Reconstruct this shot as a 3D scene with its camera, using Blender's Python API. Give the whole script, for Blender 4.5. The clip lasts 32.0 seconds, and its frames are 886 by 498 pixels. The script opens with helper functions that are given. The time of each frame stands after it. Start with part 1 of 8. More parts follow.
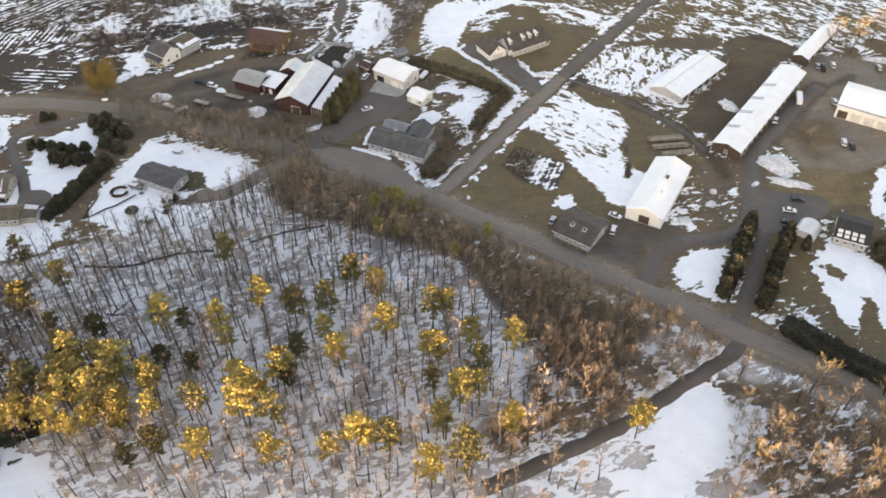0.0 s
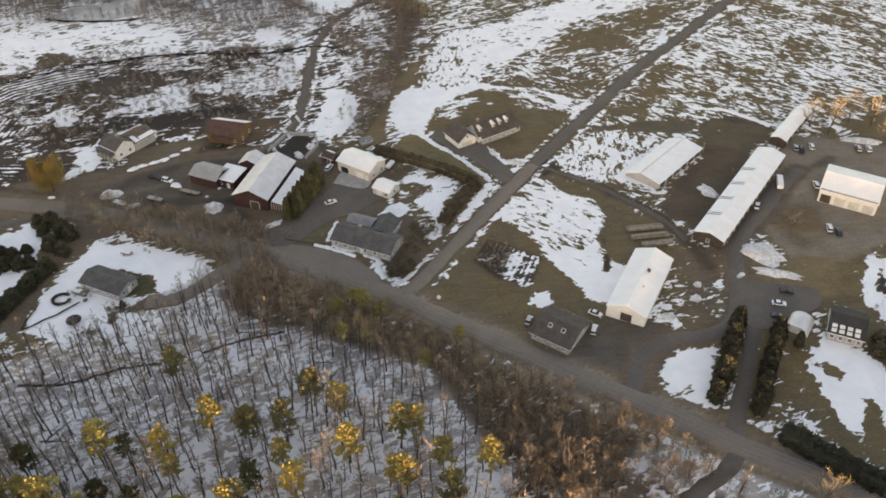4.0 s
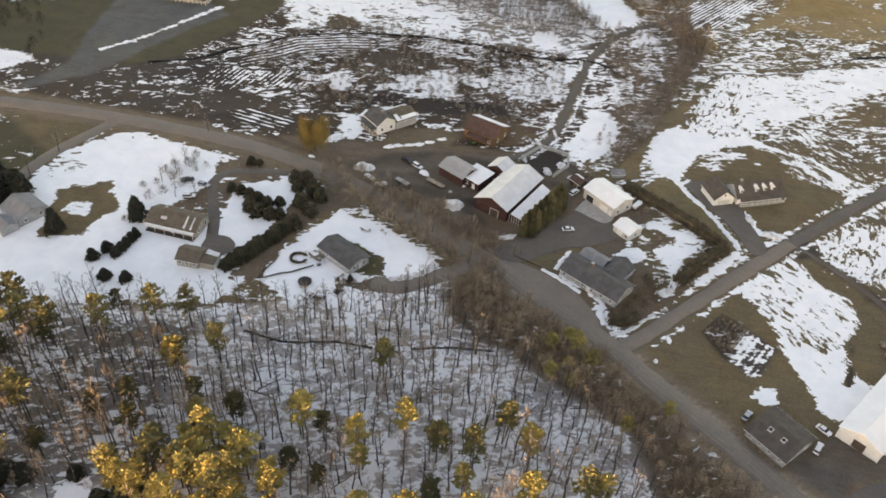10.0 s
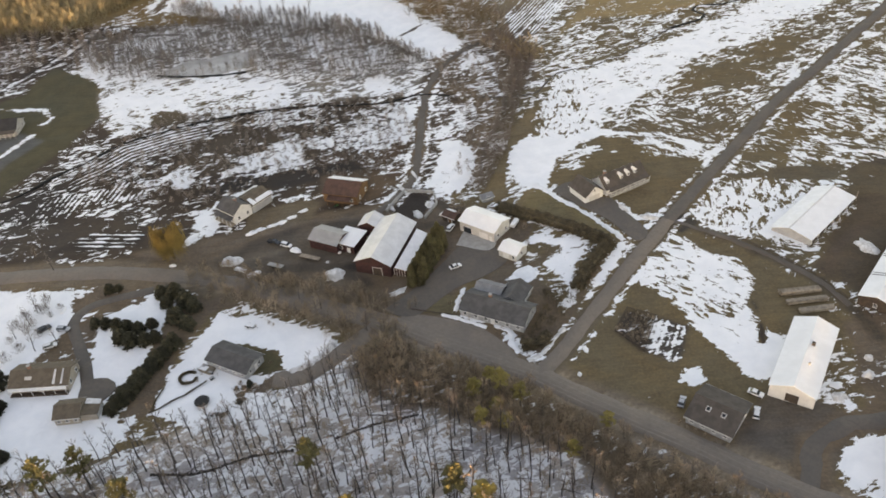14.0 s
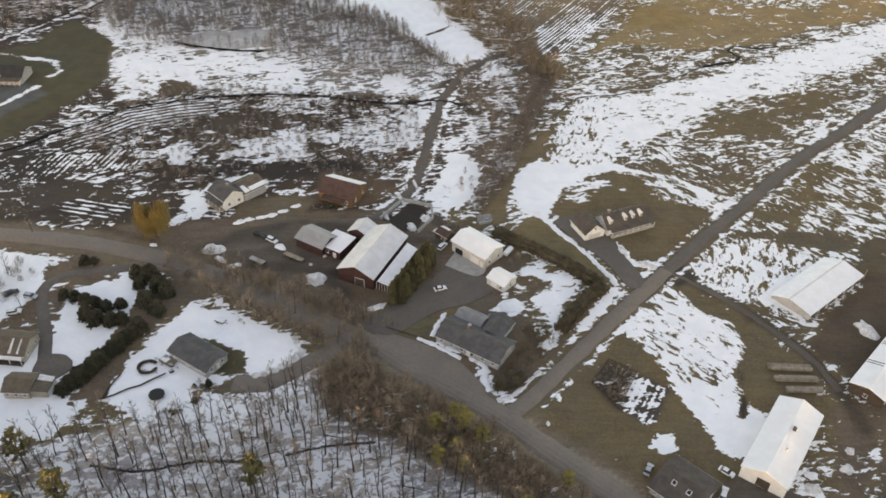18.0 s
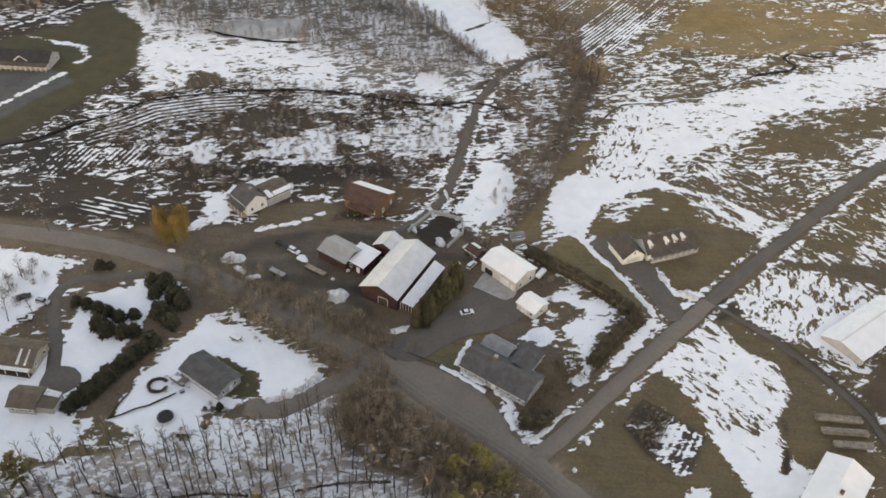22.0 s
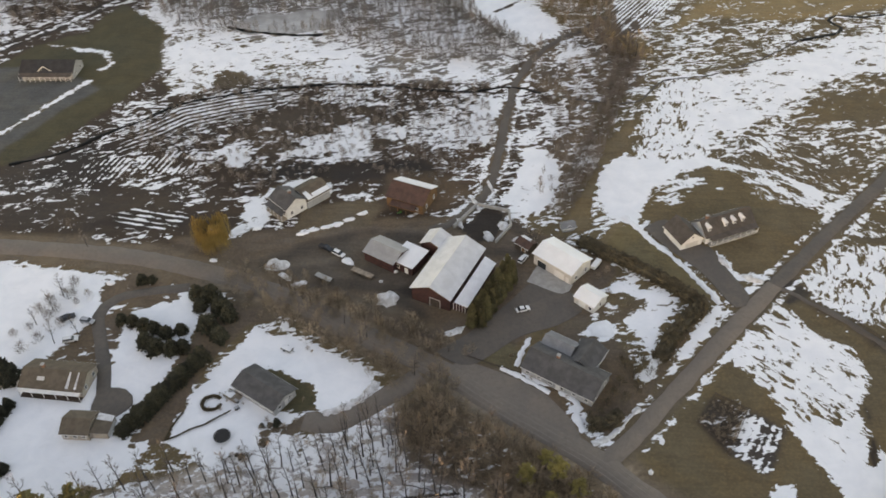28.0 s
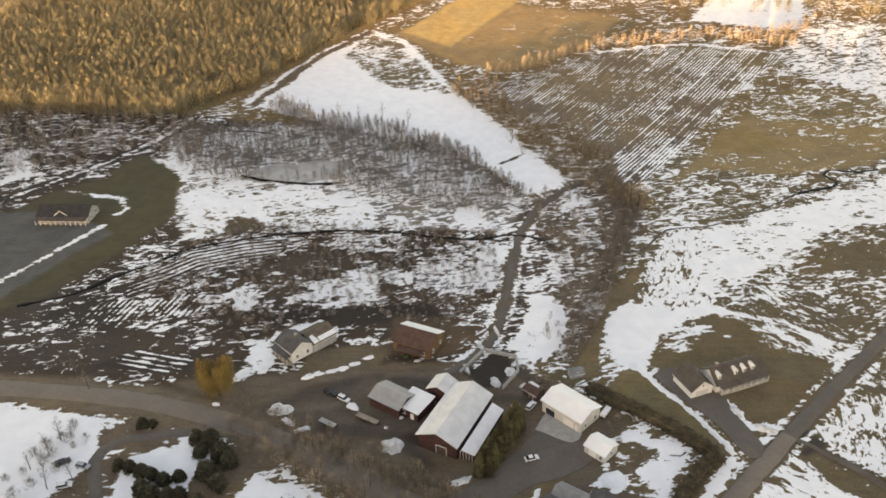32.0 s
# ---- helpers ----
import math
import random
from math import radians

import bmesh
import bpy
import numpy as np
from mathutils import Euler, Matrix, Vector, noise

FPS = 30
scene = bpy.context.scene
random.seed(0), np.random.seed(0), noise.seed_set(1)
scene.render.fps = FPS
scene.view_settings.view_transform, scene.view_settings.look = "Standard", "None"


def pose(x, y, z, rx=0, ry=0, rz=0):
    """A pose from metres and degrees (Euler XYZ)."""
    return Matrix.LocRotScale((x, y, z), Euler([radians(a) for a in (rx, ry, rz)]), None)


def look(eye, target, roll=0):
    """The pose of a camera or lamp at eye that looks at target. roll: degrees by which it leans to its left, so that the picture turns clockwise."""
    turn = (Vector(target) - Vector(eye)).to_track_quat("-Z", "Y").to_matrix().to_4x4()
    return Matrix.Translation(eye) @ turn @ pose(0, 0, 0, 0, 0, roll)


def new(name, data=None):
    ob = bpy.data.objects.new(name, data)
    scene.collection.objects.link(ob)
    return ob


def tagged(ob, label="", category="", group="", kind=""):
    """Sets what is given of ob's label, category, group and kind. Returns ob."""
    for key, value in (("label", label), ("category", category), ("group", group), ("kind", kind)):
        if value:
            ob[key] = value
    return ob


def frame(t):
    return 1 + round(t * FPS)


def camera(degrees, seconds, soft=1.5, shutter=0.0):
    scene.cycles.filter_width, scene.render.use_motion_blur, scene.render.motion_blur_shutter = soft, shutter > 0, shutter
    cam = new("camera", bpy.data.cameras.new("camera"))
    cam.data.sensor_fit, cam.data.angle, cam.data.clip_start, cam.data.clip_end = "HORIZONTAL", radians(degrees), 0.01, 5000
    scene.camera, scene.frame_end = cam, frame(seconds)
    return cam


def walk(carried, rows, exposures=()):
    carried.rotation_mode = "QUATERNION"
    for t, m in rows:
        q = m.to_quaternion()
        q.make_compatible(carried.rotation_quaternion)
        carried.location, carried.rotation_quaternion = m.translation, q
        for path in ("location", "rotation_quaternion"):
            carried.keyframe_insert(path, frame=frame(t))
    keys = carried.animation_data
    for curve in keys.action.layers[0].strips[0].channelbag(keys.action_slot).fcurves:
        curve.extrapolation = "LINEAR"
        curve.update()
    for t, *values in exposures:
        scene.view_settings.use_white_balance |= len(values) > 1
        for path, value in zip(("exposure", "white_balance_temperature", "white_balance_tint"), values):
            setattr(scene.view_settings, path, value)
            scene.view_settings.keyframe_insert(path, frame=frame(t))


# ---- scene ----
# camera and walk: seconds, place, heading, pitch, roll
EXPO, WARM, TINT = 1.99, 10000, 27
cam = camera(56.04, 32.0, soft=1.7)
WALK = [
    (0.0, 2.55, -65.35, 187.75, -4.10, -44.01, -0.51),
    (0.5, 3.12, -62.86, 186.47, -14.03, -44.24, -2.16),
    (1.0, 4.34, -60.40, 185.87, -17.85, -43.59, -0.82),
    (1.5, 4.79, -58.29, 185.58, -16.50, -42.43, -0.13),
    (2.0, 4.66, -56.65, 184.26, -15.82, -41.74, 0.74),
    (2.5, 4.94, -55.19, 182.13, -15.38, -39.90, 0.48),
    (4.5, 7.57, -43.03, 183.65, 0.62, -39.24, 4.05),
    (5.0, 6.02, -42.78, 185.57, 11.92, -41.57, 13.07),
    (5.5, 3.50, -41.45, 187.37, 19.51, -41.60, 8.90),
    (6.0, 1.73, -40.15, 188.67, 17.92, -42.28, 5.23),
    (6.5, 1.59, -39.37, 189.13, 14.84, -41.41, 3.50),
    (7.0, 2.43, -39.10, 188.58, 13.52, -40.60, 3.58),
    (7.5, 2.11, -37.83, 188.72, 13.54, -40.13, 4.32),
    (8.0, 1.58, -36.84, 188.57, 14.32, -40.15, 4.77),
    (8.5, 0.72, -36.16, 188.24, 15.10, -40.08, 5.04),
    (9.0, -0.58, -34.95, 188.44, 15.36, -39.82, 4.80),
    (9.5, -2.54, -33.90, 189.02, 14.08, -40.71, 4.70),
    (10.0, -4.50, -32.39, 189.08, 11.32, -40.35, 3.66),
    (10.5, -4.73, -30.58, 189.12, 6.51, -39.75, 2.56),
    (11.0, -4.81, -29.83, 188.50, 4.55, -39.58, 2.83),
    (11.5, -5.27, -27.98, 188.65, 4.07, -39.60, 2.68),
    (12.0, -5.97, -26.69, 188.58, 4.37, -39.13, -2.53),
    (12.5, -6.82, -24.64, 188.83, 2.50, -39.54, -3.73),
    (13.0, -6.89, -22.99, 188.05, 0.71, -39.16, -4.33),
    (13.5, -7.53, -21.18, 187.45, -0.20, -38.33, -4.29),
    (14.0, -7.26, -20.10, 187.04, 0.88, -37.82, -5.87),
    (14.5, -7.07, -17.83, 187.47, 2.56, -38.23, -8.69),
    (16.5, 2.18, -10.87, 189.36, 2.64, -40.73, 1.64),
    (17.0, 1.83, -9.56, 189.00, 4.18, -39.84, 2.04),
    (17.5, 0.97, -7.82, 189.07, 2.71, -40.57, 2.19),
    (18.0, 0.29, -5.30, 189.17, 1.80, -38.56, 1.71),
    (18.5, -0.11, -3.04, 189.41, 0.88, -41.39, 2.02),
    (19.0, 0.00, -0.00, 190.00, 0.66, -40.46, 2.39),
    (19.5, 0.90, 1.88, 189.84, 0.58, -39.64, 2.00),
    (20.0, 1.48, 5.35, 189.93, 0.17, -39.86, 1.84),
    (20.5, 1.61, 6.12, 189.39, 0.18, -40.37, 1.89),
    (21.0, 1.52, 8.84, 189.56, 0.71, -39.95, 2.25),
    (21.5, 0.78, 11.89, 190.10, 2.97, -40.07, 2.81),
    (22.0, -0.24, 15.58, 190.94, 4.57, -40.24, 2.43),
    (22.5, -0.95, 17.46, 190.84, 4.79, -41.42, 2.27),
    (23.0, -1.98, 19.45, 190.96, 5.34, -40.34, 2.27),
    (23.5, -3.05, 20.71, 189.77, 5.13, -41.08, 2.36),
    (24.0, -3.41, 22.15, 188.45, 1.64, -40.71, 6.24),
    (24.5, -3.70, 24.81, 188.31, -0.19, -39.89, 8.31),
    (25.0, -4.18, 25.97, 188.62, -0.85, -40.78, 7.48),
    (25.5, -5.41, 26.38, 188.94, 3.20, -40.74, 0.64),
    (27.5, -9.21, 26.85, 188.65, 4.44, -39.73, 1.09),
    (28.0, -10.49, 26.25, 188.59, 6.56, -41.69, -1.98),
    (28.5, -12.11, 25.57, 188.04, 6.23, -39.24, -2.24),
    (29.0, -12.83, 25.49, 187.46, 6.14, -38.44, -1.91),
    (29.5, -13.18, 24.65, 186.92, 5.98, -38.71, -0.66),
    (30.0, -13.62, 24.89, 186.82, 7.04, -38.17, -1.96),
    (30.5, -14.08, 23.61, 186.05, 7.25, -36.40, -2.66),
    (31.0, -13.44, 24.92, 186.76, 7.21, -33.08, -3.27),
    (31.5, -12.57, 24.89, 186.88, 7.40, -32.44, -3.13),
    (32.0, -12.15, 25.31, 187.63, 6.37, -31.50, -1.31),
]
walk(cam, [(t, pose(x, y, z, 90 + pitch, 0, yaw) @ pose(0, 0, 0, 0, 0, roll)) for t, x, y, z, yaw, pitch, roll in WALK],
     exposures=[(t, EXPO + e, WARM + (-600 if t < 1.5 else 1000 if t > 30.5 else 0), TINT) for t, e in ((0.0, 0.2), (1.0, -0.06), (2.0, -0.12), (5.0, -0.26), (6.0, 0.06), (7.0, 0.2), (9.0, 0.02), (13.0, -0.06), (17.0, -0.12), (23.0, -0.14), (25.0, -0.18), (28.0, -0.24), (29.0, -0.04), (31.0, -0.06), (32.0, -0.14))])
# ---- light: low evening sun behind the viewer, shaded valley floor ----
SUN_EL, SUN_AZ = 0.7, 200.0     # degrees above the horizon, compass bearing with +y as north
world = bpy.data.worlds.new("evening_sky")
scene.world = world
world.use_nodes = True
wn = world.node_tree.nodes
sky = wn.new("ShaderNodeTexSky")
sky.sky_type, sky.sun_disc = "NISHITA", False
sky.dust_density = 0.3
sky.sun_elevation, sky.sun_rotation = radians(9.0), radians(SUN_AZ)
wn["Background"].inputs["Strength"].default_value = 0.15
world.node_tree.links.new(sky.outputs[0], wn["Background"].inputs["Color"])
sun = new("sun", bpy.data.lights.new("sun", "SUN"))
sun.data.energy, sun.data.angle, sun.data.color = 5.0, radians(0.3), (1.0, 0.82, 0.55)
sd = Vector((math.sin(radians(SUN_AZ)) * math.cos(radians(SUN_EL)), math.cos(radians(SUN_AZ)) * math.cos(radians(SUN_EL)), math.sin(radians(SUN_EL))))
sun.matrix_world = look(sd * 400, (0, 0, 0))

# ---- materials ----
class Nodes:
    """A small builder of node materials."""
    def __init__(self, name):
        self.m = bpy.data.materials.new(name)
        self.m.use_nodes = True
        self.t = self.m.node_tree
        self.b = self.t.nodes["Principled BSDF"]

    def add(self, kind, **sets):
        n = self.t.nodes.new(kind)
        for k, v in sets.items():
            n.inputs[k].default_value = v
        return n

    def link(self, a, b):
        self.t.links.new(a, b)

    def noise(self, scale, detail=4.0, vec=None, rough=0.6, distort=0.0):
        n = self.add("ShaderNodeTexNoise", Scale=scale, Detail=detail, Roughness=rough, Distortion=distort)
        if vec:
            self.link(vec, n.inputs["Vector"])
        return n.outputs["Fac"]

    def math(self, op, a, b=None, c=None, clamp=False):
        n = self.t.nodes.new("ShaderNodeMath")
        n.operation, n.use_clamp = op, clamp
        for i, v in enumerate((a, b, c)):
            if v is None:
                continue
            if isinstance(v, (int, float)):
                n.inputs[i].default_value = v
            else:
                self.link(v, n.inputs[i])
        return n.outputs[0]

    def ramp(self, fac, lo, hi, a=0.0, b=1.0):
        n = self.add("ShaderNodeMapRange")
        n.interpolation_type = "SMOOTHSTEP"
        for k, v in (("From Min", lo), ("From Max", hi), ("To Min", a), ("To Max", b)):
            n.inputs[k].default_value = v
        self.link(fac, n.inputs["Value"])
        return n.outputs["Result"]

    def mix(self, fac, a, b, mode="MIX"):
        n = self.t.nodes.new("ShaderNodeMix")
        n.data_type, n.blend_type = "RGBA", mode
        for i, v in ((0, fac), (6, a), (7, b)):
            if isinstance(v, (int, float)):
                n.inputs[i].default_value = v
            elif isinstance(v, tuple):
                n.inputs[i].default_value = (*v, 1) if len(v) == 3 else v
            else:
                self.link(v, n.inputs[i])
        return n.outputs[2]

    def where(self):
        return self.t.nodes.new("ShaderNodeNewGeometry").outputs["Position"]

    def attr(self, name):
        n = self.t.nodes.new("ShaderNodeAttribute")
        n.attribute_name = name
        return n

    def bump(self, height, dist, strength=0.6):
        n = self.add("ShaderNodeBump", Strength=strength, Distance=dist)
        self.link(height, n.inputs["Height"])
        self.link(n.outputs["Normal"], self.b.inputs["Normal"])


def paint(name, colour, rough=0.8, grain=6.0, blotch=0.5, vary=0.25, bump=0.02, metal=0.0, second=None, each=0.0, island=0.0, thin=0.0):
    """A weathered surface: grain and blotches round a base colour; each and island vary whole pieces."""
    n = Nodes(name)
    p = n.where()
    g, l = n.noise(grain, 5, p), n.noise(blotch, 3, p, distort=0.4)
    dark = tuple(c * (1 - vary) for c in colour)
    light = second or tuple(min(1, c * (1 + vary)) for c in colour)
    col = n.mix(n.ramp(l, 0.32, 0.68), dark, light)
    col = n.mix(n.ramp(g, 0.3, 0.7, 0, 0.45), col, tuple(c * (1 - 0.9 * vary) for c in colour))
    if each or island:
        r = n.t.nodes.new("ShaderNodeObjectInfo").outputs["Random"] if each else n.t.nodes.new("ShaderNodeNewGeometry").outputs["Random Per Island"]
        a = each or island
        f = n.math("MULTIPLY_ADD", r, 2 * a, 1 - a)
        v = n.add("ShaderNodeHueSaturation")
        n.link(f, v.inputs["Value"])
        n.link(col, v.inputs["Color"])
        col = v.outputs["Color"]
    n.link(col, n.b.inputs["Base Color"])
    n.b.inputs["Roughness"].default_value, n.b.inputs["Metallic"].default_value = rough, metal
    if bump:
        n.bump(n.math("ADD", g, l), bump)
    if thin:
        through_, both = n.add("ShaderNodeBsdfTranslucent"), n.add("ShaderNodeMixShader", Fac=thin)
        n.link(col, through_.inputs["Color"])
        n.link(n.b.outputs[0], both.inputs[1])
        n.link(through_.outputs[0], both.inputs[2])
        n.link(both.outputs[0], n.t.nodes["Material Output"].inputs["Surface"])
    return n.m


def ground_material():
    """Thawing ground: patchy snow over dormant grass, dirt and litter, by cover, tint and furrow stored on the mesh."""
    n = Nodes("thawing_ground")
    p = n.where()
    snow, tint, fur, phase = n.attr("snow").outputs["Fac"], n.attr("tint").outputs["Color"], n.attr("furrow").outputs["Fac"], n.attr("phase").outputs["Fac"]
    def drawn(angle, size, detail, rough, distort):
        turn = n.add("ShaderNodeVectorRotate", Angle=radians(-angle))
        turn.rotation_type = "Z_AXIS"
        n.link(p, turn.inputs["Vector"])
        pull = n.add("ShaderNodeMapping", Scale=(0.5, 1.0, 1.0))
        n.link(turn.outputs[0], pull.inputs["Vector"])
        return n.noise(size, detail, pull.outputs[0], rough, distort)

    def blown(size, detail, rough, distort):
        """Patches that run one of three ways, by the weights on the mesh."""
        one, two, three = drawn(17, size, detail, rough, distort), drawn(-42, size, detail, rough, distort), drawn(74, size, detail, rough, distort)
        wa, wb = n.attr("slant").outputs["Fac"], n.attr("steep").outputs["Fac"]
        out = n.math("MULTIPLY_ADD", n.math("SUBTRACT", two, one), wa, one)
        return n.math("MULTIPLY_ADD", n.math("SUBTRACT", three, one), wb, out)

    big = n.noise(0.04, 4, p, 0.55, 0.6)
    mid = blown(0.24, 4, 0.56, 1.1)
    fine = blown(0.66, 5, 0.65, 0.6)
    mixn = n.math("ADD", n.math("ADD", n.math("MULTIPLY", big, 0.8), n.math("MULTIPLY", mid, 1.5)), n.math("MULTIPLY", fine, 1.5))
    dev = n.math("MULTIPLY", n.math("SUBTRACT", mixn, 1.9), 1.9)
    wave = n.math("MULTIPLY", n.math("MULTIPLY", n.math("SINE", n.math("MULTIPLY_ADD", phase, 2 * math.pi, n.math("MULTIPLY", mid, 2.2))), fur), n.ramp(big, 0.3, 0.62, 0.08, 0.42))
    open_ = n.math("MULTIPLY", n.math("MULTIPLY", snow, n.math("SUBTRACT", 1.0, snow)), 4.0)
    lines = n.add("ShaderNodeCombineXYZ")
    n.link(n.math("MULTIPLY", phase, 0.8), lines.inputs["X"])
    n.link(n.math("MULTIPLY", big, 2.0), lines.inputs["Y"])
    drift = n.math("MULTIPLY", n.math("SUBTRACT", n.noise(1.0, 3, lines.outputs[0], 0.6), 0.5), n.math("MULTIPLY", fur, 2.2))
    dev = n.math("MULTIPLY", dev, n.math("MULTIPLY_ADD", fur, -0.85, 1.0))
    wave = n.math("ADD", wave, drift)
    v = n.math("ADD", snow, n.math("MULTIPLY", n.math("ADD", dev, wave), n.math("POWER", n.math("MAXIMUM", open_, 0.02), 0.5)))
    mask = n.ramp(v, 0.45, 0.56)
    g1, g2, g3 = n.noise(0.12, 5, p, 0.6, 0.5), n.noise(1.1, 5, p), n.noise(9.0, 3, p)
    bare = n.mix(n.ramp(g1, 0.3, 0.7, 0.0, 0.75), tint, n.mix(1.0, tint, (0.62, 0.58, 0.55), "MULTIPLY"))
    bare = n.mix(n.ramp(g2, 0.35, 0.75, 0.0, 0.55), bare, n.mix(1.0, tint, (1.45, 1.38, 1.25), "MULTIPLY"))
    bare = n.mix(n.ramp(g3, 0.4, 0.8, 0.0, 0.4), bare, n.mix(1.0, tint, (0.55, 0.5, 0.48), "MULTIPLY"))
    bare = n.mix(n.ramp(n.noise(0.045, 4, p, 0.6, 0.8), 0.36, 0.66, 0.0, 0.6), bare, n.mix(1.0, bare, (1.32, 1.16, 0.92), "MULTIPLY"))
    streak = n.add("ShaderNodeMapping", Rotation=(0, 0, radians(-38)), Scale=(0.12, 1.0, 1.0))
    n.link(p, streak.inputs["Vector"])
    bare = n.mix(n.ramp(n.noise(0.7, 4, streak.outputs[0], 0.6), 0.42, 0.7, 0.0, 0.38), bare, n.mix(1.0, bare, (0.66, 0.62, 0.6), "MULTIPLY"))
    white = n.mix(n.ramp(n.noise(0.16, 4, p, 0.6, 0.4), 0.3, 0.75), (0.90, 0.905, 0.92), (0.81, 0.825, 0.85))
    white = n.mix(n.ramp(fine, 0.58, 0.8, 0.0, 0.25), white, (0.60, 0.59, 0.58))
    n.link(n.mix(mask, bare, white), n.b.inputs["Base Color"])
    n.link(n.ramp(mask, 0.0, 1.0, 0.95, 0.55), n.b.inputs["Roughness"])
    n.bump(n.math("ADD", n.math("MULTIPLY", mask, 0.6), n.math("ADD", n.math("MULTIPLY", g2, 0.5), n.math("MULTIPLY", mid, 0.6))), 0.25, 0.7)
    return n.m


def asphalt(name, colour, dirt):
    n = Nodes(name)
    p = n.where()
    l, g, s = n.noise(0.10, 5, p, 0.65, 0.6), n.noise(14, 4, p), n.noise(0.8, 4, p)
    c = n.mix(n.ramp(l, 0.38, 0.66, 0, 0.8), colour, dirt)
    c = n.mix(n.ramp(s, 0.4, 0.75, 0, 0.4), c, tuple(x * 0.6 for x in colour))
    c = n.mix(n.ramp(g, 0.4, 0.7, 0, 0.35), c, tuple(x * 1.5 for x in colour))
    n.link(c, n.b.inputs["Base Color"])
    n.b.inputs["Roughness"].default_value = 0.85
    n.bump(g, 0.02)
    return n.m


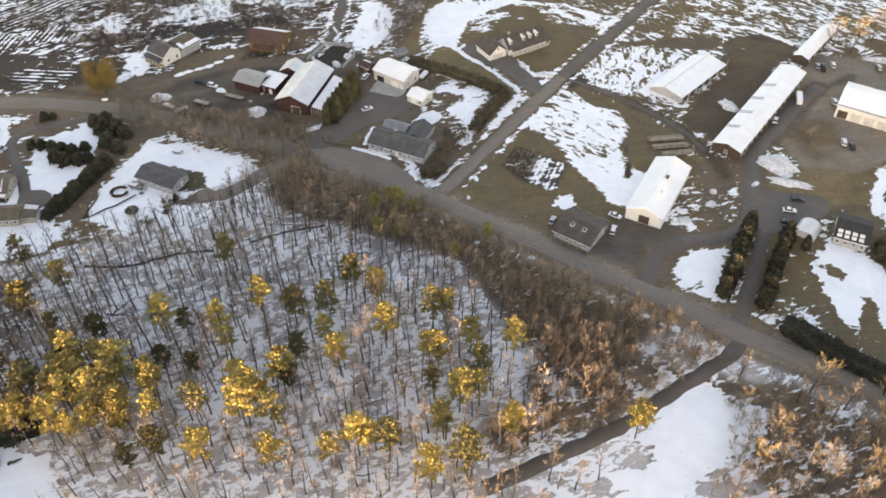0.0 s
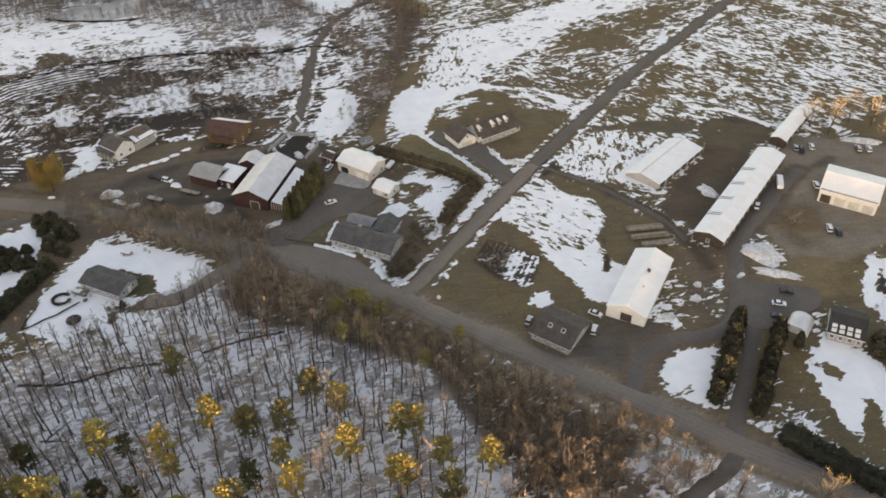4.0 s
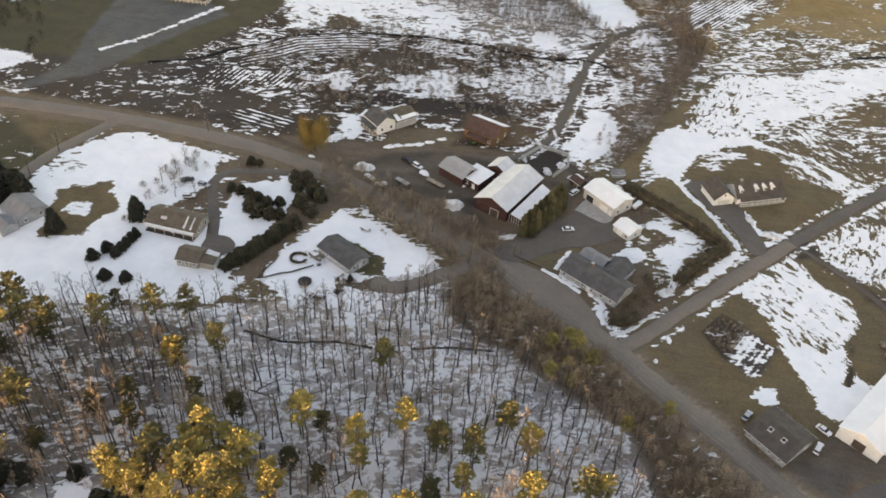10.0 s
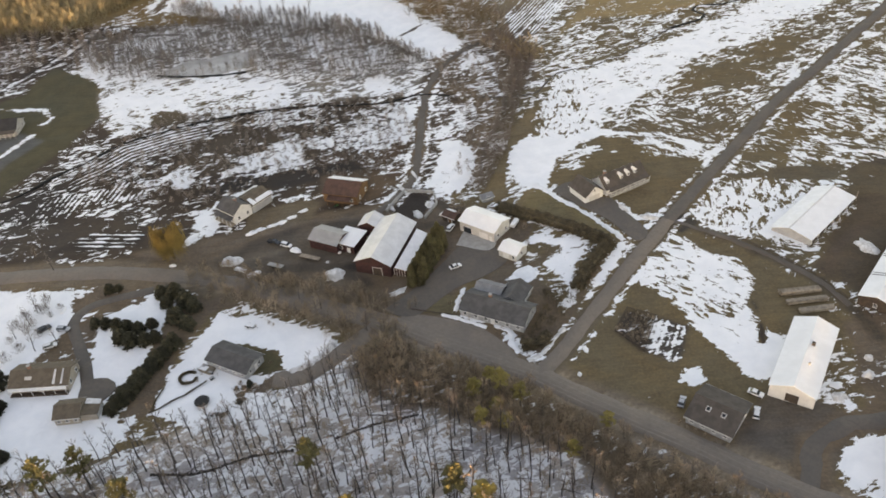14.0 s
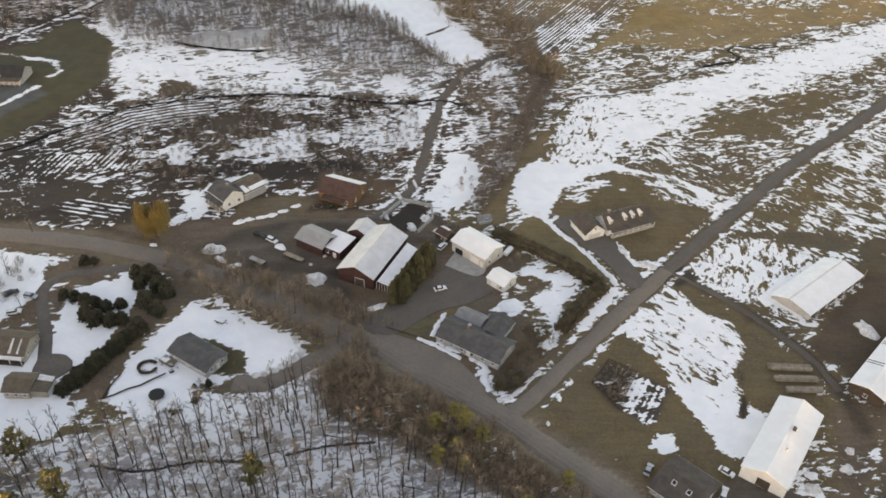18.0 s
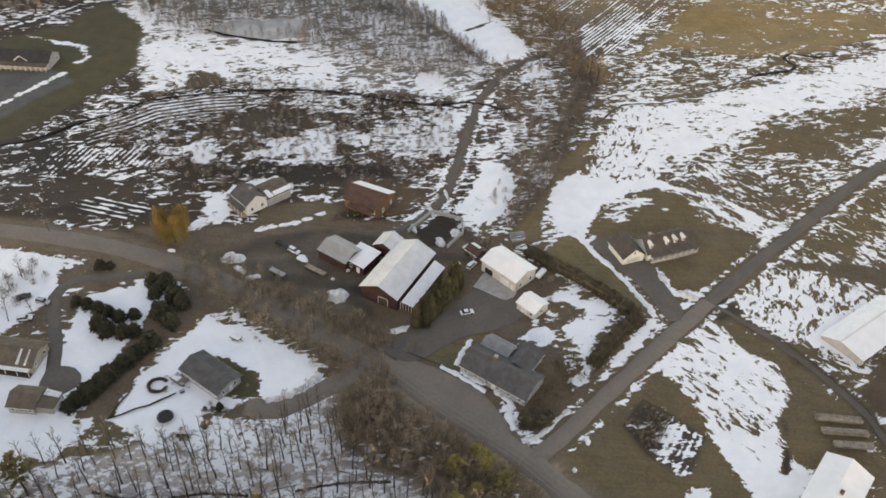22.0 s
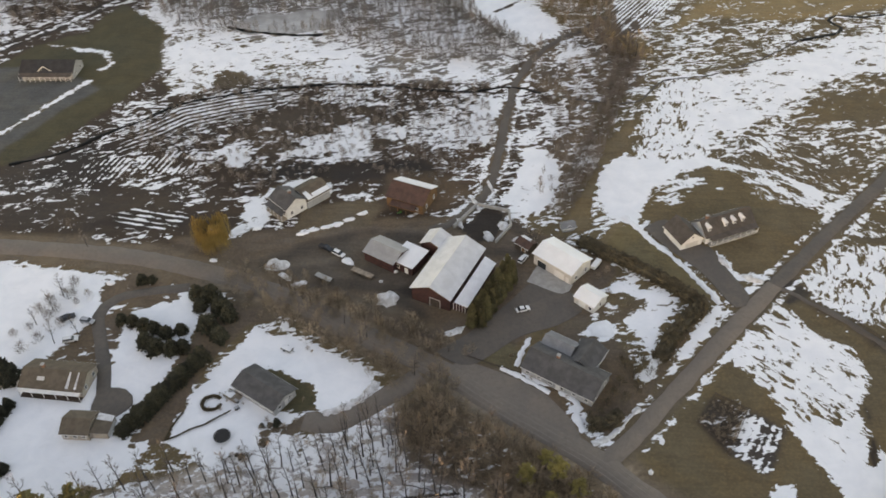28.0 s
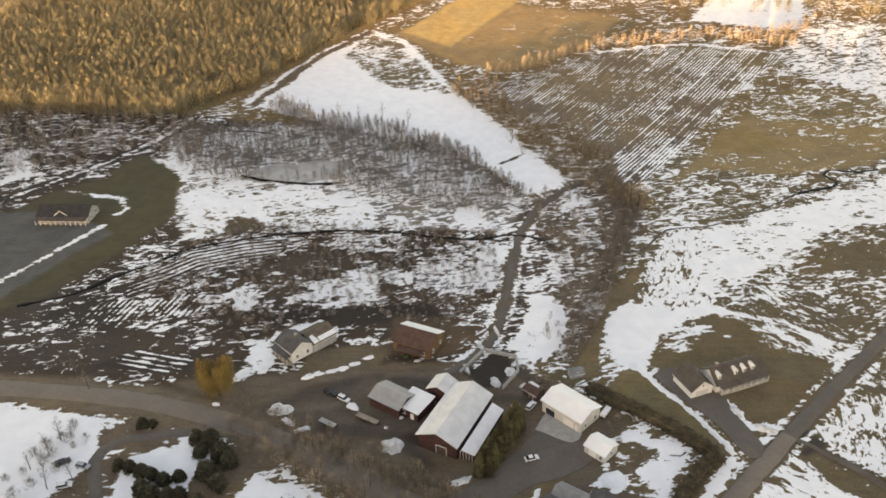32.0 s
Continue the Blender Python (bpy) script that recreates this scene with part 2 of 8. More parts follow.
M = {
    "ground": ground_material(),
    "road": asphalt("worn_asphalt", (0.178, 0.146, 0.122), (0.225, 0.178, 0.140)),
    "sand": asphalt("sanded_asphalt", (0.205, 0.170, 0.142), (0.24, 0.195, 0.155)),
    "drive": asphalt("dark_asphalt", (0.108, 0.092, 0.080), (0.150, 0.120, 0.098)),
    "mud": asphalt("dark_wet_track", (0.070, 0.061, 0.055), (0.10, 0.084, 0.07)),
    "gravel": asphalt("gravel_track", (0.12, 0.10, 0.085), (0.085, 0.065, 0.05)),
    "snow": paint("packed_snow", (0.82, 0.83, 0.85), 0.5, 2.0, 0.4, 0.06, 0.12),
    "dirty_snow": paint("dirty_snow", (0.68, 0.66, 0.64), 0.7, 2.5, 0.7, 0.3, 0.2, second=(0.82, 0.82, 0.83)),
    "tin": paint("pale_metal_roof", (0.62, 0.62, 0.63), 0.45, 3.0, 0.25, 0.10, 0.01, 0.25),
    "tin_grey": paint("grey_metal_roof", (0.30, 0.30, 0.30), 0.5, 3.0, 0.25, 0.14, 0.01, 0.1),
    "tin_white": paint("white_metal_roof", (0.80, 0.81, 0.82), 0.4, 3.0, 0.2, 0.05, 0.01),
    "grey_shingle": paint("grey_shingles", (0.088, 0.085, 0.085), 0.9, 4.0, 0.4, 0.25, 0.03),
    "light_shingle": paint("pale_grey_shingles", (0.22, 0.22, 0.225), 0.9, 4.0, 0.4, 0.16, 0.03),
    "brown_shingle": paint("brown_shingles", (0.132, 0.102, 0.074), 0.9, 4.0, 0.4, 0.22, 0.03),
    "charcoal": paint("charcoal_shingles", (0.034, 0.034, 0.036), 0.9, 4.0, 0.4, 0.25, 0.03),
    "dark_shingle": paint("dark_brown_shingles", (0.085, 0.07, 0.06), 0.9, 4.0, 0.4, 0.25, 0.03),
    "red_metal": paint("rust_red_roof", (0.088, 0.044, 0.032), 0.7, 3.0, 0.5, 0.3, 0.02),
    "white": paint("white_clapboard", (0.72, 0.71, 0.69), 0.7, 5.0, 0.5, 0.08, 0.01),
    "cream": paint("cream_siding", (0.56, 0.54, 0.51), 0.75, 5.0, 0.5, 0.12, 0.01),
    "grey": paint("grey_siding", (0.36, 0.36, 0.36), 0.8, 5.0, 0.5, 0.14, 0.01),
    "tan": paint("tan_siding", (0.38, 0.33, 0.27), 0.8, 5.0, 0.5, 0.14, 0.01),
    "barn_red": paint("weathered_red_boards", (0.055, 0.02, 0.018), 0.85, 4.0, 0.6, 0.35, 0.03),
    "barn_brown": paint("weathered_brown_boards", (0.17, 0.092, 0.044), 0.85, 4.0, 0.6, 0.3, 0.03),
    "dark_wood": paint("dark_timber", (0.07, 0.05, 0.038), 0.85, 6.0, 0.8, 0.3, 0.03),
    "pale_wood": paint("grey_lumber", (0.28, 0.225, 0.172), 0.85, 6.0, 0.8, 0.3, 0.03, each=0.2),
    "concrete": paint("concrete_slab", (0.36, 0.35, 0.33), 0.85, 5.0, 0.5, 0.15, 0.02),
    "brick": paint("chimney_brick", (0.28, 0.15, 0.11), 0.9, 6.0, 1.0, 0.3, 0.02),
    "glass": paint("dark_window_glass", (0.03, 0.035, 0.04), 0.08, 1.0, 0.3, 0.1, 0.0),
    "black": paint("black_rubber", (0.02, 0.02, 0.02), 0.8, 8.0, 1.0, 0.2, 0.0),
    "car_white": paint("white_car_paint", (0.75, 0.75, 0.75), 0.25, 2.0, 0.5, 0.04, 0.0),
    "car_silver": paint("silver_car_paint", (0.42, 0.43, 0.45), 0.3, 2.0, 0.5, 0.06, 0.0, 0.5),
    "car_dark": paint("dark_car_paint", (0.035, 0.037, 0.042), 0.25, 2.0, 0.5, 0.1, 0.0),
    "chrome": paint("bright_metal", (0.6, 0.6, 0.6), 0.25, 3.0, 0.5, 0.05, 0.0, 0.9),
    "bark": paint("grey_bark", (0.058, 0.050, 0.046), 0.95, 5.0, 0.8, 0.35, 0.03),
    # for cut branches, and as painted shade on the roadside woods
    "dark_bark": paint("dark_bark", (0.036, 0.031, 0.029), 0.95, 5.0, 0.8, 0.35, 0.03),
    "brown_bark": paint("brown_bark", (0.105, 0.082, 0.064), 0.95, 5.0, 0.8, 0.35, 0.03),
    "twig": paint("bare_twigs", (0.29, 0.240, 0.210), 0.95, 1.5, 0.15, 0.25, 0.0, each=0.18),
    "twig_brown": paint("brown_twigs", (0.35, 0.275, 0.205), 0.95, 1.5, 0.12, 0.28, 0.0, each=0.2, thin=0.2),
    "twig_grey": paint("grey_twigs", (0.23, 0.205, 0.19), 0.95, 1.5, 0.12, 0.25, 0.0, island=0.25),
    "twig_red": paint("reddish_twigs", (0.37, 0.285, 0.215), 0.95, 1.5, 0.12, 0.3, 0.0, each=0.2, thin=0.35),
    # the gold is low sun put into the twig colour
    "twig_sunlit": paint("sunlit_gold_twigs", (0.37, 0.325, 0.225), 0.95, 0.6, 0.03, 0.18, 0.0, island=0.06, thin=0.55),
    # needles in three tones: shade, duller olive and sunlit yellow put into colour
    "pine_in_shade": paint("shaded_pine_needles", (0.085, 0.080, 0.036), 0.9, 1.5, 0.3, 0.35, 0.0, each=0.25, thin=0.35),
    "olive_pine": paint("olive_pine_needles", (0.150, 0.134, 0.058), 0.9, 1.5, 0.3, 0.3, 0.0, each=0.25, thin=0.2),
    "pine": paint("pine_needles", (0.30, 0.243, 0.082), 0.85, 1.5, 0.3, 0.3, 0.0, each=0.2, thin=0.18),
    "spruce": paint("dark_spruce_needles", (0.036, 0.036, 0.023), 0.9, 2.0, 0.4, 0.35, 0.0, each=0.2),
    "yew": paint("dark_yew_foliage", (0.062, 0.056, 0.032), 0.9, 2.0, 0.4, 0.4, 0.0, each=0.25),
    "cedar": paint("cedar_foliage", (0.135, 0.120, 0.060), 0.9, 2.0, 0.35, 0.4, 0.0, each=0.25),
    "hedge": paint("brown_hedge_foliage", (0.100, 0.078, 0.046), 0.9, 2.0, 0.35, 0.4, 0.0),
    "willow": paint("yellow_willow_twigs", (0.29, 0.205, 0.075), 0.9, 1.5, 0.3, 0.25, 0.0, thin=0.35),
    # yellow that puts low sunlight into bare twigs
    "sunlit_yellow": paint("sunlit_yellow_twigs", (0.34, 0.27, 0.175), 0.95, 2.0, 0.4, 0.3, 0.0, thin=0.35),
    "green": paint("green_machine_paint", (0.05, 0.16, 0.03), 0.4, 3.0, 0.6, 0.2, 0.0),
    "ice": paint("grey_pond_ice", (0.33, 0.315, 0.30), 0.3, 0.8, 0.12, 0.22, 0.02, second=(0.46, 0.45, 0.44)),
    "water": paint("meltwater", (0.008, 0.007, 0.006), 0.6, 1.0, 0.2, 0.2, 0.01),
}
M["water"].node_tree.nodes["Principled BSDF"].inputs["Specular IOR Level"].default_value = 0.12

# ---- ground: one sheet, its cover painted by regions of the plan ----
def lattice(x, y, size, seed):
    """Smooth value noise in 0..1 on arrays of places."""
    rng = np.random.RandomState(seed)
    table = rng.rand(64, 64)
    u, v = np.asarray(x) / size, np.asarray(y) / size
    i, j = np.floor(u).astype(int), np.floor(v).astype(int)
    a, b = u - i, v - j
    a, b = a * a * (3 - 2 * a), b * b * (3 - 2 * b)
    i0, i1, j0, j1 = i % 64, (i + 1) % 64, j % 64, (j + 1) % 64
    return (table[i0, j0] * (1 - a) + table[i1, j0] * a) * (1 - b) + (table[i0, j1] * (1 - a) + table[i1, j1] * a) * b


def rise(x, y):
    """Height of the land: flat valley floor, slope beyond the fields, unseen ridge behind that blocks low sun."""
    x, y = np.asarray(x, float), np.asarray(y, float)
    d = np.maximum(y - 430, 0)
    back = np.clip((-350 - y) / 450, 0, 1)
    # steps added to the unseen ridge to set where sunlight reaches
    west = np.clip((-450 - x) / 120, 0, 1)
    east = np.clip((x + 375) / 50, 0, 1) - 0.8 * np.clip((x + 250) / 50, 0, 1)
    return 0.085 * d * d / (d + 60) * np.exp(-np.maximum(d - 500, 0) / 900) + (RIDGE + 6.5 * west - 3.4 * east) * back * back * (3 - 2 * back)


RIDGE = 20.9
LUSH, LAWN, TAN, DIRT, MARSH, LITTER, GOLD, SOIL = (0.072, 0.066, 0.036), (0.138, 0.106, 0.062), (0.180, 0.137, 0.083), (0.135, 0.103, 0.078), (0.055, 0.038, 0.027), (0.10, 0.088, 0.08), (0.17, 0.115, 0.055), (0.035, 0.027, 0.023)


def spread(lo, hi, step, first, grow, end):
    mid = list(np.arange(lo, hi, step))
    up, down, s, t = [hi], [lo], first, first
    while up[-1] < end:
        up.append(up[-1] + s)
        s *= grow
    while down[-1] > -end:
        down.append(down[-1] - t)
        t *= grow
    return np.array(down[:0:-1] + mid + up)


gx = spread(-262, 262, 1.4, 2.5, 1.22, 3200)
gy = np.concatenate([spread(24, 440, 1.4, 2.5, 1.22, 2400)])
gy = np.concatenate([gy[gy <= 440], np.arange(442.5, 720, 2.5), 720 * 1.12 ** np.arange(0, 15)])
GX, GY = np.meshgrid(gx, gy)
px, py = GX.ravel(), GY.ravel()
snow = np.full(px.shape, 0.35)
tint = np.tile(np.array(LAWN), (px.size, 1))
furrow, phase = np.zeros(px.shape), np.zeros(px.shape)
slant, steep = np.zeros(px.shape), np.zeros(px.shape)
wob = (lattice(px, py, 9, 3) - 0.5) * 1.2 + (lattice(px, py, 3.5, 4) - 0.5) * 0.7


def reach(poly, x, y):
    """Signed distance to a closed outline, positive inside."""
    best, inside = np.full(x.shape, 1e9), np.zeros(x.shape, bool)
    for (ax, ay), (bx, by) in zip(poly, poly[1:] + poly[:1]):
        dx, dy = bx - ax, by - ay
        t = np.clip(((x - ax) * dx + (y - ay) * dy) / (dx * dx + dy * dy + 1e-9), 0, 1)
        best = np.minimum(best, np.hypot(x - ax - t * dx, y - ay - t * dy))
        if dy:
            inside ^= ((ay > y) != (by > y)) & (x < (y - ay) * dx / dy + ax)
    return np.where(inside, best, -best)


def cover(poly, s, colour, soft=3.0, rag=2.0):
    """Lay snow cover s and a ground colour over a region."""
    xs, ys = [p[0] for p in poly], [p[1] for p in poly]
    k = np.flatnonzero((px > min(xs) - 15) & (px < max(xs) + 15) & (py > min(ys) - 15) & (py < max(ys) + 15))
    w = np.clip((reach(poly, px[k], py[k]) + rag * wob[k]) / soft + 0.5, 0, 1)
    w = w * w * (3 - 2 * w)
    snow[k] += (s - snow[k]) * w
    tint[k] += (np.array(colour) - tint[k]) * w[:, None]
    return k, w


def rows(poly, ahead, gap, amount):
    """Furrows along a direction."""
    k, w = cover_only(poly)
    n = math.hypot(*ahead)
    furrow[k] = np.maximum(furrow[k] * (1 - w), amount * w)
    u = (px[k] * ahead[1] - py[k] * ahead[0]) / n / gap
    phase[k] = np.where(w > 0.02, u, phase[k])


def drift(poly, way):
    """Let the thawing patches of a region run aslant or steeply."""
    w = np.clip((reach(poly, px, py) + 2 * wob) / 5 + 0.5, 0, 1)
    slant[:] = slant * (1 - w) + w * (way == "slant")
    steep[:] = steep * (1 - w) + w * (way == "steep")


def rows_beside(poly, line, gap, amount):
    """Furrows that keep beside a bent line."""
    k, w = cover_only(poly)
    best = np.full(k.shape, 1e9)
    for (ax, ay), (bx, by) in zip(line, line[1:]):
        dx, dy = bx - ax, by - ay
        t = np.clip(((px[k] - ax) * dx + (py[k] - ay) * dy) / (dx * dx + dy * dy), 0, 1)
        best = np.minimum(best, np.hypot(px[k] - ax - t * dx, py[k] - ay - t * dy))
    furrow[k] = np.maximum(furrow[k] * (1 - w), amount * w)
    phase[k] = np.where(w > 0.02, best / gap, phase[k])


def cover_only(poly):
    xs, ys = [p[0] for p in poly], [p[1] for p in poly]
    k = np.flatnonzero((px > min(xs) - 8) & (px < max(xs) + 8) & (py > min(ys) - 8) & (py < max(ys) + 8))
    return k, np.clip((reach(poly, px[k], py[k]) + wob[k]) / 3 + 0.5, 0, 1)


def beside(line, width, s, colour, soft=2.0):
    """Cover along a line."""
    xs, ys = [p[0] for p in line], [p[1] for p in line]
    k = np.flatnonzero((px > min(xs) - 20) & (px < max(xs) + 20) & (py > min(ys) - 20) & (py < max(ys) + 20))
    best = np.full(k.shape, 1e9)
    for (ax, ay), (bx, by) in zip(line, line[1:]):
        dx, dy = bx - ax, by - ay
        t = np.clip(((px[k] - ax) * dx + (py[k] - ay) * dy) / (dx * dx + dy * dy), 0, 1)
        best = np.minimum(best, np.hypot(px[k] - ax - t * dx, py[k] - ay - t * dy))
    w = np.clip((width - best + wob[k] * 1.6) / soft + 0.5, 0, 1)
    snow[k] += (s - snow[k]) * w
    tint[k] += (np.array(colour) - tint[k]) * w[:, None]


ROAD = [(-330, 222), (-280, 222), (-240, 226), (-205, 228), (-172, 228), (-140, 226), (-107, 219), (-80, 209), (-54, 195), (-31, 184), (-13, 172), (3, 162), (14, 155), (26, 145), (40, 134), (53, 124), (66, 113), (86, 98), (99, 87), (113, 77), (133, 63), (152, 49), (170, 34), (200, 8)]
SIDE = [(14, 154), (23, 163), (37, 181), (55, 204), (73, 226), (96, 253), (117, 277), (148, 312), (172, 334), (216, 378), (290, 450)]
LANE = [(73, 226), (82, 219), (92, 211), (104, 197), (112, 186), (117, 172), (120, 158)]
FARM = [(78, 106), (85, 120), (97, 126), (107, 126), (118, 131), (123, 140), (128, 155), (135, 170), (150, 186), (163, 200), (176, 210)]
PATH = [(30, 412), (19, 398), (8, 390), (-5, 370), (-13, 346), (-16, 319), (-18, 294), (-21, 271), (-30, 254), (-40, 246)]

BROOK = [(-210, 276), (-193, 284), (-179, 300), (-168, 309), (-157, 322), (-138, 331), (-113, 339), (-89, 343), (-63, 342), (-52, 340), (-32, 339), (-16, 344), (-2, 339), (14, 335), (37, 334), (51, 352), (72, 358), (97, 374), (117, 392)]

# far hills and fields, with evening sun put into the golden tints
cover([(-3000, 430), (3000, 430), (3000, 3000), (-3000, 3000)], 0.25, GOLD, 30)
cover([(-3000, -3000), (3000, -3000), (3000, 20), (-3000, 20)], 0.6, LITTER, 30)
cover([(-600, 470), (-221, 455), (-185, 500), (-130, 610), (-90, 668), (-200, 1200), (-900, 1200)], 0.04, (0.20, 0.15, 0.08), 6)
cover([(-107, 600), (-51, 669), (53, 636), (31, 583), (-25, 536), (-62, 552)], 0.08, (0.31, 0.215, 0.11), 8)
cover([(102, 630), (123, 680), (193, 690), (175, 615)], 0.92, LAWN, 5)
cover([(145, 570), (151, 545), (197, 505), (330, 520), (330, 600), (190, 640)], 0.62, LAWN, 6)
# wild brush and marsh beside the creek
cover([(-330, 240), (-175, 232), (-100, 225), (-50, 232), (-8, 260), (5, 330), (-8, 380), (-60, 440), (-215, 470), (-330, 470)], 0.27, MARSH, 6)
cover([(-215, 448), (-132, 460), (-51, 428), (-11, 379), (-18, 346), (-69, 347), (-133, 345), (-175, 350)], 0.56, (0.21, 0.195, 0.185), 6)
UPPER = [(-173, 352), (-180, 398), (-165, 407), (-156, 384), (-121, 382), (-110, 379), (-85, 368), (-76, 346), (-100, 344), (-114, 341), (-135, 350), (-146, 353), (-146, 335), (-163, 329)]
cover(UPPER, 0.8, LAWN, 6, 4)
cover([(-214, 410), (-187, 419), (-181, 401), (-177, 377), (-187, 380)], 0.72, LAWN, 5, 4)
cover([(-149, 350), (-134, 351), (-128, 340), (-144, 336)], 0.12, (0.10, 0.076, 0.05), 4, 3)
cover([(-43, 370), (-33, 367), (-28, 353), (-37, 347), (-43, 355)], 0.9, LAWN, 3)
cover([(-77, 357), (-66, 357), (-60, 346), (-71, 345)], 0.86, LAWN, 3)
cover([(-176, 330), (-150, 325), (-120, 338), (-60, 340), (-40, 330), (-70, 318), (-125, 312), (-165, 292)], 0.42, MARSH, 4)
rows_beside([(-175, 288), (-164, 307), (-153, 324), (-130, 333), (-106, 335), (-113, 324), (-128, 315), (-147, 306), (-160, 295), (-168, 284)], BROOK, 2.7, 0.75)
cover([(-165, 290), (-150, 284), (-125, 286), (-125, 300), (-150, 305)], 0.3, MARSH, 4)
cover([(-126, 309), (-112, 322), (-93, 328), (-73, 324), (-62, 316), (-58, 296), (-64, 290), (-96, 284), (-119, 289), (-130, 297)], 0.16, (0.075, 0.055, 0.040), 6, 5)
cover([(-110, 332), (-80, 337), (-65, 335), (-66, 322), (-76, 323), (-93, 327)], 0.46, MARSH, 3)
cover([(-97, 284), (-92, 295), (-85, 311), (-75, 319), (-72, 311), (-77, 300), (-60, 294), (-72, 286), (-87, 281)], 0.6, MARSH, 4, 4)
cover([(-56, 323), (-26, 331), (-17, 337), (-21, 301), (-38, 294), (-51, 295)], 0.62, (0.075, 0.055, 0.042), 4, 4)
cover([(-30, 334), (-17, 337), (-20, 304), (-32, 298)], 0.86, MARSH, 4, 4)
cover([(-62, 296), (-40, 296), (-24, 300), (-24, 279), (-28, 260), (-40, 260), (-52, 270)], 0.3, (0.085, 0.058, 0.042), 4, 4)
cover([(-114, 274), (-93, 283), (-72, 285), (-46, 290), (-42, 281), (-58, 277), (-74, 271), (-90, 274)], 0.08, SOIL, 4, 3)
cover([(-300, 245), (-180, 240), (-130, 243), (-135, 262), (-175, 268), (-205, 300), (-300, 300)], 0.16, (0.058, 0.046, 0.038), 26, 9)
cover([(-312, 255), (-309, 286), (-292, 282), (-282, 272), (-262, 264), (-261, 254), (-270, 246), (-295, 246)], 0.85, MARSH, 4, 4)
for poly in ([(-180, 268), (-179, 279), (-165, 284), (-157, 274), (-164, 264), (-177, 263)], [(-161, 281), (-145, 290), (-133, 279), (-143, 272), (-156, 275)]):
    cover(poly, 0.44, MARSH, 5, 4)
    rows(poly, (6, 30), 2.2, 0.6)
for poly in ([(-129, 290), (-123, 298), (-114, 291), (-117, 283)], [(-104, 287), (-92, 302), (-77, 321), (-71, 318), (-70, 292), (-89, 289)], [(-70, 314), (-64, 317), (-59, 302), (-63, 299)]):
    cover(poly, 0.78, MARSH, 3, 4)
cover([(-165, 290), (-185, 300), (-200, 262), (-165, 262)], 0.28, SOIL, 8)
cover([(-150, 252), (-128, 250), (-126, 240), (-160, 243)], 0.3, SOIL, 4, 4)
rows([(-160, 254), (-126, 252), (-126, 238), (-160, 241)], (30, -5), 2.6, 0.8)
cover([(-226, 384), (-219, 418), (-187, 393), (-175, 352), (-185, 320), (-200, 284), (-217, 272), (-300, 262), (-330, 300), (-262, 330), (-245, 370)], 0.03, LUSH, 4)
cover([(-252, 235), (-244, 262), (-262, 345), (-242, 352), (-207, 340), (-198, 333), (-230, 254)], 0.0, (0.10, 0.105, 0.105), 3)
beside([(-204, 340), (-224, 297), (-236, 280)], 1.2, 0.95, LAWN)
beside([(-238, 372), (-207, 366), (-200, 356), (-203, 350)], 1.1, 0.95, LAWN)
cover([(-275, 375), (-293, 407), (-289, 422), (-280, 418), (-270, 394), (-261, 388)], 0.88, MARSH, 4, 3)
for off in (-3.0, 3.0):
    beside([(-266 + off, 360), (-256 + off, 373), (-243 + off, 389), (-227 + off, 414), (-213 + off, 444), (-207 + off, 467)], 1.2, 0.03, SOIL, 1.5)
beside([(-266, 360), (-256, 373), (-243, 389), (-227, 414), (-213, 444), (-207, 467)], 1.4, 0.7, SOIL, 1.5)
# white field beyond the brush, ploughed field, meadows
cover([(-184, 488), (-155, 563), (-128, 604), (-96, 584), (-58, 509), (-22, 451), (10, 394), (-4, 372), (-32, 412), (-84, 445), (-133, 463)], 0.97, TAN, 3)
cover([(-126, 598), (-98, 580), (-58, 505), (-98, 512), (-135, 560)], 0.36, TAN, 8)
# bright strip: sunlight on the field is put into its tint
cover([(-102, 603), (-60, 690), (-20, 670), (-66, 578)], 0.02, (0.50, 0.35, 0.15), 4)
rows([(-102, 603), (-60, 690), (-20, 670), (-66, 578)], (40, 80), 9.0, 0.2)
rows([(-62, 455), (-22, 451), (10, 394), (-4, 372), (-32, 412), (-62, 430)], (26, -41), 3.0, 0.35)
cover([(-31, 518), (34, 574), (102, 586), (154, 573), (110, 508), (34, 376), (30, 430), (9, 470), (-16, 465)], 0.33, (0.165, 0.122, 0.088), 3)
cover([(34, 376), (30, 430), (60, 450), (84, 460)], 0.47, (0.11, 0.085, 0.068), 6)
cover([(34, 572), (102, 586), (154, 573), (140, 545), (60, 556)], 0.40, TAN, 12)
cover([(110, 508), (154, 573), (136, 566), (96, 500)], 0.48, TAN, 6)
for poly in ([(-14, 530), (30, 556), (60, 550), (84, 528), (60, 500), (30, 486), (4, 484)], [(20, 470), (40, 480), (62, 470), (44, 440), (30, 440)]):
    cover(poly, 0.25, (0.20, 0.150, 0.095), 26, 9)
rows([(-31, 518), (34, 574), (102, 586), (154, 573), (110, 508), (34, 376), (30, 430), (9, 470), (-16, 465)], (76, 132), 1.9, 0.72)
beside([(36, 378), (70, 440), (110, 510), (152, 570)], 0.8, 0.62, TAN, 1.6)
beside([(34, 572), (70, 584), (102, 587), (152, 574)], 1.6, 0.9, TAN, 2.0)
beside([(-128, 606), (-98, 588), (-60, 512), (-22, 453), (8, 398)], 1.5, 0.9, TAN, 2.0)
beside([(-176, 486), (-151, 560), (-126, 602)], 3.0, 0.05, DIRT, 3.0)
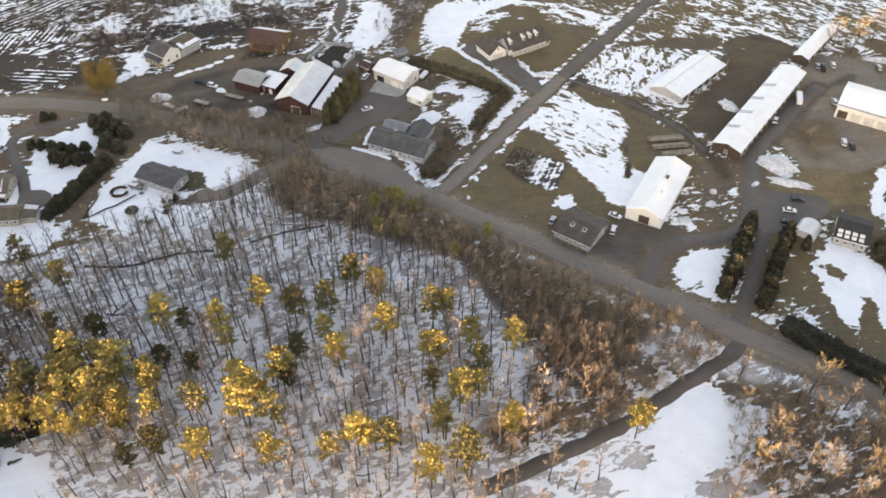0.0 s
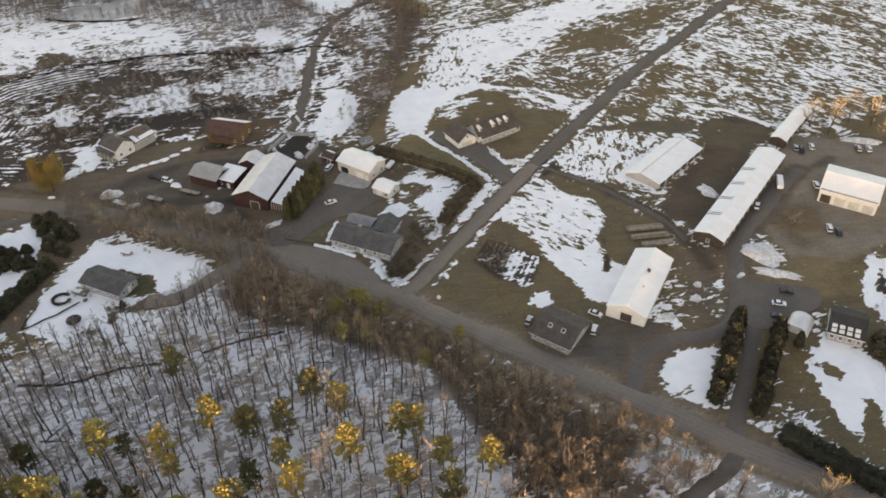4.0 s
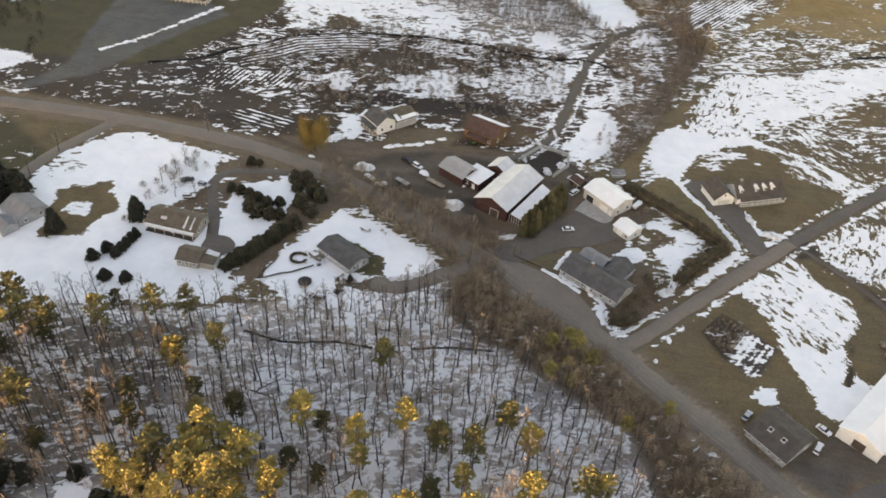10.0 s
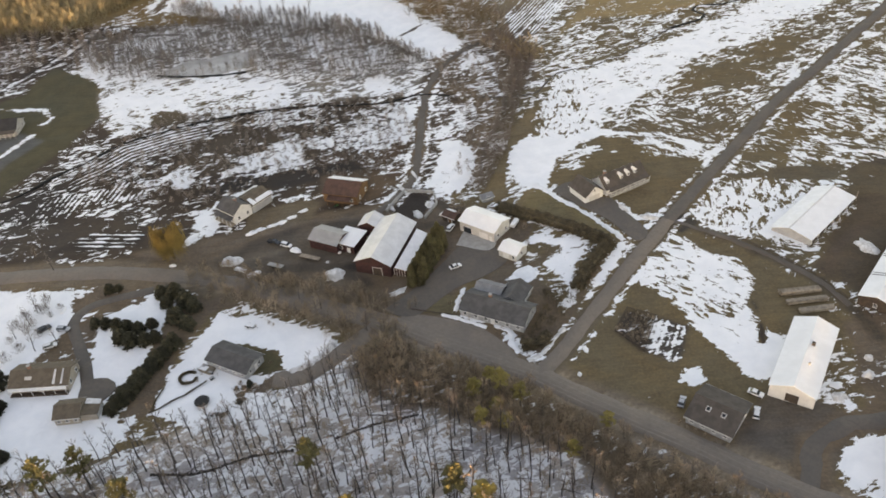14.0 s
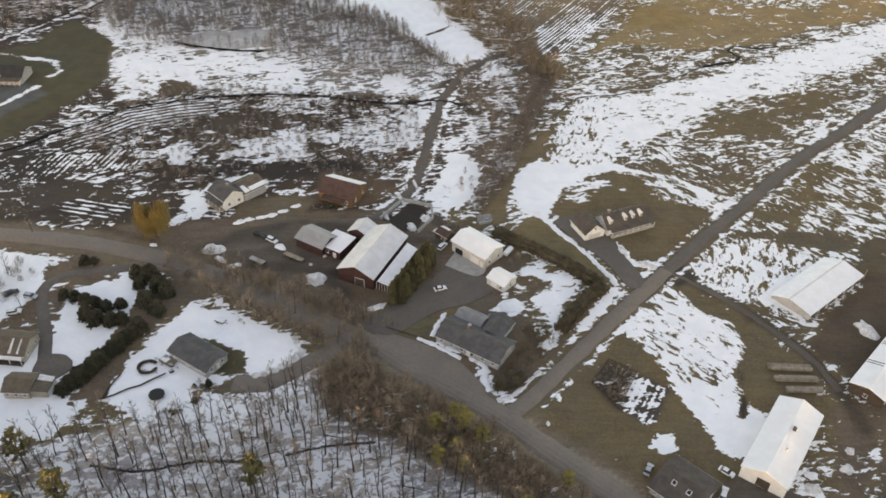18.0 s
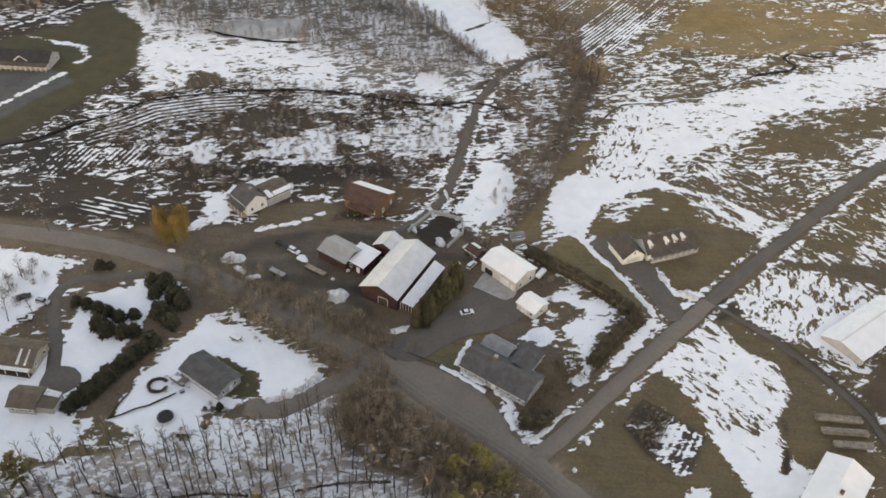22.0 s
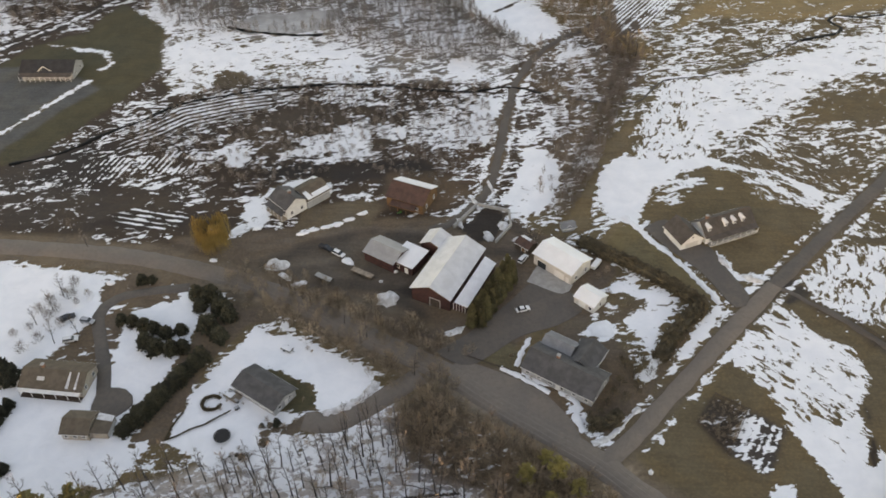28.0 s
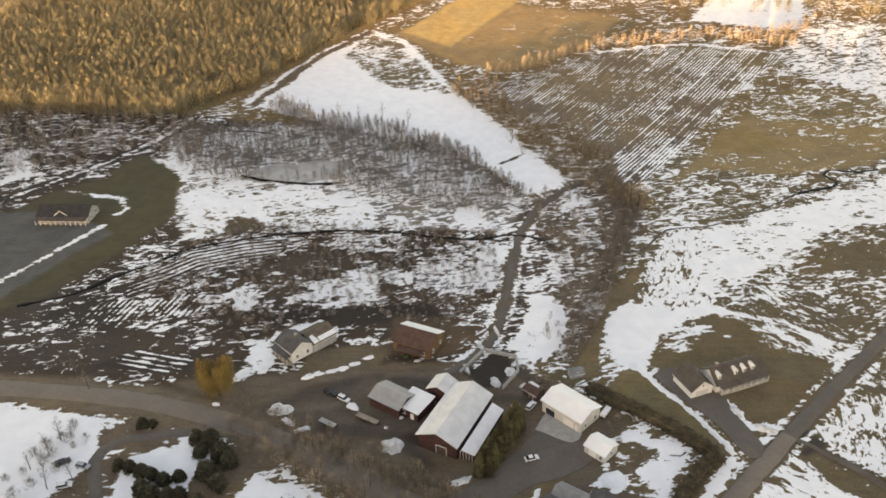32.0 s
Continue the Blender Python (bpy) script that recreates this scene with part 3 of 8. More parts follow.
# meadow tint is gilded to stand for low sun
cover([(57, 395), (96, 463), (150, 520), (240, 500), (240, 420), (165, 420), (119, 411), (79, 415)], 0.13, (0.275, 0.200, 0.105), 6)
cover([(100, 480), (150, 520), (230, 500), (200, 470)], 0.34, (0.2, 0.15, 0.08), 6)
cover([(84, 440), (94, 466), (116, 462), (126, 446), (106, 434)], 0.04, (0.27, 0.19, 0.085), 6)
cover([(40, 345), (60, 392), (110, 410), (165, 425), (165, 414), (113, 387), (77, 358)], 0.45, LAWN, 5)
cover([(-12, 380), (30, 415), (45, 380), (40, 340), (15, 330), (-5, 345)], 0.32, DIRT, 5)
cover([(-10, 330), (18, 330), (20, 290), (2, 262), (-8, 256)], 0.36, DIRT, 4)
cover([(-7, 334), (8, 333), (10, 320), (4, 303), (-9, 296), (-11, 314)], 0.5, (0.095, 0.068, 0.052), 4)
cover([(-9, 298), (-2, 297), (6, 287), (1, 269), (-3, 258), (-9, 261), (-18, 262), (-10, 276)], 0.92, DIRT, 3, 3)
cover([(1, 370), (12, 389), (23, 369), (16, 360), (5, 362)], 0.66, DIRT, 3, 3)
# snow field and patchy slopes beside the side road
cover([(20, 250), (50, 350), (185, 443), (320, 500), (320, 380), (216, 385), (120, 282), (80, 240)], 0.42, LAWN, 5)
LOWER = [(56, 300), (78, 312), (98, 331), (118, 342), (150, 352), (175, 376), (300, 470), (300, 440), (161, 337), (132, 307), (92, 261), (84, 268), (78, 283), (68, 290)]
cover(LOWER, 0.36, (0.135, 0.104, 0.066), 4, 3)
drift([(76, 266), (68, 290), (84, 310), (104, 300), (108, 280), (92, 261)], "slant")
cover([(33, 299), (39, 322), (51, 350), (71, 355), (60, 318), (64, 300), (64, 292), (40, 288)], 0.66, LAWN, 4, 3)
drift([(33, 299), (39, 322), (51, 350), (71, 355), (60, 318), (64, 300), (64, 292), (40, 288)], "steep")
BAND = [(60, 352), (74, 357), (97, 370), (128, 389), (156, 402), (190, 428), (270, 482), (270, 440), (183, 393), (147, 366), (118, 354), (98, 334), (78, 315), (58, 304), (56, 325)]
cover(BAND, 0.85, LAWN, 8, 6)
cover([(17, 275), (19, 287), (23, 302), (29, 301), (33, 294), (45, 292), (64, 296), (72, 289), (61, 290), (51, 286), (45, 280), (38, 275), (37, 268), (32, 253), (26, 252), (21, 257)], 0.97, LAWN, 3, 2)
cover([(14, 262), (17, 276), (22, 262), (29, 252), (24, 250), (18, 254)], 0.58, LAWN, 3)
cover([(40, 264), (44, 277), (52, 283), (60, 284), (60, 272), (50, 262)], 0.42, LAWN, 3)
cover([(108, 334), (147, 361), (172, 372), (180, 362), (150, 338), (125, 322), (114, 328)], 0.14, LAWN, 8, 5)
beside([(79, 284), (86, 276), (92, 269)], 1.0, 0.85, LAWN, 1.5)
beside([(84, 289), (92, 281), (98, 273)], 1.1, 0.85, LAWN, 1.5)
cover([(45, 280), (51, 284), (61, 289), (71, 284), (76, 270), (90, 268), (96, 262), (84, 242), (72, 230), (62, 226), (57, 238), (45, 242), (33, 262), (44, 274)], 0.03, LAWN, 3)
cover([(38, 264), (45, 279), (52, 283), (58, 280), (52, 272), (47, 262)], 0.5, LAWN, 2)
cover([(26, 256), (38, 242), (54, 222), (57, 215), (48, 219), (34, 232), (18, 242)], 0.02, TAN, 2)
cover([(33, 300), (22, 294), (7, 256), (4, 246), (14, 250), (22, 288)], 0.03, TAN, 2)
cover([(36, 322), (21, 300), (22, 292), (33, 299)], 0.04, TAN, 2)
FARSIDE = [(79, 233), (99, 250), (118, 272), (180, 330), (260, 400), (330, 400), (330, 240), (145, 235), (125, 215), (114, 195), (99, 208)]
cover(FARSIDE, 0.42, LAWN, 3)
drift(FARSIDE, "slant")
cover([(104, 262), (127, 284), (157, 312), (160, 300), (138, 276), (130, 262), (112, 254)], 0.2, LAWN, 5)
BARNYARD = [(80, 226), (93, 243), (102, 248), (114, 247), (128, 238), (140, 232), (120, 208), (106, 206), (92, 216)]
cover(BARNYARD, 0.6, LAWN, 3)
drift(BARNYARD, "steep")
cover([(98, 212), (112, 226), (130, 232), (138, 230), (116, 205), (106, 208)], 0.93, LAWN, 4)
cover([(99, 252), (131, 253), (149, 251), (142, 243), (133, 242), (115, 248), (100, 249)], 0.06, (0.11, 0.088, 0.06), 3)
# field behind the small barn
cover([(20, 160), (37, 178), (56, 202), (72, 222), (92, 207), (106, 190), (112, 165), (90, 150), (74, 128), (60, 118), (30, 145)], 0.05, LAWN, 3)
cover([(60, 206), (72, 219), (82, 206), (90, 200), (92, 190), (86, 178), (88, 166), (76, 160), (64, 178), (56, 192)], 0.7, LAWN, 3)
drift([(56, 192), (60, 206), (72, 221), (94, 200), (92, 160), (70, 150)], "slant")
cover([(66, 171), (84, 172), (92, 160), (84, 142), (77, 146), (70, 158)], 0.93, LAWN, 2.5)
cover([(41.5, 170), (47.5, 180), (55.7, 175), (48.4, 160)], 0.16, (0.07, 0.055, 0.045), 2, 2)
cover([(48.4, 161), (55.7, 175), (65, 169), (57.5, 154)], 0.46, (0.06, 0.05, 0.045), 2, 2)
rows([(48.4, 160), (55.7, 176), (66, 169), (57.5, 153)], (8, 16), 1.9, 0.38)
cover([(63, 166), (70, 161), (74, 145), (61, 144)], 0.03, LAWN, 2)
cover([(58, 153), (64, 152), (62, 145), (56, 147)], 0.9, LAWN, 1.5, 1)
# village yards
cover([(-130, 236), (-60, 252), (-30, 256), (5, 245), (15, 236), (50, 217), (32, 180), (14, 160), (-20, 180), (-52, 200), (-100, 222)], 0.04, DIRT, 3)
cover([(-60, 256), (-38, 256), (-26, 268), (-40, 280), (-60, 280)], 0.12, (0.115, 0.080, 0.055), 4)
cover([(18, 220), (24, 232), (48, 216), (38, 199), (28, 186), (20, 200)], 0.35, LAWN, 2)
cover([(16, 219), (24, 226), (42, 216), (38, 209), (33, 199), (31.6, 190), (30, 196), (26.4, 202), (23, 210.4), (27, 213), (31, 212), (28, 219)], 0.86, LAWN, 2, 1.5)
cover([(11, 201), (15, 209), (23, 203), (18, 198)], 1.0, LAWN, 1.5, 1)
cover([(-12, 190), (-4, 202), (4, 206), (2, 196), (-8, 184)], 0.03, LAWN, 2)
beside([(-106, 250), (-105, 258), (-101, 265)], 1.6, 0.93, LAWN, 1.6)
beside([(-99, 267), (-92, 272), (-84, 272)], 1.2, 0.93, LAWN, 1.4)
beside([(-82, 262), (-80, 268), (-82, 272)], 1.0, 0.93, LAWN, 1.2)
beside([(-108, 240), (-103, 245)], 1.5, 0.9, LAWN, 1.2)
beside([(-56, 268), (-62, 262), (-68, 258), (-74, 256)], 1.3, 0.85, LAWN, 1.6)
cover([(-20, 246), (-8, 252), (-2, 262), (-10, 268), (-16, 258)], 0.85, DIRT, 2)
cover([(-87, 256), (-65, 262), (-58, 260), (-61, 246), (-85, 237), (-88, 246)], 0.02, (0.13, 0.105, 0.075), 2, 1)
beside([(-85, 242), (-79.6, 244.4), (-73.5, 247.5), (-67.5, 251.5), (-63.7, 255.2)], 0.5, 0.75, LAWN, 1.2)
beside([(-106, 262), (-100, 250), (-108, 240)], 2.2, 0.75, DIRT)
cover([(-58, 224), (-49, 226), (-42, 222), (-40, 214), (-46, 211), (-56, 219)], 0.0, SOIL, 2, 1)
cover([(-30, 248), (-24, 259), (-14, 257), (-14, 250), (-18, 243), (-24, 241)], 0.03, SOIL, 1.5, 1)
cover([(-231, 191), (-232, 199), (-212, 209), (-209, 200), (-214, 187), (-221, 186)], 0.74, LUSH, 3, 3)
beside([(-203, 175), (-202.4, 186), (-199, 203), (-194, 218)], 1.7, 0.03, (0.12, 0.1, 0.08), 1.5)
for line in ([(-207, 176), (-206, 190), (-202.5, 204), (-197.5, 217)], [(-200, 176), (-199.4, 186), (-196, 203), (-192, 217)]):
    beside(line, 0.8, 0.95, LAWN, 1.0)
# ranch yards
cover([(-250, 125), (-206, 200), (-190, 221), (-150, 217), (-128, 214), (-106, 209), (-100, 200), (-102, 160), (-112, 140), (-180, 118)], 0.97, LAWN, 3)
cover([(-245, 225), (-195, 222), (-206, 196), (-240, 200)], 0.06, LAWN, 3)
cover([(-215, 195), (-200, 205), (-190, 190), (-205, 180)], 0.7, LAWN, 3)
cover([(-184, 150), (-192, 178), (-177, 188), (-167, 174), (-170, 157)], 0.03, LAWN, 2.5)
cover([(-184, 172), (-176, 174), (-175, 166), (-184, 166)], 0.9, LAWN, 1.5, 1)
cover([(-150, 178), (-142, 198), (-132, 204), (-130, 180)], 0.2, DIRT, 3)
cover([(-143, 204), (-128, 203), (-118, 208), (-126, 216), (-145, 214)], 0.15, DIRT, 2)
cover([(-260, 120), (-215, 135), (-205, 160), (-205, 195), (-240, 215), (-290, 200)], 0.10, LUSH, 4)
cover([(-228, 150), (-226, 164), (-216, 162), (-214, 152)], 0.9, LUSH, 2)
cover([(-104, 152), (-100, 180), (-92, 198), (-80, 200), (-92, 205), (-106, 206), (-112, 170), (-112, 152)], 0.03, DIRT, 2)
cover([(-104, 152), (-98, 179), (-90, 197), (-67, 190), (-51, 181), (-50, 174), (-60, 165), (-71, 160), (-66, 150), (-82, 144)], 0.97, LAWN, 2, 1)
cover([(-90, 178), (-80, 181), (-68, 175), (-64, 167), (-70, 165), (-86, 173)], 0.05, LUSH, 1.5, 1)
cover([(-84, 151), (-81, 152), (-79, 149), (-82, 147)], 0.1, SOIL, 1.2, 1)
beside([(-78, 161.5), (-76, 155)], 1.0, 0.25, DIRT, 1.0)
beside([(-63, 166), (-70, 160), (-75, 160)], 1.5, 0.1, DIRT, 1.5)
# woods: grey floor tints hold litter on snow and painted tree shade
cover([(-330, 20), (-150, 20), (139, 20), (200, 0), (330, 20), (160, 32), (109, 70), (66, 108), (30, 136), (-10, 165), (-47, 172), (-66, 150), (-92, 145), (-118, 134), (-154, 125), (-187, 112), (-330, 110)], 0.56, (0.46, 0.45, 0.475), 4)
cover([(60, 84), (92, 70), (109, 66), (133, 50), (160, 26), (100, 20), (84, 44)], 0.30, (0.15, 0.115, 0.09), 5)
cover([(-330, 20), (-150, 20), (-126, 62), (-106, 72), (-112, 130), (-187, 112), (-330, 110)], 0.36, (0.20, 0.188, 0.185), 8)
cover([(-44, 168), (-30, 180), (-13, 166), (6, 156), (26, 139), (60, 110), (76, 92), (66, 76), (52, 66), (37, 86), (20, 124), (-7, 137), (-18, 143), (-37, 151)], 0.14, (0.16, 0.125, 0.095), 5)
cover([(40, 90), (66, 80), (76, 68), (60, 61), (44, 54), (26, 50), (20, 58), (36, 70)], 0.32, (0.17, 0.135, 0.105), 6, 4)
cover([(71, 85), (79, 71), (84, 70), (91, 63), (103, 59), (78, 41), (65, 32), (40, 20), (57, 38), (69, 57), (72, 74)], 0.95, LITTER, 3)
cover([(-119, 68), (-109, 65), (-101, 65), (-91, 58), (-85, 49), (-86, 40), (-99, 33), (-113, 40), (-123, 47), (-120, 54), (-122, 64)], 0.97, LITTER, 3)
# yards by the junction with the farm
cover([(112, 131), (105, 128), (96.8, 123.8), (93.4, 120), (88.4, 123.3), (84.5, 121.4), (87, 114), (89.7, 110), (87.2, 102), (92, 107.6), (96, 106.5), (95.5, 96), (99.4, 98.5), (101, 106), (107, 118)], 0.95, LAWN, 1.5, 1)
cover([(110, 110), (128, 135), (176, 165), (230, 175), (230, 60), (170, 50), (140, 68)], 0.12, LAWN, 4)
cover([(142, 122.2), (153.4, 113.8), (154.7, 103.8), (156.4, 94.9), (160, 88), (156, 79), (156.6, 86.1), (150.2, 89.1), (147.8, 88.5), (145.8, 79.6), (142.4, 80.6), (145.2, 92.4), (143.5, 98), (137, 85.6), (132.8, 85.4), (131.9, 93.9), (132.5, 103.2), (130.8, 108.7), (134.5, 114.2)], 0.96, LAWN, 1.5, 1)
cover([(134, 112.6), (139, 111.8), (142, 106), (139, 104), (136, 109)], 0.5, LAWN, 1.5, 1)
cover([(170.9, 96.5), (178, 92.4), (178.1, 87.4), (168.7, 72.2), (161.6, 61.4), (159.6, 63.7), (162.7, 72.8), (161.5, 76.1), (162.9, 83.2)], 0.97, LAWN, 1.5, 1)
cover([(191.1, 96.4), (198.4, 99.1), (196.1, 89.5), (183.2, 76.2), (178.6, 68.8), (179.7, 59.7), (178.7, 54.6), (171.9, 46), (165.9, 49.4), (166, 56), (172.1, 69), (182.5, 84)], 0.97, LAWN, 1.5, 1)
cover([(176, 158), (200, 148), (185, 124), (175, 104), (170, 104), (170, 117), (164, 122), (164, 139)], 0.93, LAWN, 2)
rows([(173, 140), (186, 135), (182, 128), (168, 133)], (9, 14), 2.6, 1.0)
cover([(172, 139), (186, 134), (182, 129), (168, 133)], 0.6, SOIL, 1.5, 1)
for a, b in (((181, 155), (171, 140)), ((183.5, 154), (173.5, 139)), ((188, 152), (180, 139)), ((171, 140), (185, 134)), ((196, 148), (185, 134)), ((190, 142), (184, 144)), ((176, 162), (192, 150)), ((192, 150), (217, 136)), ((217, 136), (240, 121))):
    beside([a, b], 0.35, 0.05, SOIL, 0.7)
cover([(215, 117), (223, 115), (218, 107), (211, 109)], 0.95, LAWN, 1, 0.5)
cover([(182, 153), (200, 172), (225, 216), (270, 260), (340, 230), (340, 90), (236, 118), (207, 140)], 0.84, SOIL, 5, 4)
cover([(196, 126), (205, 138), (222, 128), (212, 116)], 0.1, LAWN, 3)
cover([(146, 178), (160, 205), (183, 236), (228, 222), (206, 182), (196, 168), (167, 155), (150, 158)], 0.02, (0.215, 0.185, 0.155), 3)
cover([(150, 248), (165.5, 254), (177.8, 241.7), (167, 230.5), (150.7, 215.4), (139.5, 216.6), (142.2, 229)], 0.02, (0.08, 0.057, 0.040), 3, 2)
cover([(222, 214), (250, 232), (262, 252), (235, 252), (206, 240), (214, 226)], 0.06, (0.14, 0.11, 0.07), 5, 3)
cover([(150, 178), (158, 190), (172, 186), (170, 170), (156, 164)], 0.02, (0.15, 0.11, 0.07), 8)
beside([(260, 232), (243, 216), (229, 205), (216, 193), (204, 176), (192, 158)], 4.0, 0.3, (0.13, 0.1, 0.07), 6.0)
cover([(134, 160), (165, 158), (160, 140), (135, 140)], 0.06, TAN, 3)
cover([(113, 192), (128, 211), (144, 226), (164, 229), (146, 190), (124, 172)], 0.06, (0.088, 0.066, 0.046), 4)
cover([(143, 231), (147, 243), (156, 251), (176, 242), (173, 232), (160, 227)], 0.05, (0.105, 0.08, 0.05), 3)
cover([(110, 130), (120, 150), (133, 168), (126, 172), (112, 165), (104, 130)], 0.15, DIRT, 3)
cover([(60, 116), (66, 128), (72, 134), (80, 142), (90, 136), (100, 128), (90, 114), (80, 104), (70, 108)], 0.03, (0.10, 0.087, 0.077), 3)
cover([(-100, 226), (-84, 236), (-60, 244), (-40, 246), (-30, 240), (-44, 218), (-62, 216), (-84, 220)], 0.02, (0.105, 0.086, 0.07), 3)
# wheel tracks and worn ground of the farmyard
for line, w, colour in (([(-96, 222), (-80, 236), (-62, 244), (-44, 242), (-36, 238)], 2.2, (0.075, 0.06, 0.05)), ([(-92, 224), (-74, 228), (-62, 236), (-56, 246)], 1.2, (0.15, 0.125, 0.10)), ([(-100, 232), (-86, 240), (-66, 246), (-46, 247)], 1.0, (0.15, 0.12, 0.095)), ([(-84, 214), (-66, 218), (-50, 216), (-38, 204)], 1.6, (0.07, 0.056, 0.046)), ([(-60, 210), (-46, 206), (-36, 200)], 1.2, (0.15, 0.12, 0.09)), ([(-20, 236), (-8, 236), (-4, 244), (-12, 252)], 2.0, (0.075, 0.06, 0.05))):
    beside(line, w, 0.02, colour, 2.5)
for line, w, colour in (([(-14, 204), (-6, 216), (0, 224)], 1.2, (0.12, 0.1, 0.085)), ([(2, 206), (12, 204), (22, 208), (30, 216)], 2.0, (0.13, 0.1, 0.07)), ([(150, 180), (164, 196), (176, 208), (192, 216)], 2.0, (0.11, 0.095, 0.08)), ([(160, 170), (176, 172), (196, 176), (208, 190)], 1.6, (0.19, 0.165, 0.135)), ([(116, 190), (128, 204), (142, 214)], 1.8, (0.09, 0.066, 0.05)), ([(66, 130), (78, 128), (92, 126)], 1.4, (0.12, 0.1, 0.085))):
    beside(line, w, 0.02, colour, 2.5)
# trodden edges of roads and the courts
beside(ROAD, 7.5, 0.03, (0.165, 0.13, 0.098), 3.0)
for off in (4.1, -4.1):
    beside([(x + off * 0.62, y + off * 0.78) for x, y in ROAD[6:]], 0.35, 0.02, (0.27, 0.225, 0.18), 0.8)
beside(SIDE, 3.9, 0.06, (0.125, 0.100, 0.073), 2.0)
beside([(-26.8, 413.7), (-12.8, 428.6)], 0.5, 0.1, SOIL, 0.8)
beside(LANE, 2.2, 0.06, (0.075, 0.060, 0.046), 2.0)
beside([(x + 2.6, y + 2.2) for x, y in LANE[1:5]], 0.5, 0.8, LAWN, 1.2)
cover([(70, 231), (80, 229), (84, 222), (76, 217), (68, 221)], 0.0, (0.05, 0.042, 0.036), 2, 1)
beside(FARM, 4.5, 0.05, DIRT, 2.0)
for off in (3.2, -3.2):
    beside([(x + off, y) for x, y in PATH[3:-1]], 1.0, 0.8, DIRT, 1.6)
beside(PATH, 2.2, 0.1, DIRT, 1.5)
for off in (4.6, -4.5):
    beside([(x + off * 0.78, y - off * 0.62) for x, y in SIDE[1:]], 0.7, 0.72, LAWN, 1.6)
cover([(24, 250), (29, 254), (37, 244), (44, 235), (50, 226), (53, 219), (48, 219), (34, 231), (20, 241)], 0.0, (0.165, 0.13, 0.07), 1.5, 0.6)
for off in (0, 3, 6):
    beside([(39 + off * 0.3, 264 + off), (42, 270 + off), (49, 274 + off), (58, 276 + off), (64, 273 + off)], 0.5, 0.9 if off else 0.05, LAWN, 0.8)
beside([(88, 178), (87, 168), (85, 160)], 0.7, 0.1, SOIL, 1.2)
beside([(57, 241), (58, 237), (59, 233)], 1.2, 0.97, LAWN, 1.0)
beside([(62, 230), (68, 229)], 1.0, 0.97, LAWN, 1.0)
beside([(40, 205), (33, 192), (28, 184)], 1.6, 0.9, LAWN, 1.5)
beside([(53, 213), (47, 204), (41, 196), (36, 188)], 1.6, 0.92, LAWN, 1.5)
cover([(-24, 189), (-9, 184), (-8, 190), (-10, 196), (-16, 196)], 0.02, (0.13, 0.108, 0.062), 2, 1)
beside([(8, 172), (12, 166), (16, 162)], 1.6, 0.7, DIRT, 1.5)

pz = rise(px, py)
lump = (lattice(px, py, 13, 9) - 0.85) * 0.35 + (lattice(px, py, 4.5, 10) - 0.8) * 0.12
pz = pz + np.minimum(lump, -0.02)
nx, ny = gx.size, gy.size
q = (np.arange(ny - 1)[:, None] * nx + np.arange(nx - 1)).ravel()
quads = np.stack([q, q + 1, q + nx + 1, q + nx], 1).astype(np.int32)
me = bpy.data.meshes.new("ground")
me.vertices.add(px.size)
me.vertices.foreach_set("co", np.stack([px, py, pz], 1).astype(np.float32).ravel())
me.loops.add(quads.size)
me.loops.foreach_set("vertex_index", quads.ravel())
me.polygons.add(len(quads))
me.polygons.foreach_set("loop_start", np.arange(0, quads.size, 4, dtype=np.int32))
me.polygons.foreach_set("use_smooth", np.ones(len(quads), bool))
me.update(calc_edges=True)
for key, values in (("snow", snow), ("furrow", furrow), ("phase", phase), ("slant", slant), ("steep", steep)):
    me.attributes.new(key, "FLOAT", "POINT").data.foreach_set("value", values.astype(np.float32))
me.attributes.new("tint", "FLOAT_COLOR", "POINT").data.foreach_set("color", np.c_[tint, np.ones(px.size)].astype(np.float32).ravel())
me.materials.append(M["ground"])
tagged(new("ground", me), "thawing winter ground with patchy snow, dormant grass and dirt", "ground", kind="structure")

# ---- mesh tools ----
def mesh_of(name, verts, faces, material, smooth=False):
    me = bpy.data.meshes.new(name)
    me.from_pydata([tuple(v) for v in verts], [], faces)
    me.materials.append(material)
    if smooth:
        me.polygons.foreach_set("use_smooth", np.ones(len(me.polygons), bool))
    me.update()
    return me


def part(name, bm, material, parent, label=""):
    """Link a bmesh or a mesh as one mesh object under a thing or a part."""
    if isinstance(bm, bmesh.types.BMesh):
        me = bpy.data.meshes.new(name)
        bmesh.ops.recalc_face_normals(bm, faces=bm.faces)
        bm.to_mesh(me)
        bm.free()
        me.materials.append(material)
    else:
        me = bm
    ob = new(name, me)
    ob.parent = parent
    if label:
        tagged(ob, label)
    return ob


def box(x0, x1, y0, y1, z0, z1, bm=None, bevel=0.0):
    bm = bm or bmesh.new()
    v = [bm.verts.new((x, y, z)) for z in (z0, z1) for x, y in ((x0, y0), (x1, y0), (x1, y1), (x0, y1))]
    fs = [bm.faces.new([v[i] for i in f]) for f in ((3, 2, 1, 0), (4, 5, 6, 7), (0, 1, 5, 4), (1, 2, 6, 5), (2, 3, 7, 6), (3, 0, 4, 7))]
    if bevel:
        bmesh.ops.bevel(bm, geom=list({e for f in fs for e in f.edges}), offset=bevel, segments=1, affect="EDGES")
    return bm


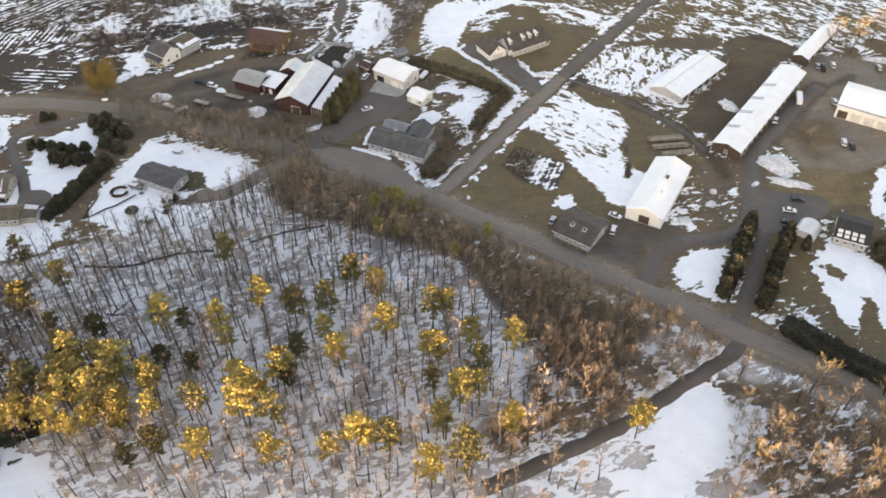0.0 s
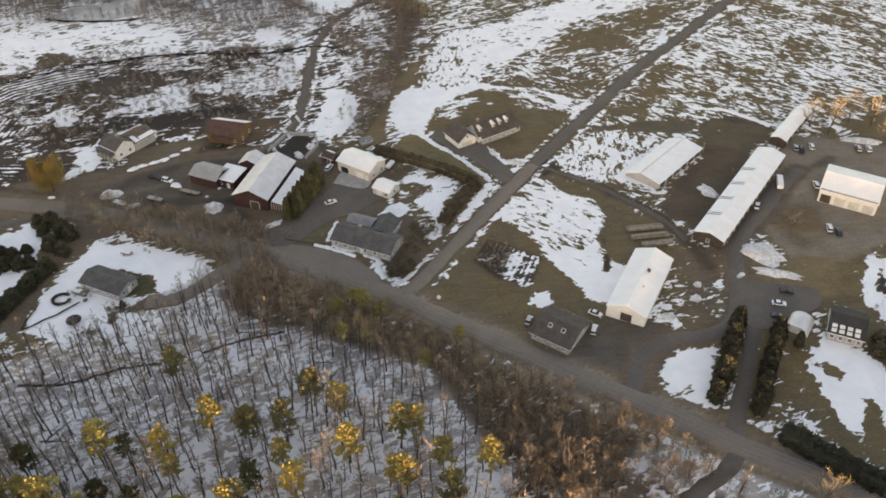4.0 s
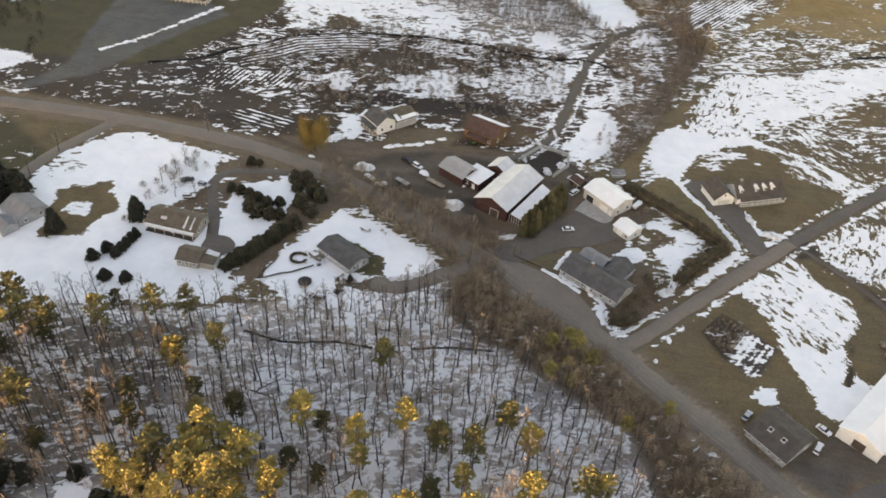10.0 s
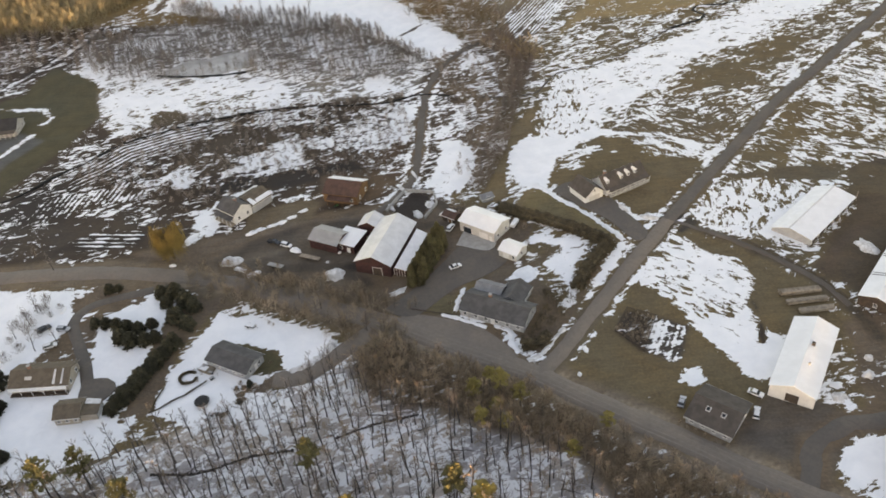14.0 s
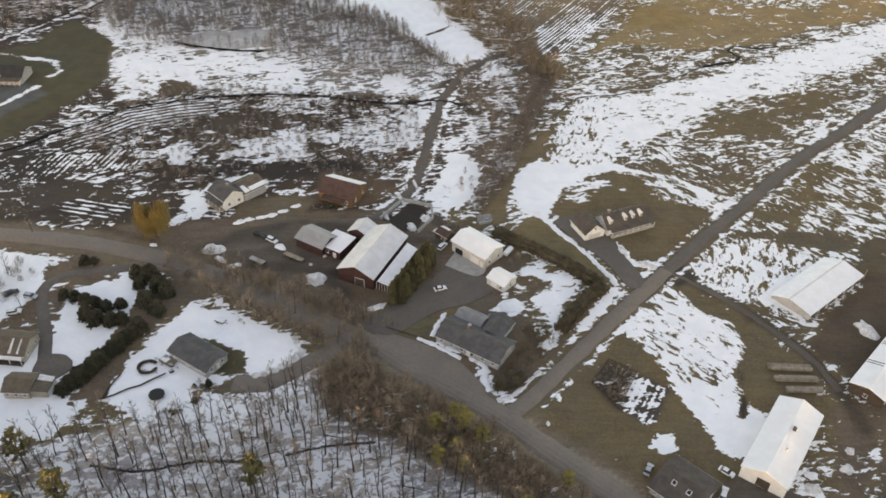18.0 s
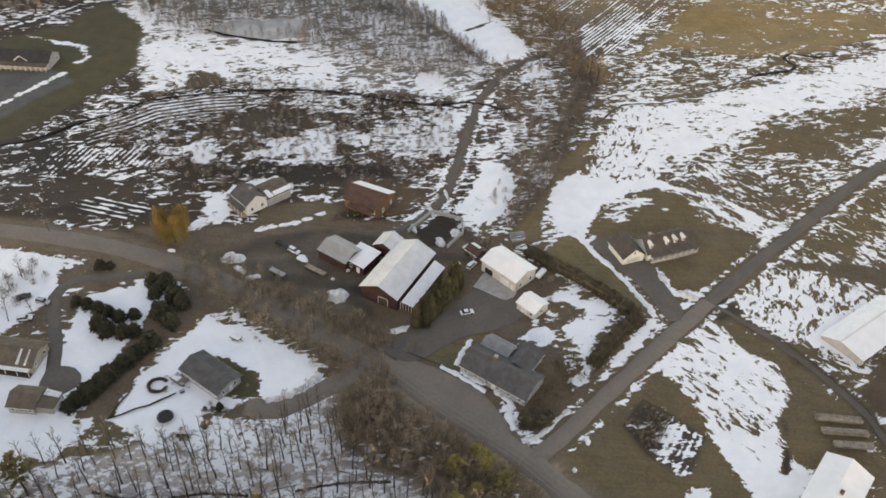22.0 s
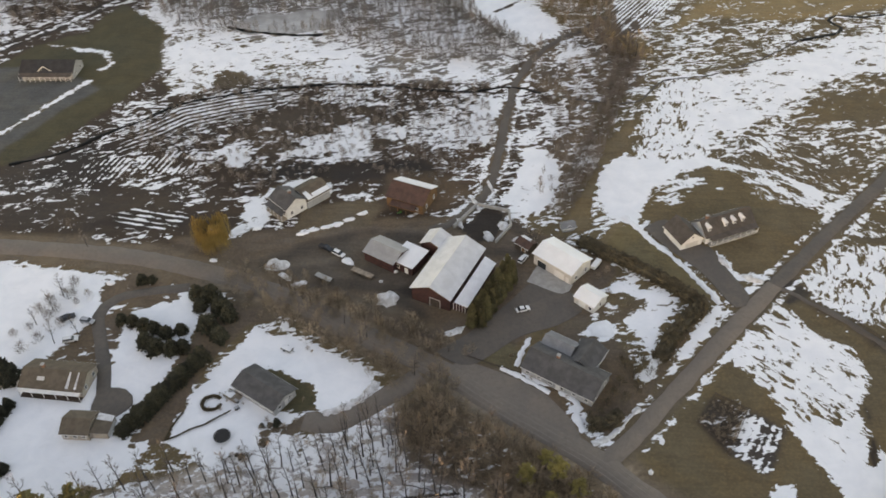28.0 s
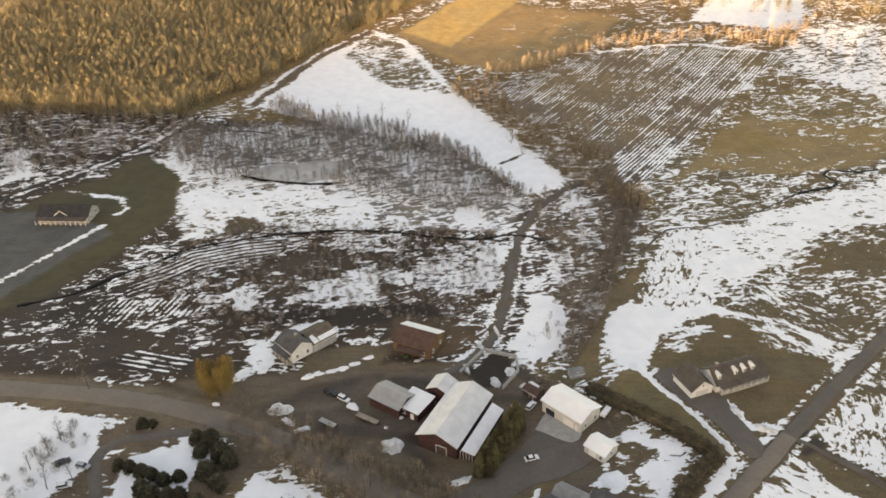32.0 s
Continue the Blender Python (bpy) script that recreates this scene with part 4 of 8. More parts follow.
def slab(points, lift, bm=None):
    """A flat polygon in space with thickness lift along z."""
    bm = bm or bmesh.new()
    lo = [bm.verts.new(p) for p in points]
    hi = [bm.verts.new((p[0], p[1], p[2] + lift)) for p in points]
    bm.faces.new(lo[::-1]), bm.faces.new(hi)
    for i in range(len(lo)):
        j = (i + 1) % len(lo)
        bm.faces.new((lo[i], lo[j], hi[j], hi[i]))
    return bm


def prism(profile, x0, x1, bm=None):
    """A profile in y and z drawn along x."""
    bm = bm or bmesh.new()
    a = [bm.verts.new((x0, y, z)) for y, z in profile]
    b = [bm.verts.new((x1, y, z)) for y, z in profile]
    bm.faces.new(a[::-1]), bm.faces.new(b)
    for i in range(len(a)):
        j = (i + 1) % len(a)
        bm.faces.new((a[i], a[j], b[j], b[i]))
    return bm


def thing(name, label, category, x, y, turn=0.0, group="", kind="", z=None):
    ob = new(name)
    ob.empty_display_size = 0.5
    ob.matrix_world = pose(x, y, float(rise(x, y)) if z is None else z, 0, 0, turn)
    return tagged(ob, label, category, group, kind)


def smooth_line(line, step=3.0):
    """A rounded line through plan points."""
    pts = [Vector(p) for p in line]
    pts = [2 * pts[0] - pts[1]] + pts + [2 * pts[-1] - pts[-2]]
    out = []
    for a, b, c, d in zip(pts, pts[1:], pts[2:], pts[3:]):
        n = max(2, int((c - b).length / step))
        for i in range(n):
            t = i / n
            out.append(0.5 * (2 * b + (c - a) * t + (2 * a - 5 * b + 4 * c - d) * t * t + (3 * b - a - 3 * c + d) * t ** 3))
    return out + [pts[-2]]


def ribbon(name, line, width, material, label, z=0.05, ragged=0.25, crown=0.08, seed=1, category="road", step=3.0):
    """A road bed along a line with an uneven edge and sloping shoulders."""
    rnd = random.Random(seed)
    c = smooth_line(line, step)
    vs, fs = [], []
    for i, p in enumerate(c):
        d = (c[min(i + 1, len(c) - 1)] - c[max(i - 1, 0)]).normalized()
        nrm = Vector((-d.y, d.x))
        h = float(rise(p.x, p.y))
        l, r = width / 2 + rnd.uniform(-ragged, ragged), width / 2 + rnd.uniform(-ragged, ragged)
        for off, dz in ((l + 0.5, -0.5), (l, 0), (0, crown), (-r, 0), (-r - 0.5, -0.5)):
            q = p + nrm * off
            vs.append((q.x, q.y, h + z + dz))
        if i:
            for k in range(4):
                a = (i - 1) * 5 + k
                fs.append((a, a + 1, a + 6, a + 5))
    return tagged(new(name, mesh_of(name, vs, fs, material, True)), label, category, kind="structure" if category in ("road", "wheel track") else "")


def patch(name, outline, material, label, z=0.04, category="pavement"):
    """A paved court."""
    pts = [(p.x, p.y) for p in smooth_line(list(outline) + [outline[0]], 2.5)[:-1]]
    bm = slab([(x, y, -0.3) for x, y in pts], 0.3 + z)
    ob = part(name, bm, material, None)
    return tagged(ob, label, category, kind="structure")


# ---- roads, drives and courts ----
ribbon("road", ROAD, 7.2, M["road"], "worn grey two-lane country road with sandy shoulders", 0.07, 0.35)
for off in (2.3, 0.9, -0.9, -2.3):
    ribbon("wheel_track", [(x + off * 0.60, y + off * 0.80) for x, y in ROAD[6:-1]], 0.25, M["sand"], "faint pale wheel track worn along the road", 0.112 if abs(off) > 1 else 0.142, 0.1, 0.0, int(off * 10) + 60, "wheel track")
ribbon("road", SIDE[4:], 4.0, M["drive"], "dark wet lane climbing between snowy fields", 0.06, 0.3, seed=20)
ribbon("road", SIDE[:5], 4.6, M["road"], "narrow grey side road between snowy verges", 0.06, 0.3, seed=2)
ribbon("road", LANE[:-1], 1.7, M["gravel"], "dark muddy farm lane along a field", 0.05, 0.4, 0.02, 3)
ribbon("road", FARM, 5.0, M["drive"], "grey farm drive past the long barn", 0.05, 0.5, 0.02, 4)
ribbon("road", PATH, 2.8, M["gravel"], "brown dirt track across the brook", 0.05, 0.5, 0.0, 5)
ribbon("road", [(-197, 227), (-201, 216), (-206, 204), (-209.5, 190), (-210, 178)], 5.0, M["road"], "straight grey gravel drive", 0.05, 0.2, 0.0, 6)
ribbon("road", [(-116, 213), (-128, 210), (-138, 206), (-141, 198), (-136, 188), (-131, 178), (-127, 168)], 3.6, M["drive"], "curved asphalt house drive", 0.05, 0.15, 0.0, 7)
ribbon("road", [(-36, 181), (-43, 175), (-50.5, 168), (-58, 162.6), (-67, 162.6)], 6.0, M["road"], "asphalt drive to a grey ranch house", 0.05, 0.25, 0.0, 8)
ribbon("road", [(101, 85), (96, 79), (88, 74), (80, 70), (72, 65), (60, 58), (39, 49), (20, 42)], 4.0, M["gravel"], "woodland gravel drive", 0.05, 0.4, 0.0, 10)
ribbon("road", [(163, 50), (168, 64), (174, 74), (181, 83), (191, 98.5), (194, 103)], 4.2, M["drive"], "dark house drive between snowy lawns", 0.05, 0.2, 0.0, 11)
ribbon("road", [(101, 88), (104.5, 95.5), (112.3, 108.6), (120, 122.5), (126, 133)], 4.4, M["drive"], "asphalt entrance between tall cedars", 0.05, 0.2, 0.0, 12)
patch("pavement", [(-129, 170), (-121, 170), (-117, 165), (-122, 159), (-128, 161)], M["drive"], "asphalt turning court beside the garage", 0.07)
patch("pavement", [(-33, 190), (-22, 200), (-12, 212), (-4, 222), (6, 220), (12, 212), (4, 204), (-8, 198), (-22, 186)], M["drive"], "asphalt farm court between barn and house", 0.07)
patch("pavement", [(34, 252), (39, 256), (44, 256), (46, 246), (55, 243), (59, 233), (64, 220), (59, 215), (51, 230), (41, 242)], M["drive"], "dark asphalt court in front of a garage", 0.08)
patch("pavement", [(-23, 187.4), (-13, 183.8), (-2, 178.2), (3, 173.6), (7.6, 167.4), (9.6, 162.4), (11.5, 158.5), (3, 163), (-7, 171), (-18, 179.4), (-27, 186)], M["road"], "grey roadside parking strip", 0.05)
patch("pavement", [(119, 131), (122.5, 142), (128, 148.6), (140, 146), (149.6, 142.6), (148, 135), (141, 131.6), (131.5, 129.4), (126, 126.5)], M["drive"], "asphalt parking court by the farm drive", 0.06)
patch("pavement", [(-6, 222.5), (-1, 231.5), (8.5, 224.5), (5.5, 217.5)], M["concrete"], "pale concrete apron before a white garage", 0.12)
ribbon("creek", BROOK[:13], 1.25, M["water"], "narrow dark brook winding through brush", 0.09, 0.6, 0.0, 13)
ribbon("creek", BROOK[12:], 0.45, M["mud"], "narrow brook along a snowy field", 0.06, 0.4, 0.0, 18)
ribbon("creek", [(117, 392), (127, 396), (136, 400), (139, 405), (135, 412), (140, 418), (150, 416), (164, 420)], 1.6, M["water"], "dark loop of open brook water", 0.0, 0.5, 0.0, 14)

ribbon("creek", [(-156, 394), (-146, 390), (-138, 389), (-122, 387), (-107, 388)], 1.8, M["water"], "short dark side channel among saplings", 0.0, 0.6, 0.0, 15)
ribbon("creek", [(-216, 455), (-200, 452), (-187, 449), (-170, 449), (-153, 446)], 1.4, M["mud"], "dark ditch below the far wood", 0.02, 0.5, 0.0, 16)
ribbon("road", [(92, 12), (102, 20), (110, 25), (117, 27), (129, 30), (137, 27), (154, 24), (180, 10)], 4.0, M["mud"], "dark curved lane through the lower wood", 0.05, 0.3, 0.0, 17)
patch("pond", [(-152, 391), (-153, 399), (-147, 404), (-140, 410), (-131, 408), (-122, 414), (-110, 413), (-104, 416), (-100, 408), (-105, 401), (-103, 396), (-115, 391), (-124, 387.5), (-133, 389), (-143, 386.5)], M["ice"], "grey frozen pond among bare saplings", 0.0, "pond")
# ---- buildings ----
def window_mesh():
    bm = bmesh.new()
    for a in ((-0.62, -0.5, -0.72, 0.72), (0.5, 0.62, -0.72, 0.72), (-0.5, 0.5, -0.72, -0.6), (-0.5, 0.5, 0.6, 0.72), (-0.5, 0.5, -0.03, 0.03)):
        box(a[0], a[1], -0.06, 0.06, a[2], a[3], bm)
    return bm


WINDOW, PANE, SILL = bpy.data.meshes.new("window_frame"), bpy.data.meshes.new("pane"), bpy.data.meshes.new("window_sill")
for me_, bm_, mm_ in ((WINDOW, window_mesh(), M["white"]), (PANE, box(-0.5, 0.5, -0.02, 0.03, -0.6, 0.6), M["glass"]), (SILL, box(-0.7, 0.7, -0.14, 0.05, -0.8, -0.73), M["white"])):
    bm_.to_mesh(me_)
    bm_.free()
    me_.materials.append(mm_)


def window(parent, x, y, z, turn, sx=1.0, sz=1.0):
    w = part("window", WINDOW, None, parent)
    w.matrix_basis = pose(x, y, z, 0, 0, turn) @ Matrix.Diagonal((sx, 1, sz, 1))
    part("pane", PANE, None, w)
    part("window_sill", SILL, None, w)


def door(parent, x, y, turn, wide, high, material, name="door"):
    d = part(name, box(-wide / 2, wide / 2, -0.07, 0.05, 0, high, bevel=0.02), material, parent)
    d.matrix_basis = pose(x, y, 0.05, 0, 0, turn)
    bm = bmesh.new()
    box(-wide / 2 - 0.12, -wide / 2, -0.1, 0.06, 0, high + 0.12, bm), box(wide / 2, wide / 2 + 0.12, -0.1, 0.06, 0, high + 0.12, bm), box(-wide / 2, wide / 2, -0.1, 0.06, high, high + 0.12, bm)
    part("door_frame", bm, M["white"], d)


def block(home, cx, cy, long, wide, eave, ridge, wall, roof, along=True, over=0.45, base=0.0, front=0, back=0, ends=(0, 0), storeys=1, ww=1.0):
    """One gabled block of a building: four walls, two roof slopes, ridge cap, fascias, windows. along: whether the ridge runs along x."""
    hub = home
    turn = 0 if along else 90
    m = pose(cx, cy, 0, 0, 0, turn)
    l, w = (long, wide) if along else (wide, long)
    made = []
    for s in (-1, 1):
        made.append(part("wall", box(-l / 2, l / 2, min(s * w / 2, s * (w / 2 - 0.2)), max(s * w / 2, s * (w / 2 - 0.2)), -0.35 + base, eave), wall, hub))
    for s in (-1, 1):
        x0, x1 = sorted((s * l / 2, s * (l / 2 - 0.2)))
        made.append(part("gable_wall", prism([(-w / 2 + 0.2, -0.35 + base), (w / 2 - 0.2, -0.35 + base), (w / 2 - 0.2, eave + 0.05), (0, ridge - 0.12), (-w / 2 + 0.2, eave + 0.05)], x0, x1), wall, hub))
    k = (ridge - eave) / (w / 2)
    for s in (-1, 1):
        pts = [(-l / 2 - over, 0, ridge), (l / 2 + over, 0, ridge), (l / 2 + over, s * (w / 2 + over), eave - k * over), (-l / 2 - over, s * (w / 2 + over), eave - k * over)]
        made.append(part("roof", slab(pts if s < 0 else pts[::-1], 0.16), roof, hub))
        made.append(part("fascia", box(-l / 2 - over, l / 2 + over, s * (w / 2 + over) - 0.03 + 0.04 * s, s * (w / 2 + over) + 0.03 + 0.04 * s, eave - k * over - 0.1, eave - k * over + 0.12), M["white"] if wall not in (M["barn_red"], M["barn_brown"]) else wall, hub))
    made.append(part("ridge_cap", prism([(-0.25, ridge + 0.10), (0, ridge + 0.24), (0.25, ridge + 0.10)], -l / 2 - over, l / 2 + over), roof, hub))
    for o in made:
        o.matrix_basis = m
    for n, y, a in ((front, -w / 2, 0), (back, w / 2, 180)):
        for st in range(storeys):
            for i in range(n):
                x = (i + 0.5) / n * l - l / 2
                q = m @ Vector((x, y + (-0.05 if y < 0 else 0.05), 1.7 + 2.7 * st))
                window(hub, q.x, q.y, q.z, turn + a, ww)
    for n, s, a in ((ends[0], -1, -90), (ends[1], 1, 90)):
        for st in range(storeys):
            for i in range(n):
                q = m @ Vector((s * (l / 2 + 0.05), (i + 0.5) / n * w - w / 2, 1.7 + 2.7 * st))
                window(hub, q.x, q.y, q.z, turn + a)
    return m


def chimney(home, x, y, top):
    c = part("chimney", box(x - 0.45, x + 0.45, y - 0.45, y + 0.45, 2.5, top, bevel=0.03), M["brick"], home)
    part("chimney_cap", box(x - 0.55, x + 0.55, y - 0.55, y + 0.55, top, top + 0.15), M["concrete"], c)


def heading(a, b):
    return math.degrees(math.atan2(b[1] - a[1], b[0] - a[0]))


# big red barn with its wings
t_ = -21.0
barn = thing("barn", "large weathered red barn with a pale metal gable roof", "barn", -31.4, 222.0, t_)
block(barn, 0, 0, 13.4, 26.0, 5.2, 8.2, M["barn_red"], M["tin"], along=False, over=0.55)
door(barn, 1.5, -13.05, 0, 3.4, 3.2, M["dark_wood"])
part("lean_to_roof", slab([(8.0, -12.4, 3.9), (12.2, -11.8, 2.7), (12.2, 10.6, 2.7), (8.0, 11.0, 3.9)], 0.2), M["snow"], barn, "snow-white lean-to roof")
part("lean_to_wall", box(11.6, 11.75, -11.7, 10.4, -0.35, 2.7), M["barn_red"], barn)
part("lean_to_wall", box(7.0, 11.6, -11.7, -11.55, -0.35, 2.9), M["barn_red"], barn)
for i in range(5):
    part("post", box(7.3 + 1.0 * i, 7.45 + 1.0 * i, -11.87, -11.72, -0.3, 2.9), M["white"], barn)
dairy = thing("barn_wing", "low barn annex with a rounded pale roof", "barn", -36.4, 236.0, t_)
block(dairy, -0.6, 0, 7.6, 7.0, 4.6, 6.6, M["barn_red"], M["tin"], along=False, front=0, back=2)
link = thing("milk_house", "small white-roofed lean-to joining two barns", "shed", -45.0, 228.6, t_ - 8)
part("wall", box(-4.2, 4.2, -4.4, 4.4, -0.3, 3.4), M["barn_red"], link)
part("roof", slab([(-4.6, -4.9, 3.5), (4.6, -4.9, 3.5), (4.6, 4.9, 4.2), (-4.6, 4.9, 4.2)], 0.18), M["tin_white"], link)
window(link, -1.5, -4.46, 1.7, 0), door(link, 1.8, -4.45, 0, 1.1, 2.1, M["white"])
wing = thing("barn_wing", "red barn wing with a grey metal roof", "barn", -53.5, 230.4, heading((-59.6, 228.8), (-48.9, 222.9)))
block(wing, 0.3, 0.6, 12.0, 9.2, 3.8, 5.6, M["barn_red"], M["tin_grey"], over=0.45)
# white garage house and small shed
g1 = thing("garage", "white two-storey garage with a white metal roof", "garage", 5.3, 230.6, heading((-3.1, 231.0), (9.2, 221.0)))
block(g1, 0, 0, 15.4, 10.2, 4.6, 6.4, M["cream"], M["tin_white"], over=0.5, front=0, ends=(2, 2))
# first bay is an opening; its shade is a dark panel
door(g1, -4.2, -5.2, 0, 3.6, 2.6, M["glass"], "garage_door"), door(g1, 3.0, -5.2, 0, 3.6, 2.6, M["white"], "garage_door"), door(g1, 6.3, -5.2, 0, 1.0, 2.1, M["white"])
g2 = thing("shed", "small cream shed with a white metal roof", "shed", 14.0, 214.4, heading((9.1, 213.6), (15.4, 208.6)))
block(g2, 0, 0, 7.4, 7.0, 2.9, 4.4, M["cream"], M["tin_white"], over=0.35, ends=(1, 1))
door(g2, -0.6, -3.55, 0, 2.4, 2.2, M["white"]), window(g2, 2.4, -3.56, 1.5, 0)
g3 = thing("shed", "low dark brown lean-to shed beside the garage", "shed", -6.6, 239.2, heading((-3.1, 231.0), (9.2, 221.0)))
block(g3, 0, 0, 5.6, 4.6, 2.2, 3.3, M["dark_wood"], M["red_metal"], over=0.3, ends=(1, 0))
part("roof_snow", slab([(-2.9, 0.4, 3.2), (1.4, 0.4, 3.2), (0.6, 2.4, 2.28), (-2.9, 2.4, 2.28)], 0.12), M["snow"], g3, "strip of old roof snow")
door(g3, 0.8, -2.35, 0, 1.4, 1.9, M["barn_brown"])
# grey house in the corner of the roads
a4 = -29.0
h4 = thing("house", "single-storey grey house with complex charcoal shingle roof", "house", 5.6, 183.6, a4)
block(h4, 0, 0, 22.5, 11.0, 2.9, 5.6, M["grey"], M["grey_shingle"], front=6, ends=(1, 2), ww=1.1)
block(h4, 2.5, 8.5, 8.0, 9.5, 2.8, 5.0, M["grey"], M["grey_shingle"], along=False, front=0, back=2)
block(h4, -6.0, 7.6, 9.0, 7.0, 2.7, 4.6, M["grey"], M["light_shingle"], back=2)
door(h4, 0.5, -5.6, 0, 1.1, 2.1, M["white"]), chimney(h4, -3.0, 1.0, 6.6)
# house with dormers and its garage wing
a5 = heading((55.0, 244.3), (70.7, 252.3))
h5 = thing("house", "brown-roofed cape house with white dormers and a front porch", "house", 60.4, 253.0, a5)
block(h5, 0, 0, 19.5, 9.0, 3.0, 6.6, M["white"], M["dark_shingle"], front=5, back=5, ends=(1, 2))
for i, x in enumerate((-8.0, -1.4, 2.0, 5.4)):
    d = part("dormer", prism([(-3.2, 4.2), (-1.0, 6.0), (-1.0, 6.1), (-3.2, 5.7)], x - 0.6, x + 0.6), M["white"], h5, "white window dormer")
    bm = slab([(x - 0.8, -3.5, 5.55), (x, -3.5, 6.15), (x, -0.7, 6.15), (x - 0.8, -0.9, 5.55)], 0.12)
    slab([(x, -3.5, 6.15), (x + 0.8, -3.5, 5.55), (x + 0.8, -0.9, 5.55), (x, -0.7, 6.15)], 0.12, bm)
    part("dormer_roof", bm, M["white"], d)
    window(h5, x, -3.25, 4.95, 0, 0.75, 0.7)
part("porch_roof", slab([(-9, -6.6, 2.5), (10, -6.6, 2.5), (10, -4.6, 3.1), (-9, -4.6, 3.1)], 0.12), M["dark_shingle"], h5)
part("porch_floor", box(-9, 10, -6.5, -4.5, -0.3, 0.35), M["concrete"], h5)
part("porch_rail", box(-9, 10, -6.5, -6.42, 1.15, 1.25), M["white"], h5)
for i in range(9):
    part("porch_post", box(-9 + i * 2.36, -8.86 + i * 2.36, -6.52, -6.38, 0.35, 2.55), M["white"], h5)
for i in range(38):
    part("baluster", box(-8.9 + i * 0.5, -8.84 + i * 0.5, -6.49, -6.43, 0.35, 1.16), M["white"], h5)
chimney(h5, -6.5, 1.0, 7.4)
block(h5, -15.0, 1.2, 8.4, 10.0, 3.0, 6.2, M["white"], M["dark_shingle"], along=False, ends=(0, 0))
door(h5, -15.0, -3.85, 0, 5.0, 2.3, M["cream"], "garage_door"), window(h5, -15.0, -3.86, 4.4, 0, 0.7, 0.7)
# grey ranch house
h6 = thing("house", "grey-roofed ranch house in a snowy yard", "house", -79.9, 171.5, -30.0)
block(h6, 0, 0, 15.8, 8.8, 2.8, 4.4, M["grey"], M["grey_shingle"], over=0.55, front=5, back=4, ends=(2, 2), ww=1.2)
part("deck", box(-9.5, -4.5, -7.6, -4.7, 0.0, 0.5), M["pale_wood"], h6)
for i in range(6):
    part("deck_post", box(-9.5 + i, -9.42 + i, -7.6, -7.5, 0.5, 1.4), M["pale_wood"], h6)
part("deck_snow", box(-9.3, -6.6, -7.3, -5.2, 0.5, 0.66, bevel=0.06), M["snow"], h6, "old snow lying on the deck")
door(h6, 7.95, 0.5, 90, 1.0, 2.1, M["white"])
for x, y, a in ((-87.4, 167.9, -30), (-89.8, 171.0, 10), (-86.6, 165.4, 40)):
    chest = thing("storage_box", "dark lidded storage box beside a snowy deck", "box", x, y, a, "deck boxes")
    part("body", box(-0.7, 0.7, -0.4, 0.4, -0.1, 0.62, bevel=0.04), M["car_dark"], chest)
    part("lid", box(-0.74, 0.74, -0.44, 0.44, 0.62, 0.74, bevel=0.05), M["grey"], chest)
# brown ranch house, garage
h7 = thing("house", "tan ranch house with a brown shingle roof", "house", -141.2, 171.4, -2.0)
block(h7, 0, 0, 18.6, 9.8, 3.0, 5.3, M["tan"], M["brown_shingle"], over=0.6, front=6, back=5, ends=(2, 2), ww=1.2)
part("porch_roof", slab([(-9.4, -6.6, 2.35), (9.2, -6.6, 2.35), (9.2, -5.6, 2.6), (-9.4, -5.6, 2.6)], 0.1), M["white"], h7, "white porch eave")
for i in range(6):
    part("porch_post", box(-9.2 + 3.64 * i, -9.05 + 3.64 * i, -6.5, -6.35, -0.3, 2.35), M["white"], h7)
part("porch_floor", box(-9.3, 9.1, -6.6, -5.0, -0.3, 0.25), M["dark_wood"], h7)
for x, w in ((4.6, 0.9), (7.2, 0.7)):
    part("roof_snow", slab([(x, -4.9, 3.28), (x + w, -4.9, 3.28), (x + w * 0.7, -0.4, 5.26), (x + 0.1, -0.4, 5.26)], 0.1), M["dirty_snow"], h7, "strip of old roof snow")
part("skylight", slab([(-4.6, -3.2, 4.0), (-2.4, -3.2, 4.0), (-2.4, -2.2, 4.45), (-4.6, -2.2, 4.45)], 0.12), M["cream"], h7, "pale roof hatch")
chimney(h7, -4.0, 0.8, 6.4), door(h7, 0.4, -5.0, 0, 1.0, 2.1, M["white"])
h8 = thing("garage", "tan garage with a brown shingle roof and side bay", "garage", -128.0, 155.6, 1.0)
block(h8, 0, 0, 7.6, 7.4, 2.8, 4.6, M["tan"], M["brown_shingle"], over=0.45, front=3, ends=(1, 0))
part("lean_to_roof", slab([(4.3, -3.4, 2.9), (9.2, -3.0, 2.3), (9.2, 3.2, 2.3), (4.3, 3.6, 2.9)], 0.14), M["brown_shingle"], h8)
part("lean_to_wall", box(3.85, 8.8, -2.9, 3.1, -0.3, 2.25), M["tan"], h8)
part("roof_snow", slab([(4.5, 1.2, 3.03), (9.0, 1.0, 2.48), (9.0, 3.0, 2.48), (4.5, 3.4, 3.03)], 0.1), M["dirty_snow"], h8, "old snow on the lean-to roof")
door(h8, 8.85, 0, 90, 4.6, 2.1, M["white"], "garage_door")
h9 = thing("house", "grey-roofed house beside a large dark conifer", "house", -195.0, 161.5, -26.0)
block(h9, 0, 0, 11.5, 11.0, 3.0, 5.4, M["grey"], M["light_shingle"], over=0.5, front=4, ends=(2, 2))
block(h9, 3.0, -9.0, 7.0, 6.0, 2.6, 4.0, M["grey"], M["light_shingle"], front=2)
h9b = thing("shed", "round-roofed pale garden shed", "shed", -214.0, 155.0, 20)
